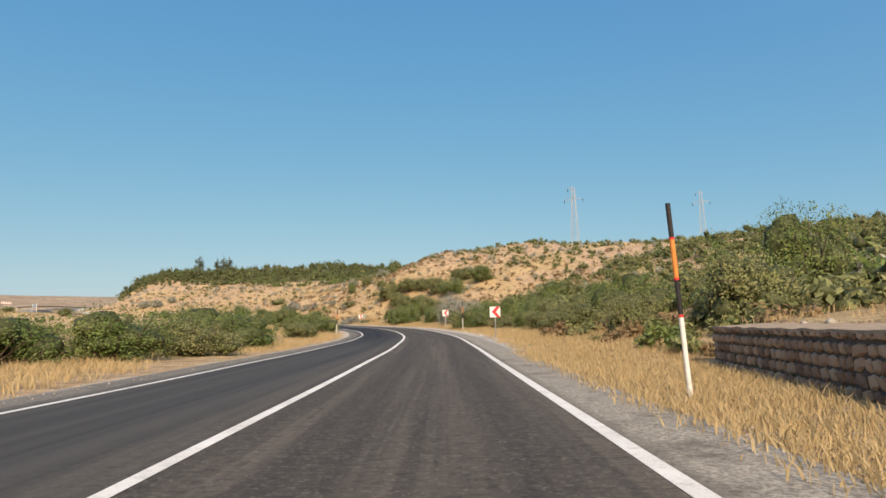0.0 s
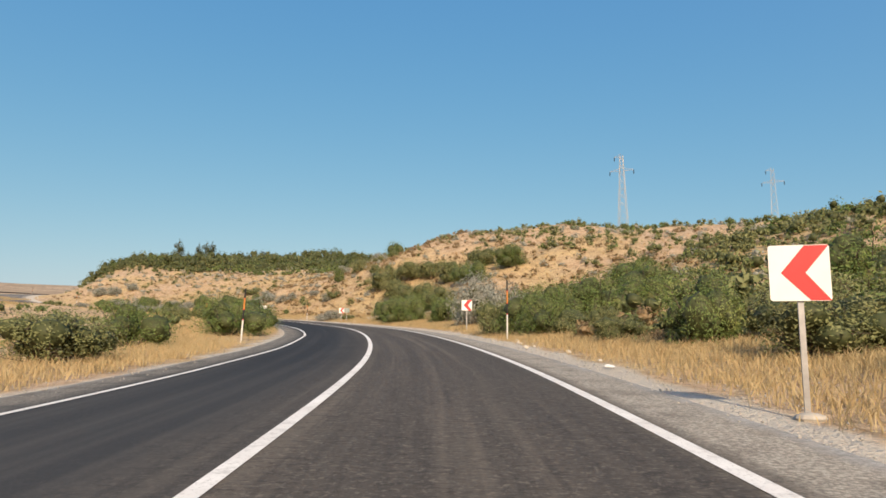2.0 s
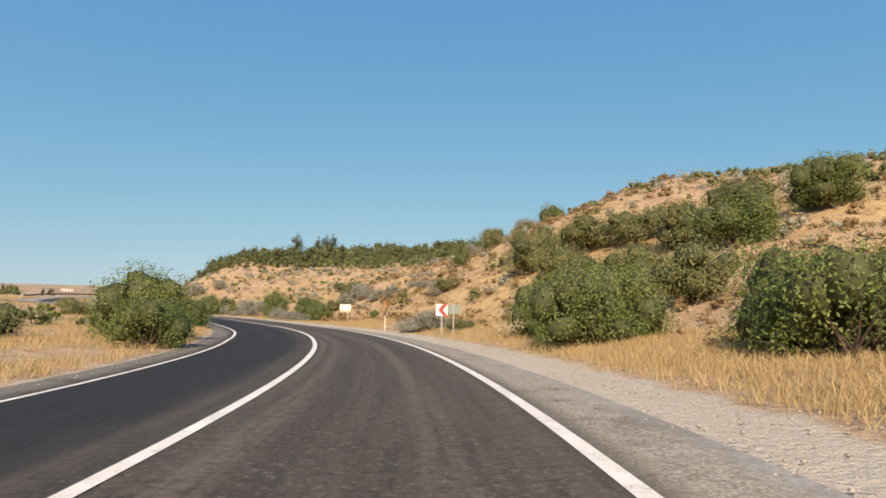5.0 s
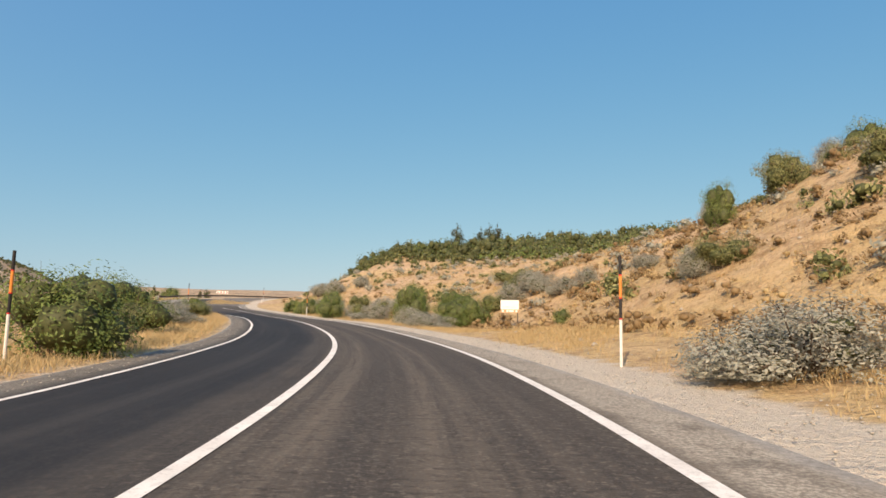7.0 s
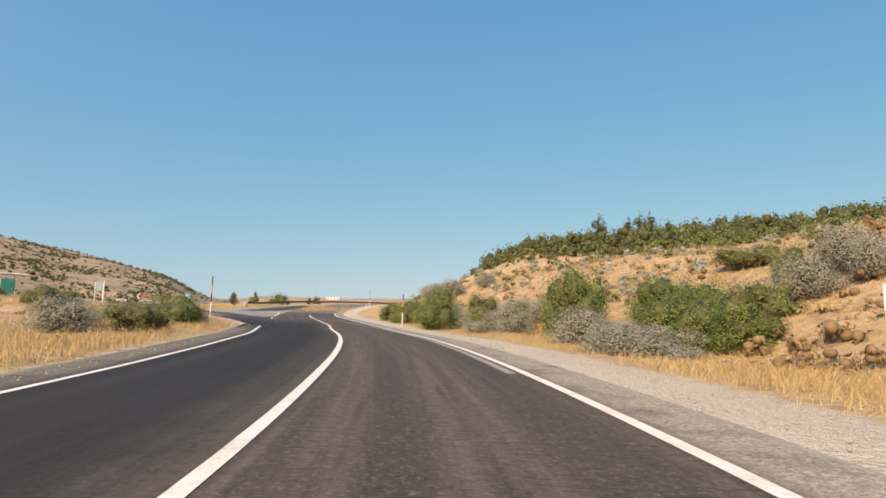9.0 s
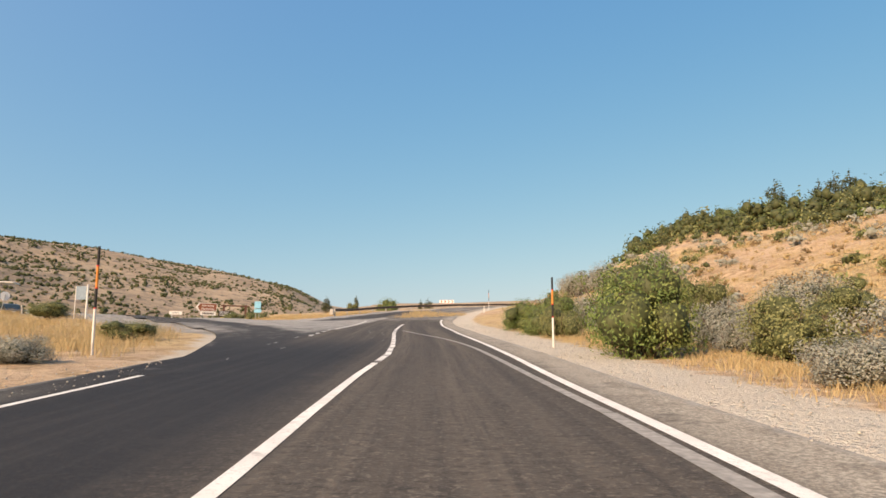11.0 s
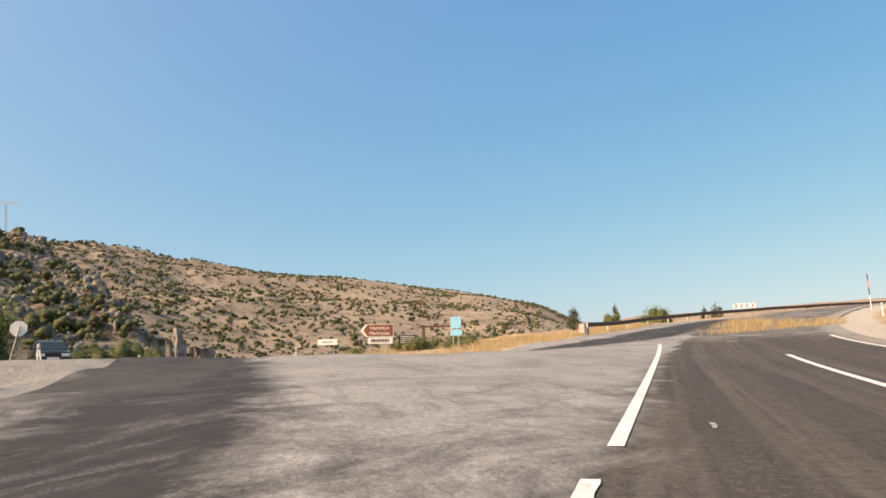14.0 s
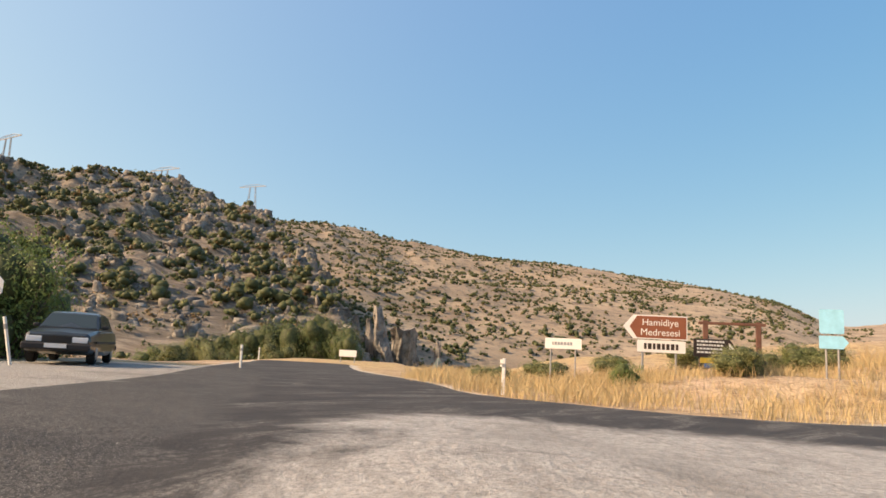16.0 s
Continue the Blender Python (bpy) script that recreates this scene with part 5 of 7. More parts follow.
def make_thistle(x, y, seed, tall):
    rs = np.random.RandomState(seed)
    e = thing("dry_thistle", (x, y), "dried pale thistle with many small heads beside the bush", "thistle", "dry thistles")
    stalk, heads = bmesh.new(), bmesh.new()
    for k in range(9):
        a, lean = rs.uniform(0, 6.283), rs.uniform(0.1, 0.5)
        top = Vector((math.cos(a) * lean * tall, math.sin(a) * lean * tall, tall * rs.uniform(0.6, 1.0)))
        tube(stalk, (rs.uniform(-0.05, 0.05), rs.uniform(-0.05, 0.05), -0.1), top, 0.009, 0.005, 5)
        for j in range(5):
            base = top * rs.uniform(0.6, 1.0)
            tip = base + Vector((rs.normal(0, 0.09), rs.normal(0, 0.09), rs.uniform(0.04, 0.16)))
            tube(stalk, base, tip, 0.005, 0.003, 4)
            bmesh.ops.create_icosphere(heads, subdivisions=1, radius=rs.uniform(0.022, 0.04), matrix=Matrix.Translation(tip))
    part("stalk", stalk, STRAW, e)
    tagged(part("flower_heads", heads, DRY_FLOWER, e, "pale dried flower heads"), kind="stuff")


DRY_FLOWER = plain("dry_flower", (0.58, 0.52, 0.42), 0.95, 0, 0.3, 30)
make_thistle(-21.0, 105.9, 3, 0.85)
make_thistle(-21.7, 106.6, 4, 0.7)
make_thistle(-4.9, 66.9, 5, 0.8)


# ---- roadside furniture ----
def make_snow_pole():
    e = new("snow_pole")
    tagged(e, "black, orange and white banded snow pole in dry grass", "snow pole", "snow poles")
    bands = [("white_band", 0.0, 1.06, WHITE), ("lower_black_band", 1.10, 1.54, BLACK), ("orange_band", 1.57, 2.07, ORANGE), ("upper_black_band", 2.10, 2.55, BLACK)]
    for name, a, b, mat in bands:
        bm = bmesh.new()
        tube(bm, (0, 0, a - (0.15 if a == 0 else 0)), (0, 0, b), 0.034, 0.034, 14)
        part(name, bm, mat, e, smooth=False)
    for z in (1.08, 1.555, 2.085):
        bm = bmesh.new()
        tube(bm, (0, 0, z - 0.014), (0, 0, z + 0.014), 0.037, 0.037, 14)
        part("reflector_ring", bm, RED, e)
    return e


POLE = make_snow_pole()
first = True
for x, y, lx, ly, tall in ((2.22, 9.7, 1.2, -3.2, 1.06), (-5.45, 64.45, 0, 0, 1.0), (-16.5, 60.55, 0, 2.5, 0.84), (-33.6, 121.3, 0, 0, 0.92), (-43.9, 113.3, 3.0, 4.5, 0.84), (-85.5, 148.0, 0.5, 0.5, 1.0), (-83.2, 161.7, 0, 0, 0.87), (-139.0, 205.3, 0, 0, 1.0)):
    m = pose(x, y, float(terrain(x, y)), lx, ly, 0) @ Matrix.Diagonal((1, 1, tall, 1))
    if first:
        POLE.matrix_basis = m
        first = False
    else:
        copy_thing(POLE, m)


def plate(bm, pts, y0, y1):
    """A flat plate with the given outline in x and z, between y0 and y1."""
    a = [bm.verts.new((x, y0, z)) for x, z in pts]
    b = [bm.verts.new((x, y1, z)) for x, z in pts]
    n = len(pts)
    bm.faces.new(a)
    bm.faces.new(b[::-1])
    for i in range(n):
        bm.faces.new((a[i], b[i], b[(i + 1) % n], a[(i + 1) % n]))
    bmesh.ops.recalc_face_normals(bm, faces=bm.faces)


def rounded(x0, z0, x1, z1, r, n=4):
    out = []
    for cx, cz, a0 in ((x1 - r, z0 + r, -90), (x1 - r, z1 - r, 0), (x0 + r, z1 - r, 90), (x0 + r, z0 + r, 180)):
        for i in range(n + 1):
            a = radians(a0 + 90 * i / n)
            out.append((cx + r * math.cos(a), cz + r * math.sin(a)))
    return out


SIGN_WHITE = plain("sign_white", (0.80, 0.79, 0.76), 0.4, 0, 0.08, 3)
SIGN_RED = plain("sign_red", (0.66, 0.055, 0.055), 0.4, 0, 0.12, 4)
SIGN_BACK = plain("sign_back", (0.27, 0.33, 0.30), 0.55, 0.0, 0.2, 3)
SIGN_BROWN = plain("sign_brown", (0.27, 0.10, 0.055), 0.4, 0, 0.15, 3)
SIGN_DARK = plain("sign_dark", (0.05, 0.035, 0.03), 0.5, 0, 0.3, 5)
SIGN_BLUE = plain("sign_pale_blue", (0.30, 0.66, 0.86), 0.4, 0, 0.2, 3)
YELLOW = plain("sign_yellow", (0.66, 0.46, 0.07), 0.5)
BLUE = plain("sign_blue", (0.10, 0.20, 0.42), 0.5)
CONCRETE = plain("concrete", (0.46, 0.43, 0.38), 0.9, 0, 0.3, 5)
TEAL = plain("teal_paint", (0.03, 0.22, 0.20), 0.5, 0, 0.3, 3)
RUSSET = plain("russet_paint", (0.15, 0.075, 0.055), 0.7, 0, 0.3, 3)


def sign_post(e, x, z0, z1, y=0.03, r=0.03, name="post"):
    """A channel-section steel post."""
    bm = bmesh.new()
    box(bm, (0.06, 0.006, z1 - z0), (x, y, (z0 + z1) / 2))
    box(bm, (0.006, 0.034, z1 - z0), (x - 0.027, y + 0.018, (z0 + z1) / 2))
    box(bm, (0.006, 0.034, z1 - z0), (x + 0.027, y + 0.018, (z0 + z1) / 2))
    return part(name, bm, STEEL, e)


def make_chevron(x, y, turn, h0, h1, size=0.62, extra=False, z=None):
    e = thing("chevron_sign", (x, y), "white square sign with a red chevron on a steel post", "road sign", "curve chevron signs", turn, z)
    w = size / 2
    zc = (h0 + h1) / 2
    bm = bmesh.new()
    plate(bm, rounded(-w, zc - w, w, zc + w, 0.03), 0.0, 0.012)
    panel = part("panel", bm, SIGN_WHITE, e)
    bm = bmesh.new()
    k = w - 0.006
    plate(bm, [(0.06, zc + k), (k, zc + k), (k - 0.02, zc + k - 0.03), (-0.10 + 0.16, zc), (k, zc - k), (0.10, zc - k), (-k * 0.62, zc)], -0.004, 0.001)
    part("chevron", bm, SIGN_RED, panel, "red chevron")
    sign_post(e, 0.0, -0.3, zc + w * 0.8)
    for q in (0.5, -0.5):
        bm = bmesh.new()
        box(bm, (size * 0.8, 0.02, 0.03), (0, 0.018, zc + w * q))
        part("bracket", bm, STEEL, e)
    if not extra:
        bm = bmesh.new()
        bmesh.ops.create_uvsphere(bm, u_segments=10, v_segments=6, radius=0.13, matrix=Matrix.Translation((0.02, 0.02, 0.0)) @ Matrix.Diagonal((1.3, 1, 0.5, 1)))
        part("footing", bm, CONCRETE, e)
    return e


make_chevron(-1.52, 40.6, -8, 1.26, 1.88)
make_chevron(-8.38, 76.5, 12, 1.34, 1.98, 0.66)
make_chevron(-26.75, 113.4, 22, 1.05, 1.65, 0.62, True)


def make_back_sign():
    e = thing("road_sign", (-26.35, 113.9), "grey-green back of a rectangular road sign on a steel post", "road sign", turn=10)
    bm = bmesh.new()
    plate(bm, rounded(-0.42, 1.05, 0.42, 1.58, 0.03), 0.0, 0.014)
    part("panel", bm, SIGN_BACK, e)
    for zz in (1.18, 1.46):
        bm = bmesh.new()
        box(bm, (0.80, 0.025, 0.03), (0, -0.015, zz))
        part("stiffener", bm, SIGN_BACK, e)
    sign_post(e, 0.1, -0.3, 1.5, -0.06)


make_back_sign()


def make_notice_board():
    e = thing("notice_board", (-49.35, 145.7), "white notice board on two weathered wooden legs in dry grass", "notice board", turn=22)
    z0 = 1.05
    bm = bmesh.new()
    box(bm, (1.18, 0.035, 0.60), (0, 0, z0 + 0.54), bevel=0.006)
    panel = part("panel", bm, SIGN_WHITE, e)
    bm = bmesh.new()
    box(bm, (1.18, 0.035, 0.19), (0, 0, z0 + 0.14), bevel=0.004)
    strip = part("strip", bm, plain("board_tan", (0.52, 0.33, 0.20), 0.6), e, "tan strip with pale emblems")
    for x, w in ((-0.44, 0.12), (-0.14, 0.14), (0.12, 0.30), (0.44, 0.12)):
        bm = bmesh.new()
        plate(bm, rounded(x - w / 2, z0 + 0.08, x + w / 2, z0 + 0.20, 0.03), -0.022, -0.016)
        part("emblem", bm, SIGN_WHITE, strip)
    rs = np.random.RandomState(3)
    x = -0.42
    while x < 0.44:
        w = rs.uniform(0.04, 0.10)
        bm = bmesh.new()
        box(bm, (w, 0.004, 0.035), (x + w / 2, -0.019, z0 + 0.39))
        part("text_bar", bm, plain("faded_ink", (0.42, 0.42, 0.46), 0.6), panel)
        x += w + rs.uniform(0.02, 0.05)
    bm = bmesh.new()
    box(bm, (1.22, 0.045, 0.03), (0, 0, z0 + 0.03))
    part("bottom_rail", bm, plain("pale_wood", (0.55, 0.42, 0.28), 0.8), e)
    for x in (-0.52, 0.52):
        bm = bmesh.new()
        tube(bm, (x, 0.04, -0.4), (x * 0.97, 0.04, z0 + 0.75), 0.035, 0.032, 8)
        part("leg", bm, BARK, e)


make_notice_board()


# stone retaining wall with a terrace behind, built of single stones
def make_stone_wall():
    e = thing("stone_wall", (5.6, 12.0), "low dark fieldstone retaining wall with a pale mortar cap", "wall", z=0.0)
    stone = plain("fieldstone", (0.27, 0.17, 0.115), 0.9, 0, 0.5, 3)
    stone_nt = stone.node_tree
    info = stone_nt.nodes.new("ShaderNodeObjectInfo")
    b = stone_nt.nodes["Principled BSDF"]
    old = b.inputs["Base Color"].links[0].from_socket
    stone_nt.links.new(mixc(stone_nt, info.outputs["Random"], old, (0.46, 0.33, 0.23), "MIX"), b.inputs["Base Color"])
    inv = e.matrix_world.inverted()

    def at(s, z, out=0.0):
        d = 6.8 + 0.128 * s
        p = along(s, np.float64(d - out))
        return inv @ Vector((p[0], p[1], p[2] + z))

    bm = bmesh.new()
    ss = np.linspace(-14, 17.5, 60)
    rings = []
    for s in ss:
        rings.append([bm.verts.new(at(s, z, o)) for z, o in ((-0.5, 0.0), (0.82, 0.0), (0.82, -1.2), (-0.5, -1.2))])
    for r0, r1 in zip(rings, rings[1:]):
        for i in range(4):
            bm.faces.new((r0[i], r0[(i + 1) % 4], r1[(i + 1) % 4], r1[i]))
    bm.faces.new(rings[0])
    bm.faces.new(rings[-1][::-1])
    bmesh.ops.recalc_face_normals(bm, faces=bm.faces)
    part("core", bm, plain("wall_mortar", (0.13, 0.11, 0.095), 0.95, 0, 0.4, 5), e)
    bm = bmesh.new()
    rings = [[bm.verts.new(at(s, 0.82 + z + 0.015 * math.sin(s * 5), o)) for z, o in ((0, 0.05), (0.05, 0.05), (0.12, -1.2), (0, -1.2))] for s in ss]
    for r0, r1 in zip(rings, rings[1:]):
        for i in range(4):
            bm.faces.new((r0[i], r0[(i + 1) % 4], r1[(i + 1) % 4], r1[i]))
    bm.faces.new(rings[0])
    bm.faces.new(rings[-1][::-1])
    bmesh.ops.recalc_face_normals(bm, faces=bm.faces)
    part("cap", bm, plain("sandy_mortar", (0.42, 0.33, 0.24), 0.95, 0, 0.35, 4), e, "pale rough mortar cap")
    # a few stone shapes, used again and again
    rs = np.random.RandomState(8)
    shapes = []
    for i in range(7):
        bm = bmesh.new()
        bmesh.ops.create_icosphere(bm, subdivisions=1, radius=0.5)
        for v in bm.verts:
            k = 1 + rs.uniform(-0.16, 0.16)
            v.co = Vector((max(-0.46, min(0.46, v.co.x * 1.25 * k)), v.co.y * k, max(-0.46, min(0.46, v.co.z * 1.25 * k))))
        me = bpy.data.meshes.new("stone")
        bm.to_mesh(me)
        bm.free()
        me.materials.append(stone)
        shapes.append(me)
    z = -0.12
    while z < 0.78:
        h = rs.uniform(0.15, 0.24)
        s = 4.0 + rs.uniform(0, 0.2)
        while s < 17.3:
            w = rs.uniform(0.18, 0.42)
            o = new("stone", shapes[rs.randint(7)])
            o.parent = e
            o.matrix_basis = Matrix.Translation(at(s + w / 2, z + h / 2 - 0.02, 0.0)) @ pose(0, 0, 0, rs.uniform(-8, 8), rs.uniform(-14, 14), 84 + rs.uniform(-6, 6)) @ Matrix.Diagonal((w * 1.08, 0.14, min(h * 1.1, 0.84 - z), 1))
            s += w
        z += h
    return e


make_stone_wall()


# ---- pylons ----
def lattice(bm, base, top, z0, z1, bays, r):
    """Four tapering legs with crossed bracing."""
    def corner(i, t):
        k = base + (top - base) * t
        sx, sy = ((1, 1), (-1, 1), (-1, -1), (1, -1))[i % 4]
        return Vector((sx * k / 2, sy * k / 2, z0 + (z1 - z0) * t))
    for j in range(bays):
        a, b = j / bays, (j + 1) / bays
        for i in range(4):
            tube(bm, corner(i, a), corner(i, b), r, r, 5)
            tube(bm, corner(i, a), corner(i + 1, b), r * 0.55, r * 0.55, 4)
            tube(bm, corner(i + 1, a), corner(i, b), r * 0.55, r * 0.55, 4)


GALV = plain("pale_galvanised", (0.50, 0.51, 0.50), 0.6, 0.2)


def make_pylon(x, y, top, turn, height=17.0):
    e = thing("power_pylon", (x, y), "pale steel lattice power pylon on the hillside", "pylon", "power pylons", turn, z=top - height)
    bm = bmesh.new()
    lattice(bm, 1.9, 0.55, 0, height, 12, 0.036)
    part("mast", bm, GALV, e)
    for z, side in ((height - 3.0, 1), (height - 3.0, -1), (height - 0.3, -1)):
        bm = bmesh.new()
        L = 2.2 if z < height - 1 else 1.3
        tube(bm, (0, 0, z), (side * L, 0, z + 0.1), 0.05, 0.03, 5)
        tube(bm, (0, 0, z + 0.6), (side * L, 0, z + 0.1), 0.04, 0.03, 5)
        part("crossarm", bm, GALV, e)
        bm = bmesh.new()
        for k in range(5):
            tube(bm, (side * L, 0, z - 0.15 * k), (side * L, 0, z - 0.15 * k - 0.09), 0.11, 0.07, 8)
        part("insulator", bm, BLACK, e)
    return e


make_pylon(13.1, 160.5, 38.4, -20)
make_pylon(48.6, 186.0, 41.7, -20)


def make_portal_pylon(az, r, el, turn):
    x, y = JX - math.sin(radians(az)) * r, JY + math.cos(radians(az)) * r
    h = 36.0
    e = thing("power_pylon", (x, y), "large portal power pylon with a wide crossarm on the far ridge", "pylon", "ridge pylons", turn, z=float(terrain(x, y)) - 5)
    for sx in (-6, 6):
        bm = bmesh.new()
        for t in np.linspace(0, 0.875, 8):
            for q in (-1, 1):
                a = Vector((sx * (1.0 - 0.45 * t) + q * (1.6 - 1.0 * t), 0, h * t))
                b = Vector((sx * (1.0 - 0.45 * (t + 0.125)) + q * (1.6 - 1.0 * (t + 0.125)), 0, h * (t + 0.125)))
                c = Vector((sx * (1.0 - 0.45 * (t + 0.125)) - q * (1.6 - 1.0 * (t + 0.125)), 0, h * (t + 0.125)))
                tube(bm, a, b, 0.28, 0.28, 4)
                tube(bm, a, c, 0.18, 0.18, 4)
        part("mast_leg", bm, GALV, e)
    bm = bmesh.new()
    tube(bm, (-17, 0, h), (17, 0, h), 0.35, 0.35, 5)
    tube(bm, (-17, 0, h), (-6, 0, h + 2.2), 0.25, 0.25, 4)
    tube(bm, (17, 0, h), (6, 0, h + 2.2), 0.25, 0.25, 4)
    tube(bm, (-6, 0, h + 2.2), (6, 0, h + 2.2), 0.25, 0.25, 4)
    for i in range(12):
        x0 = -17 + i * 34 / 12
        tube(bm, (x0, 0, h), (x0 + 1.4, 0, h + (2.0 if abs(x0) < 7 else 1.0)), 0.15, 0.15, 4)
    part("crossarm", bm, GALV, e)
    return e


make_portal_pylon(108.4, 735, 15.0, 70)
make_portal_pylon(115.2, 600, 15.6, 65)
make_portal_pylon(125.8, 540, 17.0, 60)


# ---- guard rail on the outside of the far bend ----
def make_guard_rail():
    e = thing("guard_rail", (-145.6, 185.4), "rusty dark steel guard rail on short posts along the outer bend", "guard rail", z=0)
    inv = e.matrix_world.inverted()
    p = spline([(-145.6, 185.4, 0), (-151.0, 192.0, 0), (-157.5, 202.0, 0), (-163.0, 213.0, 0), (-167.0, 226.0, 0), (-169.5, 245.0, 0), (-172.0, 275.0, 0), (-176, 320, 0)], 1.0)
    z = survey(p[:, 0], p[:, 1])[0]
    z = np.convolve(np.pad(z, 8, mode="edge"), np.ones(17) / 17, "valid")
    t = np.gradient(p[:, :2], axis=0)
    t /= np.linalg.norm(t, axis=1)[:, None]
    n = np.stack([t[:, 1], -t[:, 0]], -1)
    prof = [(0.0, 0.46), (0.05, 0.50), (0.05, 0.55), (0.0, 0.60), (0.0, 0.64), (0.05, 0.69), (0.05, 0.74), (0.0, 0.79), (-0.008, 0.79), (-0.008, 0.46)]
    V = [[(p[i, 0] + n[i, 0] * o, p[i, 1] + n[i, 1] * o, z[i] + h) for o, h in prof] for i in range(len(p))]
    m = len(prof)
    k = np.arange(len(p) * m).reshape(len(p), m)
    kk = np.roll(k, -1, axis=1)
    q = np.stack([k[:-1], kk[:-1], kk[1:], k[1:]], -1).reshape(-1, 4)
    v = np.array(V).reshape(-1, 3) - np.array(e.location)
    pydata("beam", v, q, RUST, e)
    bm = bmesh.new()
    box(bm, (0.09, 0.13, 1.0), (0, 0, 0.25))
    me = bpy.data.meshes.new("post")
    bm.to_mesh(me)
    bm.free()
    me.materials.append(STEEL)
    for i in range(0, len(p), 4):
        o = new("post", me)
        o.parent = e
        o.matrix_basis = pose(p[i, 0] - n[i, 0] * 0.08 + 145.6, p[i, 1] - n[i, 1] * 0.08 - 185.4, z[i], 0, 0, math.degrees(math.atan2(t[i, 1], t[i, 0])))
    bm = bmesh.new()
    box(bm, (0.45, 0.35, 0.75), (0, 0, 0.3), bevel=0.05)
    o = part("end_block", bm, CONCRETE, e, "pale concrete end block")
    o.matrix_basis = pose(0.2, -0.6, z[0], 0, 0, 40)


make_guard_rail()


# ---- signs of the junction ----
def lettering(text, size, x, z, y, parent, mat, name="lettering"):
    cu = bpy.data.curves.new("letters", "FONT")
    cu.body = text
    cu.size = size
    cu.align_x = "CENTER"
    cu.extrude = 0.002
    tmp = bpy.data.objects.new("letters", cu)
    scene.collection.objects.link(tmp)
    dg = bpy.context.evaluated_depsgraph_get()
    me = bpy.data.meshes.new_from_object(tmp.evaluated_get(dg))
    bpy.data.objects.remove(tmp)
    me.materials.clear()
    me.materials.append(mat)
    o = new(name, me)
    o.parent = parent
    o.matrix_basis = pose(x, y, z, 90, 0, 0)
    return o


def bars(parent, x0, x1, z, h, y, mat, seed, gap=0.03, lo=0.05, hi=0.16):
    rs = np.random.RandomState(seed)
    x = x0
    while x < x1 - lo:
        w = min(rs.uniform(lo, hi), x1 - x)
        bm = bmesh.new()
        box(bm, (w, 0.004, h), (x + w / 2, y, z))
        part("text_bar", bm, mat, parent)
        x += w + gap


def make_direction_sign():
    e = thing("direction_sign", (-146.5, 169.4), "brown arrow-shaped direction sign with a white plate below on two posts", "road sign", turn=84)
    zb, zt, w = 1.39, 2.29, 1.13
    bm = bmesh.new()
    plate(bm, [(w, zb), (w, zt), (-w + 0.28, zt), (-w - 0.1, (zb + zt) / 2), (-w + 0.28, zb)], 0.0, 0.02)
    rim = part("panel", bm, SIGN_WHITE, e)
    bm = bmesh.new()
    plate(bm, [(w - 0.04, zb + 0.04), (w - 0.04, zt - 0.04), (-w + 0.42, zt - 0.04), (-w + 0.14, (zb + zt) / 2), (-w + 0.42, zb + 0.04)], -0.006, 0.001)
    part("brown_field", bm, SIGN_BROWN, rim, "brown field")
    lettering("Hamidiye", 0.355, 0.14, zb + 0.51, -0.010, rim, SIGN_WHITE)
    lettering("Medresesi", 0.355, 0.14, zb + 0.14, -0.010, rim, SIGN_WHITE)
    bm = bmesh.new()
    plate(bm, rounded(-0.70, 0.90, 1.06, 1.35, 0.03), 0.0, 0.02)
    low = part("lower_panel", bm, SIGN_WHITE, e, "white plate with a line of dark writing")
    bars(low, -0.45, 0.8, 1.12, 0.22, -0.004, SIGN_DARK, 5, 0.05, 0.08, 0.14)
    for x in (-0.5, 0.72):
        bm = bmesh.new()
        tube(bm, (x, 0.06, -0.5), (x, 0.06, zt - 0.1), 0.045, 0.045, 10)
        part("post", bm, STEEL, e)


make_direction_sign()


def make_side_board():
    e = thing("name_board", (-145.84, 165.82), "small white name board on two thin posts", "road sign", turn=75)
    bm = bmesh.new()
    plate(bm, rounded(-0.67, 1.26, 0.67, 1.65, 0.03), 0.0, 0.02)
    p = part("panel", bm, SIGN_WHITE, e)
    bars(p, -0.4, 0.4, 1.455, 0.11, -0.004, plain("sign_grey", (0.30, 0.32, 0.34), 0.5), 7, 0.03, 0.05, 0.1)
    for x in (-0.45, 0.45):
        bm = bmesh.new()
        tube(bm, (x, 0.05, -0.5), (x, 0.05, 1.56), 0.03, 0.035, 8)
        part("post", bm, STEEL, e)


make_side_board()


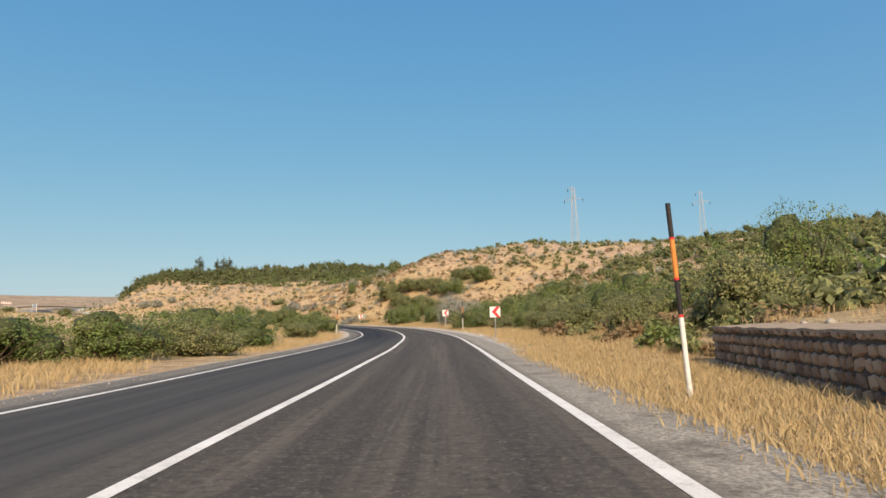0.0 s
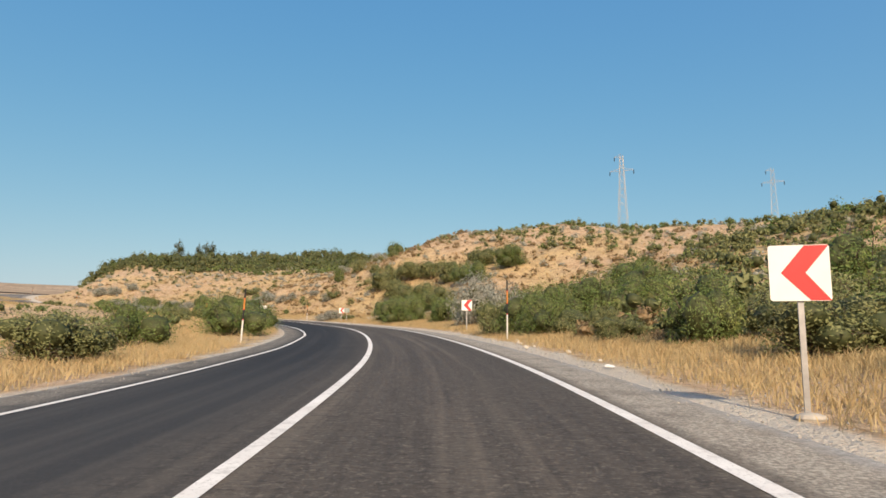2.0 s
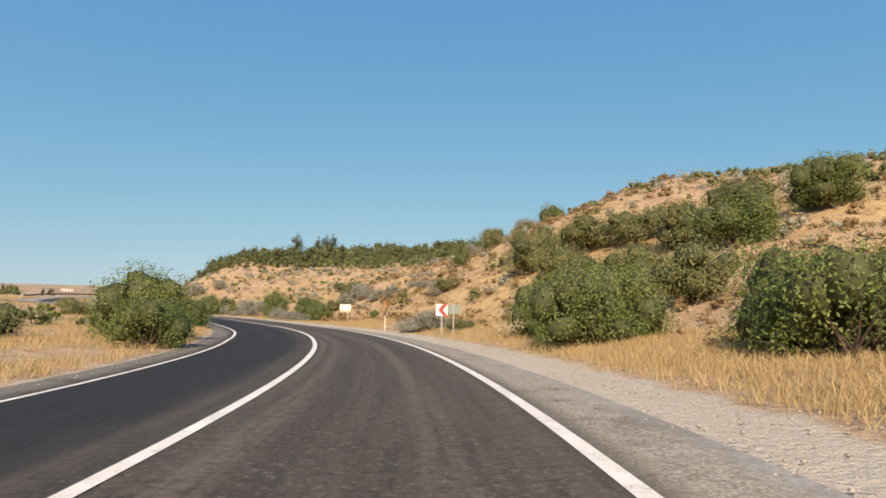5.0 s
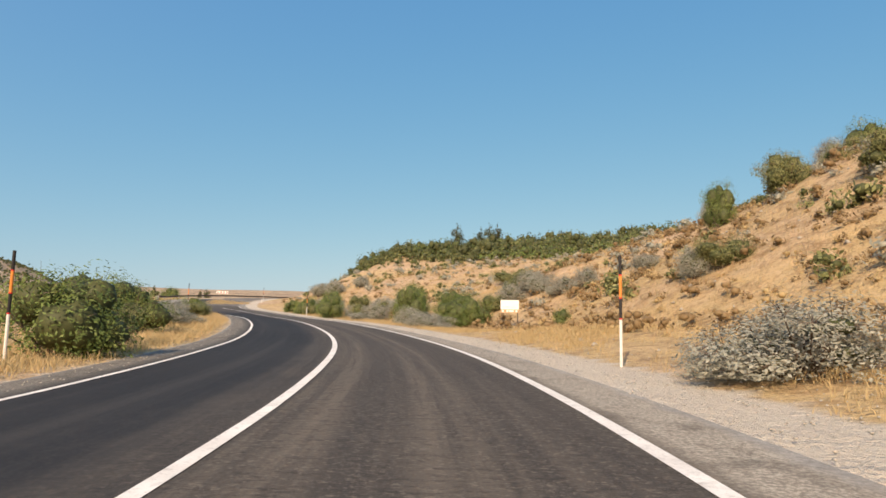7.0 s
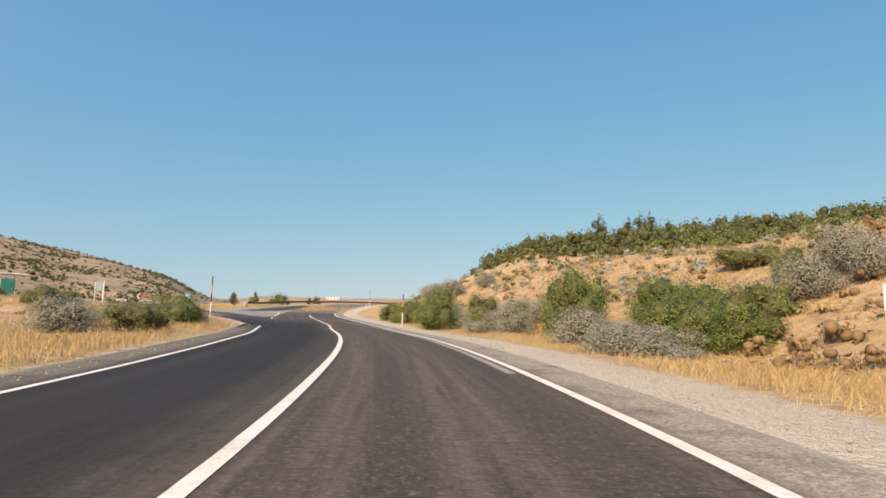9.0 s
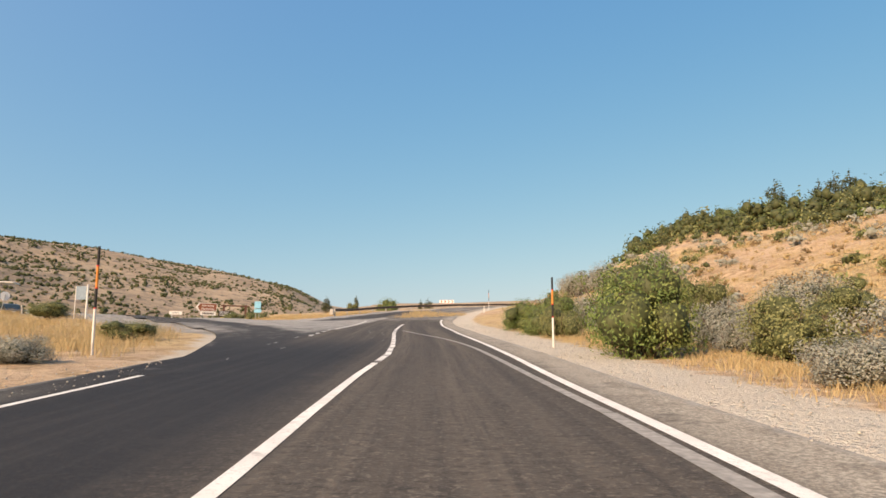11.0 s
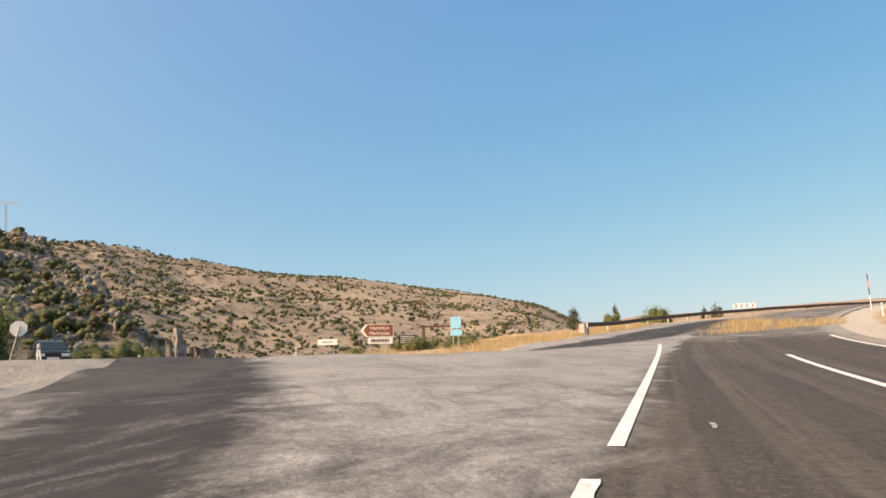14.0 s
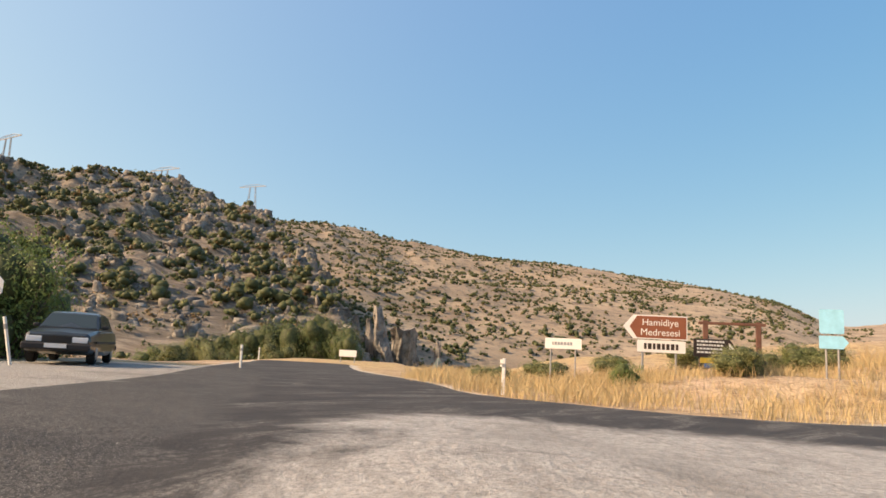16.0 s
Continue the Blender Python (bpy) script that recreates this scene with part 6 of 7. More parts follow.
def make_info_sign():
    e = thing("information_sign", (-147.6, 171.9), "dark information sign with pale writing and a yellow and blue plate", "road sign", turn=88)
    bm = bmesh.new()
    plate(bm, [(-0.75, 0.62), (-0.75, 1.32), (0.65, 1.32), (0.88, 0.97), (0.65, 0.62)], 0.0, 0.02)
    p = part("panel", bm, SIGN_DARK, e)
    for k, z in enumerate((1.22, 1.08, 0.94, 0.80)):
        bars(p, -0.62, 0.42, z, 0.07, -0.004, SIGN_WHITE, 20 + k, 0.03, 0.06, 0.14)
    bm = bmesh.new()
    plate(bm, [(0.6, 0.72), (0.6, 1.2), (0.82, 0.97)], -0.005, 0.001)
    part("arrow", bm, SIGN_WHITE, p)
    bm = bmesh.new()
    box(bm, (1.0, 0.02, 0.2), (0, 0.01, 0.48))
    part("yellow_plate", bm, YELLOW, e)
    bm = bmesh.new()
    box(bm, (0.8, 0.02, 0.16), (0.05, 0.01, 0.29))
    part("blue_plate", bm, BLUE, e)
    for x in (-0.5, 0.45):
        bm = bmesh.new()
        tube(bm, (x, 0.06, -0.5), (x, 0.06, 1.2), 0.04, 0.04, 8)
        part("post", bm, RUST, e)


make_info_sign()


def make_blue_sign():
    e = thing("town_sign", (-143.2, 174.2), "two stacked pale blue sign panels on a steel post", "road sign", turn=72)
    bm = bmesh.new()
    plate(bm, rounded(-0.36, 1.45, 0.36, 2.25, 0.06), 0.0, 0.02)
    p = part("upper_panel", bm, SIGN_BLUE, e)
    bm = bmesh.new()
    plate(bm, [(-0.38, 0.96), (-0.38, 1.38), (0.32, 1.38), (0.48, 1.17), (0.32, 0.96)], 0.0, 0.02)
    part("lower_panel", bm, SIGN_BLUE, e)
    for x in (-0.18, 0.18):
        bm = bmesh.new()
        tube(bm, (x, 0.05, -0.5), (x, 0.05, 2.1), 0.035, 0.035, 8)
        part("post", bm, STEEL, e)


make_blue_sign()


def make_stop_sign():
    e = thing("stop_sign", (-138.3, 149.2), "pale back of an octagonal stop sign on a leaning steel post", "road sign", turn=98)
    pts = [(0.42 * math.cos(radians(22.5 + 45 * i)), 2.03 + 0.42 * math.sin(radians(22.5 + 45 * i))) for i in range(8)]
    bm = bmesh.new()
    plate(bm, pts, 0.0, 0.015)
    part("panel", bm, SIGN_WHITE, e)
    bm = bmesh.new()
    tube(bm, (-0.42, -0.04, -0.5), (0.04, -0.03, 2.16), 0.03, 0.03, 10)
    part("post", bm, STEEL, e)


make_stop_sign()


def make_warning_sign():
    e = thing("warning_sign", (-154.6, 160.9), "pale back of a triangular warning sign on a steel post", "road sign", turn=90, z=11.9)
    bm = bmesh.new()
    plate(bm, [(-0.42, 0.45), (0.42, 0.45), (0.04, 1.17), (-0.04, 1.17)], 0.0, 0.015)
    part("panel", bm, SIGN_BACK, e)
    bm = bmesh.new()
    tube(bm, (0, -0.04, -0.9), (0, -0.04, 1.05), 0.03, 0.03, 10)
    part("post", bm, STEEL, e)


make_warning_sign()


def make_low_board():
    e = thing("notice_board", (-178.5, 152.3), "low white board on two short posts beside the side road", "notice board", turn=84)
    bm = bmesh.new()
    box(bm, (1.5, 0.05, 0.55), (0, 0, 0.75), bevel=0.01)
    part("panel", bm, SIGN_WHITE, e)
    for x in (-0.6, 0.6):
        bm = bmesh.new()
        tube(bm, (x, 0.05, -0.4), (x, 0.05, 0.9), 0.04, 0.04, 8)
        part("post", bm, STEEL, e)


make_low_board()


def make_marker_post():
    e = new("marker_post")
    tagged(e, "short white plastic marker post with a grey band", "marker post", "marker posts")
    bm = bmesh.new()
    box(bm, (0.085, 0.06, 1.0), (0, 0, 0.35), bevel=0.012)
    part("body", bm, WHITE, e)
    bm = bmesh.new()
    box(bm, (0.089, 0.064, 0.09), (0, 0, 0.68))
    band = part("band", bm, STEEL, e)
    bm = bmesh.new()
    box(bm, (0.045, 0.07, 0.05), (0, 0, 0.68))
    part("reflector", bm, STEEL, band)
    return e


POST = make_marker_post()
for i, (x, y, rz, lean) in enumerate(((-145.5, 154.0, 80, 3), (-137.6, 150.6, 60, 14), (-137.2, 163.2, 80, 0), (-131.5, 152.0, 80, 4), (-132.6, 199.2, 40, 0), (-148.2, 163.7, 60, 0), (-169.0, 147.6, 80, 0))):
    m = pose(x, y, float(terrain(x, y)), lean, 0, rz) @ Matrix.Diagonal((1, 1, 1.45 if lean > 10 else 1, 1))
    if i == 0:
        POST.matrix_basis = m
    else:
        copy_thing(POST, m)


def make_bend_board(x, y, turn, up=1.5):
    e = thing("chevron_board", (x, y), "long white board with red chevrons at the far bend", "road sign", turn=turn)
    bm = bmesh.new()
    plate(bm, rounded(-1.6, up + 1.4, 1.6, up + 2.1, 0.04), 0.0, 0.03)
    p = part("panel", bm, SIGN_WHITE, e)
    for k in range(4):
        cx = -1.2 + k * 0.8
        bm = bmesh.new()
        plate(bm, [(cx + a, up + b) for a, b in ((-0.25, 2.06), (0, 2.06), (0.28, 1.75), (0, 1.44), (-0.25, 1.44), (0.03, 1.75))], -0.008, 0.001)
        part("chevron", bm, SIGN_RED, p)
    for xx in (-1.1, 1.1):
        bm = bmesh.new()
        tube(bm, (xx, 0.06, -0.8), (xx, 0.06, up + 1.9), 0.05, 0.05, 8)
        part("post", bm, STEEL, e)


make_bend_board(-189.5, 235.2, 50)


def make_gateway():
    e = thing("gateway", (-162.4, 178.2), "russet wooden gateway of two posts and a beam", "gateway", turn=80)
    for x in (-1.5, 1.5):
        bm = bmesh.new()
        box(bm, (0.28, 0.28, 2.5), (x, 0, 0.85), bevel=0.02)
        part("pillar", bm, RUSSET, e)
    bm = bmesh.new()
    box(bm, (3.8, 0.3, 0.16), (0, 0, 1.95), bevel=0.02)
    part("beam", bm, RUSSET, e)


make_gateway()


def make_kiosk():
    e = thing("kiosk", (-128.6, 147.6), "small teal-green sheet-metal kiosk under a pale canopy", "kiosk", turn=72)
    bm = bmesh.new()
    box(bm, (1.2, 1.1, 1.9), (0, 0, 0.9), bevel=0.02)
    part("body", bm, TEAL, e)
    for i in range(6):
        bm = bmesh.new()
        box(bm, (0.05, 0.03, 1.5), (-0.5 + i * 0.2, -0.56, 0.85))
        part("rib", bm, TEAL, e)
    bm = bmesh.new()
    box(bm, (2.6, 1.8, 0.10), (0.5, 0, 2.35), bevel=0.03)
    part("canopy", bm, WHITE, e, "pale flat canopy")
    for x in (-0.5, 0.5):
        bm = bmesh.new()
        tube(bm, (x, 0.4, 1.8), (x, 0.4, 2.32), 0.03, 0.03, 8)
        part("prop", bm, STEEL, e)


make_kiosk()


def make_framed_sign():
    e = thing("road_sign", (-115.1, 151.9), "blue-grey sign back between two pale posts", "road sign", turn=40)
    bm = bmesh.new()
    plate(bm, rounded(-0.40, 1.2, 0.36, 2.05, 0.04), 0, 0.02)
    part("panel", bm, plain("sign_slate", (0.22, 0.30, 0.38), 0.5, 0.2), e)
    for x, r, h in ((-0.42, 0.03, 2.05), (0.46, 0.06, 2.15)):
        bm = bmesh.new()
        tube(bm, (x, 0.0, -0.5), (x, 0.0, h), r, r, 10)
        part("post", bm, WHITE, e)


make_framed_sign()


# ---- parked car ----
CAR_PAINT, cnt, cb = material("car_paint", 0.3, 0.1)
cc = mixc(cnt, noise_tex(cnt, coords(cnt), 3.0, 4), (0.016, 0.022, 0.026), (0.032, 0.040, 0.044))
cnt.links.new(cc, cb.inputs["Base Color"])
cb.inputs["Coat Weight"].default_value = 0.5
CAR_GLASS, gnt, gb = material("car_glass", 0.12)
gb.inputs["Base Color"].default_value = (0.03, 0.045, 0.05, 1)
gb.inputs["Specular IOR Level"].default_value = 0.35
RUBBER = plain("rubber", (0.02, 0.02, 0.02), 0.85)
PLASTIC = plain("black_plastic", (0.03, 0.03, 0.032), 0.6)
LAMP_GLASS, lnt, lb = material("lamp_glass", 0.12)
lb.inputs["Base Color"].default_value = (0.75, 0.77, 0.78, 1)
lb.inputs["Specular IOR Level"].default_value = 0.7


def loft(bm, sections):
    """Skins rows of points, each a closed ring with as many points."""
    rings = [[bm.verts.new(p) for p in ring] for ring in sections]
    n = len(rings[0])
    for a, b in zip(rings, rings[1:]):
        for i in range(n):
            bm.faces.new((a[i], a[(i + 1) % n], b[(i + 1) % n], b[i]))
    bm.faces.new(rings[0][::-1])
    bm.faces.new(rings[-1])
    bmesh.ops.recalc_face_normals(bm, faces=bm.faces)


def car_ring(x, w, z0, z1, crown=0.03, tuck=0.06):
    """A cross-section of the body at x, w half wide."""
    return [(x, -w + tuck, z0), (x, -w, z0 + 0.12), (x, -w, (z0 + z1) / 2 + 0.05), (x, -w + 0.03, z1 - 0.06), (x, -w + 0.10, z1), (x, 0, z1 + crown),
            (x, w - 0.10, z1), (x, w - 0.03, z1 - 0.06), (x, w, (z0 + z1) / 2 + 0.05), (x, w, z0 + 0.12), (x, w - tuck, z0)]


def make_car(x, y, turn):
    e = thing("parked_car", (x, y), "dark grey-green older saloon car parked on pale gravel", "car", turn=turn)
    e.matrix_world = e.matrix_world @ Matrix.Diagonal((1.12, 1.14, 1.12, 1))
    # body, nose towards +x
    bm = bmesh.new()
    loft(bm, [car_ring(-2.08, 0.70, 0.42, 0.84, 0.01), car_ring(-2.02, 0.76, 0.30, 0.90), car_ring(-1.4, 0.81, 0.24, 0.94), car_ring(-0.9, 0.82, 0.22, 0.93), car_ring(0.0, 0.82, 0.22, 0.92),
              car_ring(0.85, 0.82, 0.22, 0.91), car_ring(1.5, 0.80, 0.24, 0.86), car_ring(2.0, 0.76, 0.30, 0.79), car_ring(2.10, 0.72, 0.36, 0.72, 0.01)])
    bmesh.ops.bevel(bm, geom=[ed for ed in bm.edges if ed.calc_face_angle(0) > 0.7], offset=0.015, segments=2, affect="EDGES")
    body = part("body", bm, CAR_PAINT, e, smooth=False)
    # cabin
    bm = bmesh.new()

    def cabin(x, w, z0, z1, inn):
        return [(x, -w, z0), (x, -w + inn, z1), (x, 0, z1 + 0.02), (x, w - inn, z1), (x, w, z0)]
    loft(bm, [cabin(-1.35, 0.74, 0.90, 0.95, 0.02), cabin(-0.98, 0.74, 0.90, 1.34, 0.15), cabin(-0.7, 0.74, 0.90, 1.385, 0.16), cabin(0.1, 0.74, 0.90, 1.39, 0.16), cabin(0.34, 0.74, 0.90, 1.34, 0.15), cabin(0.92, 0.74, 0.88, 0.93, 0.02)])
    bmesh.ops.bevel(bm, geom=[ed for ed in bm.edges if ed.calc_face_angle(0) > 0.5], offset=0.02, segments=2, affect="EDGES")
    part("cabin", bm, CAR_PAINT, e)

    def pane(name, pts, off):
        bm = bmesh.new()
        c = sum((Vector(p) for p in pts), Vector()) / len(pts)
        a = [bm.verts.new(Vector(p) + Vector(off)) for p in pts]
        b = [bm.verts.new(Vector(p) - Vector(off) * 0.5) for p in pts]
        bm.faces.new(a)
        bm.faces.new(b[::-1])
        for i in range(len(pts)):
            bm.faces.new((a[i], b[i], b[(i + 1) % len(pts)], a[(i + 1) % len(pts)]))
        bmesh.ops.recalc_face_normals(bm, faces=bm.faces)
        return part(name, bm, CAR_GLASS, e)
    pane("windscreen", [(0.87, -0.66, 0.955), (0.87, 0.66, 0.955), (0.40, 0.55, 1.31), (0.40, -0.55, 1.31)], (0.014, 0, 0.012))
    pane("rear_window", [(-1.30, -0.62, 0.985), (-1.30, 0.62, 0.985), (-1.02, 0.54, 1.29), (-1.02, -0.54, 1.29)], (-0.014, 0, 0.012))
    for sy in (-1, 1):
        pane("side_window", [(0.62, sy * 0.728, 0.955), (0.30, sy * 0.62, 1.30), (-0.28, sy * 0.605, 1.33), (-0.28, sy * 0.728, 0.955)], (0, sy * 0.016, 0.006))
        pane("side_window", [(-0.36, sy * 0.728, 0.955), (-0.36, sy * 0.605, 1.33), (-0.92, sy * 0.62, 1.30), (-1.16, sy * 0.728, 0.965)], (0, sy * 0.016, 0.006))
        bm = bmesh.new()
        box(bm, (0.10, 0.16, 0.10), (0.62, sy * 0.84, 0.99), bevel=0.03)
        part("mirror", bm, PLASTIC, e)
        bm = bmesh.new()
        box(bm, (0.05, 0.36, 0.15), (2.085, sy * 0.52, 0.62), bevel=0.02)
        part("headlight", bm, LAMP_GLASS, e, "clear rectangular headlight")
        bm = bmesh.new()
        box(bm, (0.05, 0.30, 0.16), (-2.06, sy * 0.55, 0.70), bevel=0.02)
        part("tail_light", bm, RED, e)
        bm = bmesh.new()
        box(bm, (3.2, 0.02, 0.06), (0, sy * 0.825, 0.58), bevel=0.008)
        part("side_strip", bm, PLASTIC, e)
    bm = bmesh.new()
    for k in range(4):
        box(bm, (0.03, 0.66, 0.022), (2.10, 0, 0.565 + k * 0.04))
    box(bm, (0.02, 0.68, 0.16), (2.085, 0, 0.625))
    part("grille", bm, PLASTIC, e)
    for xx, nm in ((2.13, "front_bumper"), (-2.12, "rear_bumper")):
        bm = bmesh.new()
        box(bm, (0.16, 1.56, 0.17), (xx, 0, 0.44), bevel=0.04)
        bump_ob = part(nm, bm, PLASTIC, e)
        if nm == "front_bumper":
            bm = bmesh.new()
            box(bm, (0.012, 0.50, 0.11), (2.215, 0, 0.46))
            plate_ob = part("number_plate", bm, SIGN_WHITE, bump_ob, "white number plate")
    for wx in (1.28, -1.15):
        for sy in (-1, 1):
            bm = bmesh.new()
            tube(bm, (wx, sy * 0.60, 0.29), (wx, sy * 0.80, 0.29), 0.29, 0.29, 24)
            bmesh.ops.bevel(bm, geom=[ed for ed in bm.edges if ed.calc_face_angle(0) > 1.0], offset=0.03, segments=2, affect="EDGES")
            wheel = part("tyre", bm, RUBBER, e)
            bm = bmesh.new()
            tube(bm, (wx, sy * 0.79, 0.29), (wx, sy * 0.815, 0.29), 0.18, 0.15, 16)
            part("rim", bm, STEEL, wheel)
    return e


make_car(-141.7, 149.85, 19)


# ---- conifers and other trees ----
def make_conifer(name, h, w, seed, label, layers=9, per=260):
    rs = np.random.RandomState(seed)
    e = new(name)
    tagged(e, label, "tree", "conifers")
    bm = bmesh.new()
    tube(bm, (0, 0, -0.3), (0, 0, h * 0.9), 0.05 * h / 3, 0.01, 7)
    lobes = []
    for k in range(layers):
        t = k / (layers - 1)
        r = w / 2 * (1 - t) ** 0.5 * min(1, 0.55 + 1.6 * t) + 0.08
        z = h * (0.10 + 0.86 * t)
        for j in range(4 if t < 0.8 else 1):
            a = rs.uniform(0, 6.283)
            lobes.append((math.cos(a) * r * 0.5, math.sin(a) * r * 0.5, z, r * 0.62, r * 0.62, h / layers * 0.85))
            tube(bm, (0, 0, z), (math.cos(a) * r * 0.8, math.sin(a) * r * 0.8, z - 0.05), 0.02, 0.008, 4)
    part("trunk", bm, BARK, e)
    v, f = leaf_cloud(rs, lobes, per * layers, 0.045 * h / 3 + 0.02)
    pydata("crown", v, f, LEAF_DARK, e)
    return e


CONIFERS = [make_conifer("conifer", 6.0, 2.6, 71, "dark green upright conifer on the hilltop"), make_conifer("conifer", 6.0, 1.9, 72, "slim dark green conifer behind the guard rail"), make_conifer("conifer", 6.0, 3.2, 73, "broad dark green conifer on the hilltop")]
fresh = [True] * 3
for k, x, y, h, w in ((0, -130.1, 266.0, 11.0, 6.0), (2, -127.0, 267.0, 6.0, 4.0), (1, -122.6, 266.5, 9.4, 3.8), (0, -119.8, 266.0, 10.2, 4.4), (1, -117.4, 266.5, 9.6, 4.0), (2, -114.6, 266.0, 6.0, 4.0), (2, -132.0, 258.0, 4.2, 3.4), (2, -104.0, 262.0, 4.6, 4.2), (0, -95.0, 258.0, 4.4, 3.6), (2, -84.0, 255.0, 4.6, 4.4),
                      (0, -192.3, 232.2, 4.6, 3.0), (0, -165.9, 194.1, 2.8, 1.9), (1, -180.0, 207.2, 3.2, 1.2), (1, -195.9, 232.5, 4.2, 1.6)):
    src = CONIFERS[k]
    base = (2.6, 1.9, 3.2)[k]
    m = pose(x, y, float(terrain(x, y)) - 0.1, 0, 0, (x * 37) % 360) @ Matrix.Diagonal((w / base, w / base, h / 6.0, 1))
    if fresh[k]:
        src.matrix_basis = m
        fresh[k] = False
    else:
        copy_thing(src, pose(0, 0, 0)).matrix_basis = m
for row in (("green", -205.0, 229.3, 6.4, 5.0), ("olive", -172.5, 202.5, 2.2, 1.6), ("olive", -198.0, 245.0, 5.0, 2.4), ("green", -141.5, 246.0, 4.6, 3.4), ("green", -138.0, 240.5, 4.0, 2.8), ("green", -135.0, 252.0, 5.6, 3.8), ("olive", -146.0, 238.0, 4.2, 2.6),
            ("green", -129.0, 248.0, 5.0, 3.4), ("green", -122.0, 251.0, 5.6, 3.6), ("green", -115.0, 250.0, 5.0, 3.4), ("olive", -108.0, 250.0, 4.6, 3.0), ("green", -101.0, 248.0, 5.2, 3.4), ("green", -92.0, 246.0, 5.4, 3.2), ("green", -84.0, 244.0, 5.0, 3.2),
            ("green", -74.0, 243.0, 5.4, 3.6), ("green", -63.0, 240.0, 5.0, 3.2)):
    plant(*row)


# ---- rocks of the gorge ----
ROCK, rnt, rb = material("limestone", 0.95)
rv = coords(rnt, space="World")
rc = mixc(rnt, grey(rnt, noise_tex(rnt, rv, 0.35, 7, 0.7), 0.35, 0.65), (0.10, 0.094, 0.086), (0.40, 0.36, 0.31))
rc = mixc(rnt, grey(rnt, noise_tex(rnt, rv, 1.6, 5, 0.7), 0.55, 0.7), rc, (0.065, 0.062, 0.059))
rnt.links.new(rc, rb.inputs["Base Color"])
bump(rnt, rb, noise_tex(rnt, rv, 0.9, 6, 0.7), 0.8, 0.6)


def rock_field(name, rs, xy, sizes, label):
    ball = np.array([(x, y, z) for z in (-1, 0.1, 1) for x, y in ((-1, -1), (1, -1), (1, 1), (-1, 1))], float) * np.array([1, 1, 1])
    ball[8:] *= (0.62, 0.62, 1)
    tri = np.array([t for k in (0, 4) for i in range(4) for t in ((k + i, k + (i + 1) % 4, k + 4 + i), (k + (i + 1) % 4, k + 4 + (i + 1) % 4, k + 4 + i))] + [(8, 9, 10), (8, 10, 11)])
    z = survey(xy[:, 0], xy[:, 1])[0]
    V, F = [], []
    for k, ((x, y), h, s) in enumerate(zip(xy, z, sizes)):
        n = ball + rs.uniform(-0.42, 0.42, ball.shape)
        sc = np.array([rs.uniform(0.3, 0.6), rs.uniform(0.8, 2.2), rs.uniform(0.5, 1.7)]) * s * 0.8
        a = 0.75 + rs.normal(0, 0.35)
        q = n * sc
        q = np.stack([q[:, 0] * math.cos(a) - q[:, 1] * math.sin(a), q[:, 0] * math.sin(a) + q[:, 1] * math.cos(a), q[:, 2]], -1)
        q[:, 0] += q[:, 2] * rs.uniform(0.0, 0.7)
        V.append(q + (x, y, h - 0.1 * s))
        F.append(tri + k * len(ball))
    ob = pydata(name, np.vstack(V), np.vstack(F), ROCK)
    return tagged(ob, label, "rocks", kind="stuff")


rs = np.random.RandomState(77)


def polar(az, r):
    az = np.radians(az)
    return np.stack([JX - np.sin(az) * r, JY + np.cos(az) * r], -1)


# outcrops in ribs that run down the slope
pts, size = [], []
for k in range(640):
    r0 = 95 + 245 * rs.uniform(0, 1) ** 0.9
    edge0 = 97.0 + (r0 - 105) * 0.07
    az0 = edge0 + (rs.normal(0.5, 1.4) if k % 2 else 2 + 27 * rs.uniform(0, 1))
    m = rs.randint(8, 24)
    p0 = polar(np.array([az0]), np.array([r0]))[0]
    a = radians(az0) + 0.25 + rs.normal(0, 0.25)
    t = rs.uniform(-1, 1, m) * rs.uniform(3, 11)
    side = 0.7 + 0.9 * rs.uniform(0, 1) ** 2
    pts.append(np.stack([p0[0] - np.sin(a) * t + rs.normal(0, side, m), p0[1] + np.cos(a) * t + rs.normal(0, side, m)], -1))
    size.append((0.25 + 1.15 * rs.uniform(0, 1, m) ** 2.4) * (0.5 + r0 / 480))
rock_field("gorge_rocks", rs, np.vstack(pts), np.concatenate(size), "grey limestone outcrops scattered over the far slope")


def make_spire(az, r, w, top, seed, lean=(0.0, 0.0), blunt=0.72, depth=1.0):
    """A column of rock that reaches the height top and leans by lean metres."""
    p = polar(np.array([az]), np.array([float(r)]))[0]
    rs = np.random.RandomState(seed)
    z0 = min(float(terrain(*p)), 11.0) - 3
    e = thing("rock_spire", tuple(p), "pale weathered limestone spire beside the gorge", "rock", z=z0)
    bm = bmesh.new()
    rings = []
    for j in range(14):
        t = j / 13
        up = max(0.0, (t * (top - z0) - (11 - z0)) / (top - 11))
        ring = []
        for i in range(13):
            a = 2 * math.pi * i / 13
            k = (1 - blunt * t ** 2.2) * rs.uniform(0.7, 1.2)
            ring.append((math.cos(a) * w * depth * k + lean[0] * up, math.sin(a) * w * k + lean[1] * up, t * (top - z0) * rs.uniform(0.97, 1.03)))
        rings.append(ring)
    loft(bm, rings)
    part("rock_face", bm, ROCK, e)


make_spire(96.5, 110, 1.5, 20.6, 4, (0.5, -1.6), 0.6, 2.6)
make_spire(97.6, 114, 1.3, 18.6, 9, (0.0, -0.9))
make_spire(98.8, 117, 1.6, 19.2, 5, (0.0, -0.6))
make_spire(94.9, 117, 2.6, 17.4, 7, (3.0, 0.0), 0.2, 1.2)
make_spire(92.2, 110, 1.3, 15.2, 11)


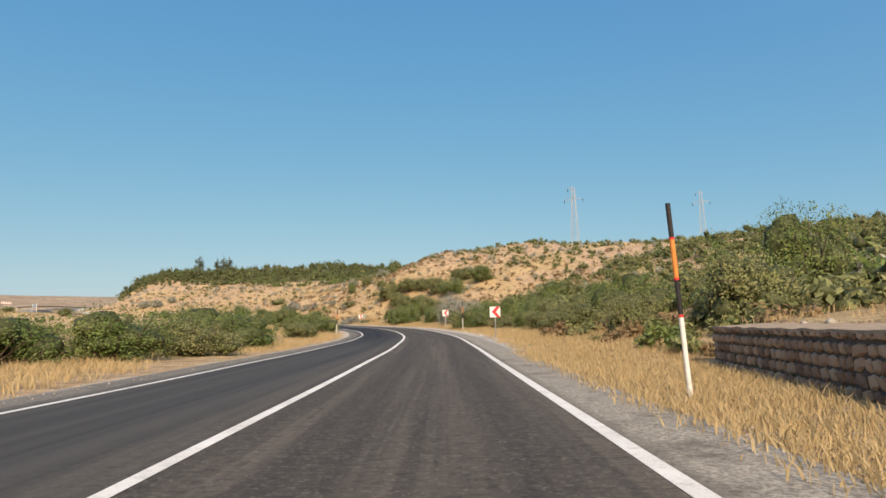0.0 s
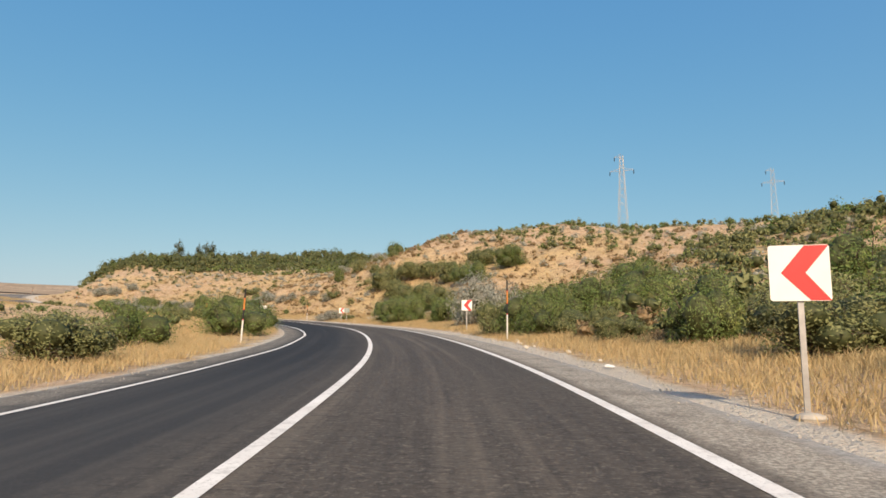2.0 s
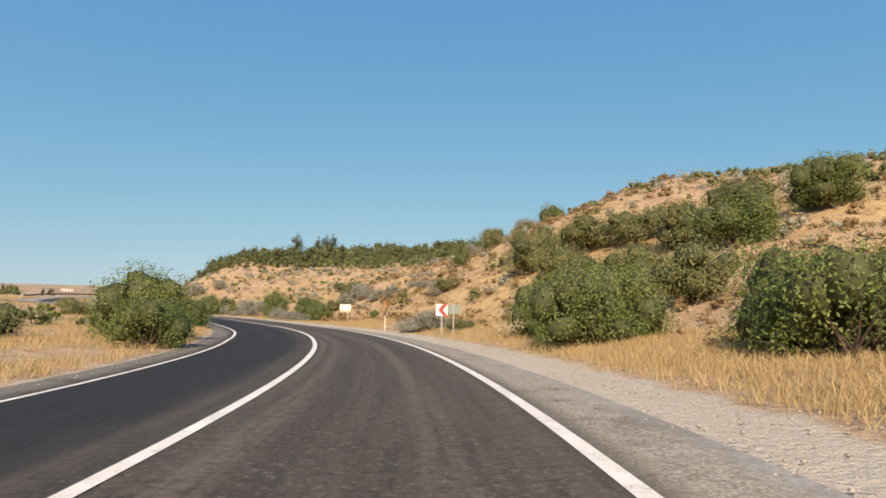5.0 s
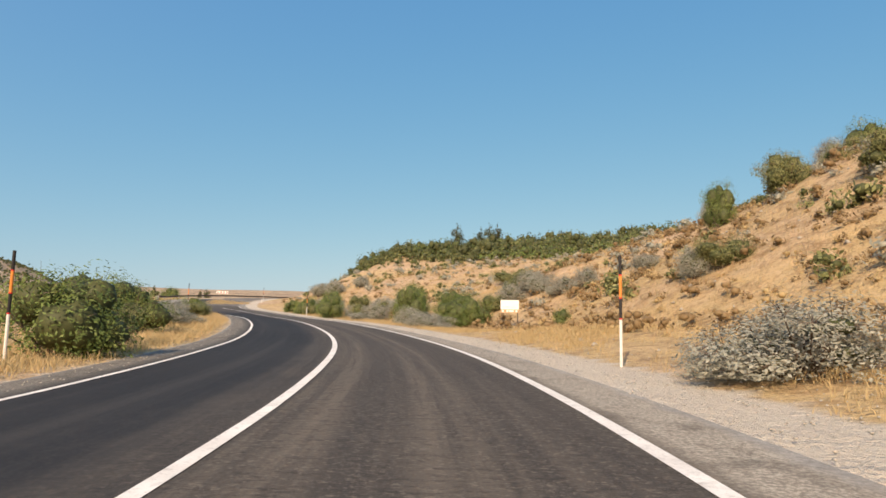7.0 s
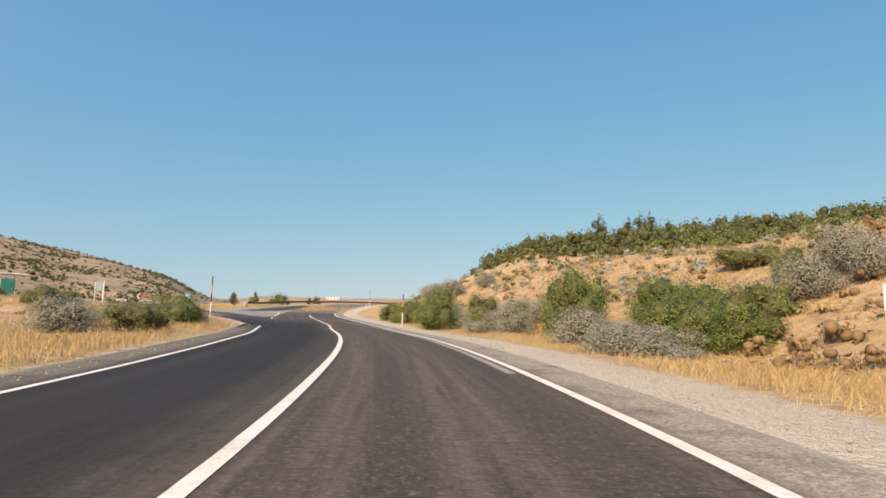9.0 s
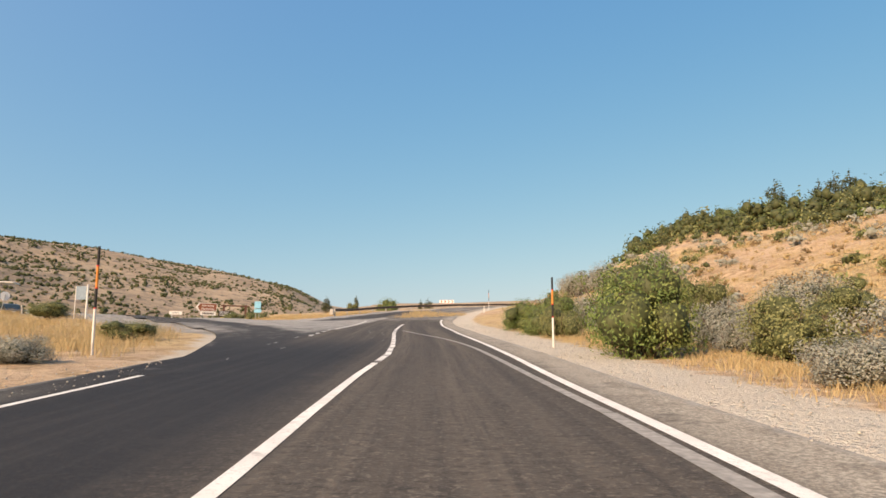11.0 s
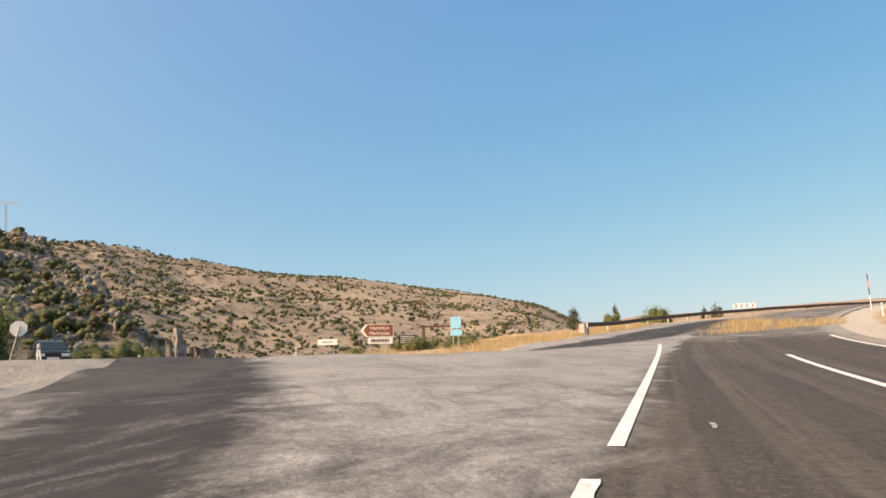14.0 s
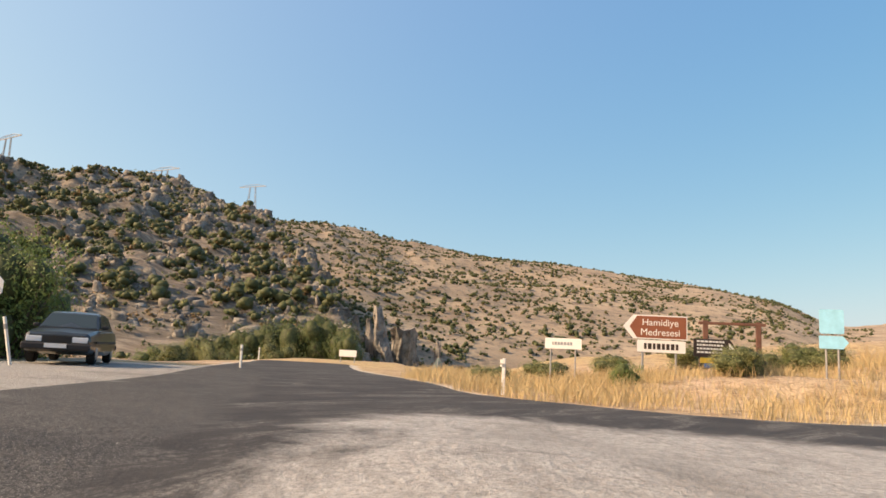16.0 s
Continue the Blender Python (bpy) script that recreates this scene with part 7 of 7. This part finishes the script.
# ---- small loose things ----
def stones(name, rs, xy, sizes, mat, label):
    base = np.array([(1, 0, 0), (-0.8, 0.3, 0), (0.1, 0.9, 0), (0, -0.9, 0.1), (0.1, 0.1, 0.7), (0, 0, -0.5)], float)
    tri = np.array([(0, 2, 4), (2, 1, 4), (1, 3, 4), (3, 0, 4), (2, 0, 5), (1, 2, 5), (3, 1, 5), (0, 3, 5)])
    z = survey(xy[:, 0], xy[:, 1])[0]
    k = len(xy)
    a = rs.uniform(0, 6.283, k)
    b = base[None] * (1 + rs.uniform(-0.3, 0.3, (k, 6, 1))) * sizes[:, None, None]
    c, s = np.cos(a)[:, None], np.sin(a)[:, None]
    v = np.stack([b[..., 0] * c - b[..., 1] * s, b[..., 0] * s + b[..., 1] * c, b[..., 2]], -1) + np.c_[xy, z][:, None, :]
    ob = pydata(name, v.reshape(-1, 3), (tri[None] + (np.arange(k) * 6)[:, None, None]).reshape(-1, 3), mat)
    return tagged(ob, label, "stones", kind="stuff")


xy = scatter(rs, 5200, (-6, 225), (4.5, 7.6))
stones("verge_stones", rs, xy, rs.uniform(0.008, 0.035, len(xy)), CONCRETE, "loose pale gravel along the road's edge")
xy = clear(scatter(rs, 900, (-6, 225), (7.5, 40)), 7)
stones("slope_stones", rs, xy, rs.uniform(0.03, 0.16, len(xy)), CONCRETE, "scattered pale stones on the slope")
xy = scatter(rs, 2600, (-6, 180), (-5.6, -3.9))
stones("verge_stones", rs, xy, rs.uniform(0.008, 0.03, len(xy)), CONCRETE, "loose pale gravel along the road's edge")


def make_litter(x, y, seed, size, mat=SIGN_WHITE, label="crumpled white plastic litter on the verge"):
    rs = np.random.RandomState(seed)
    e = thing("litter", (x, y), label, "litter", "litter")
    bm = bmesh.new()
    bmesh.ops.create_icosphere(bm, subdivisions=2, radius=size)
    for v in bm.verts:
        v.co = Vector((v.co.x * rs.uniform(0.8, 1.5), v.co.y * rs.uniform(0.7, 1.2), max(0, v.co.z) * rs.uniform(0.2, 0.8) + 0.02))
    part("bag", bm, mat, e)


def make_stone(x, y, seed, size):
    rs = np.random.RandomState(seed)
    e = thing("roadside_stone", (x, y), "pale angular stone lying on the gravel verge", "stone", "roadside stones")
    bm = bmesh.new()
    bmesh.ops.create_icosphere(bm, subdivisions=1, radius=size)
    for v in bm.verts:
        v.co = Vector((v.co.x * rs.uniform(0.8, 1.3), v.co.y * rs.uniform(0.7, 1.1), max(-0.2 * size, v.co.z) * rs.uniform(0.5, 0.9)))
    part("stone_body", bm, ROCK_PALE, e)


ROCK_PALE = plain("pale_limestone", (0.62, 0.56, 0.47), 0.9, 0, 0.3, 8)
for k, (x, y) in enumerate(((-4.33, 60.10), (-4.29, 57.56), (-4.97, 62.34), (-4.77, 59.62), (-4.88, 60.50), (-6.06, 63.20), (-4.31, 61.90), (-4.59, 56.78), (-2.74, 50.22), (-3.29, 54.11), (-39.06, 127.31), (-22.6, 109.0), (-24.6, 111.5))):
    make_stone(x, y, 40 + k, 0.06 + 0.05 * ((k * 7) % 5) / 4)
make_litter(-2.76, 47.84, 8, 0.1)
make_litter(0.34, 29.7, 5, 0.08, TEAL, "scrap of teal plastic litter in dry grass")
make_litter(0.1, 32.4, 1, 0.09)
make_litter(-6.6, 70.9, 2, 0.11)
make_litter(-6.2, 71.6, 3, 0.07)
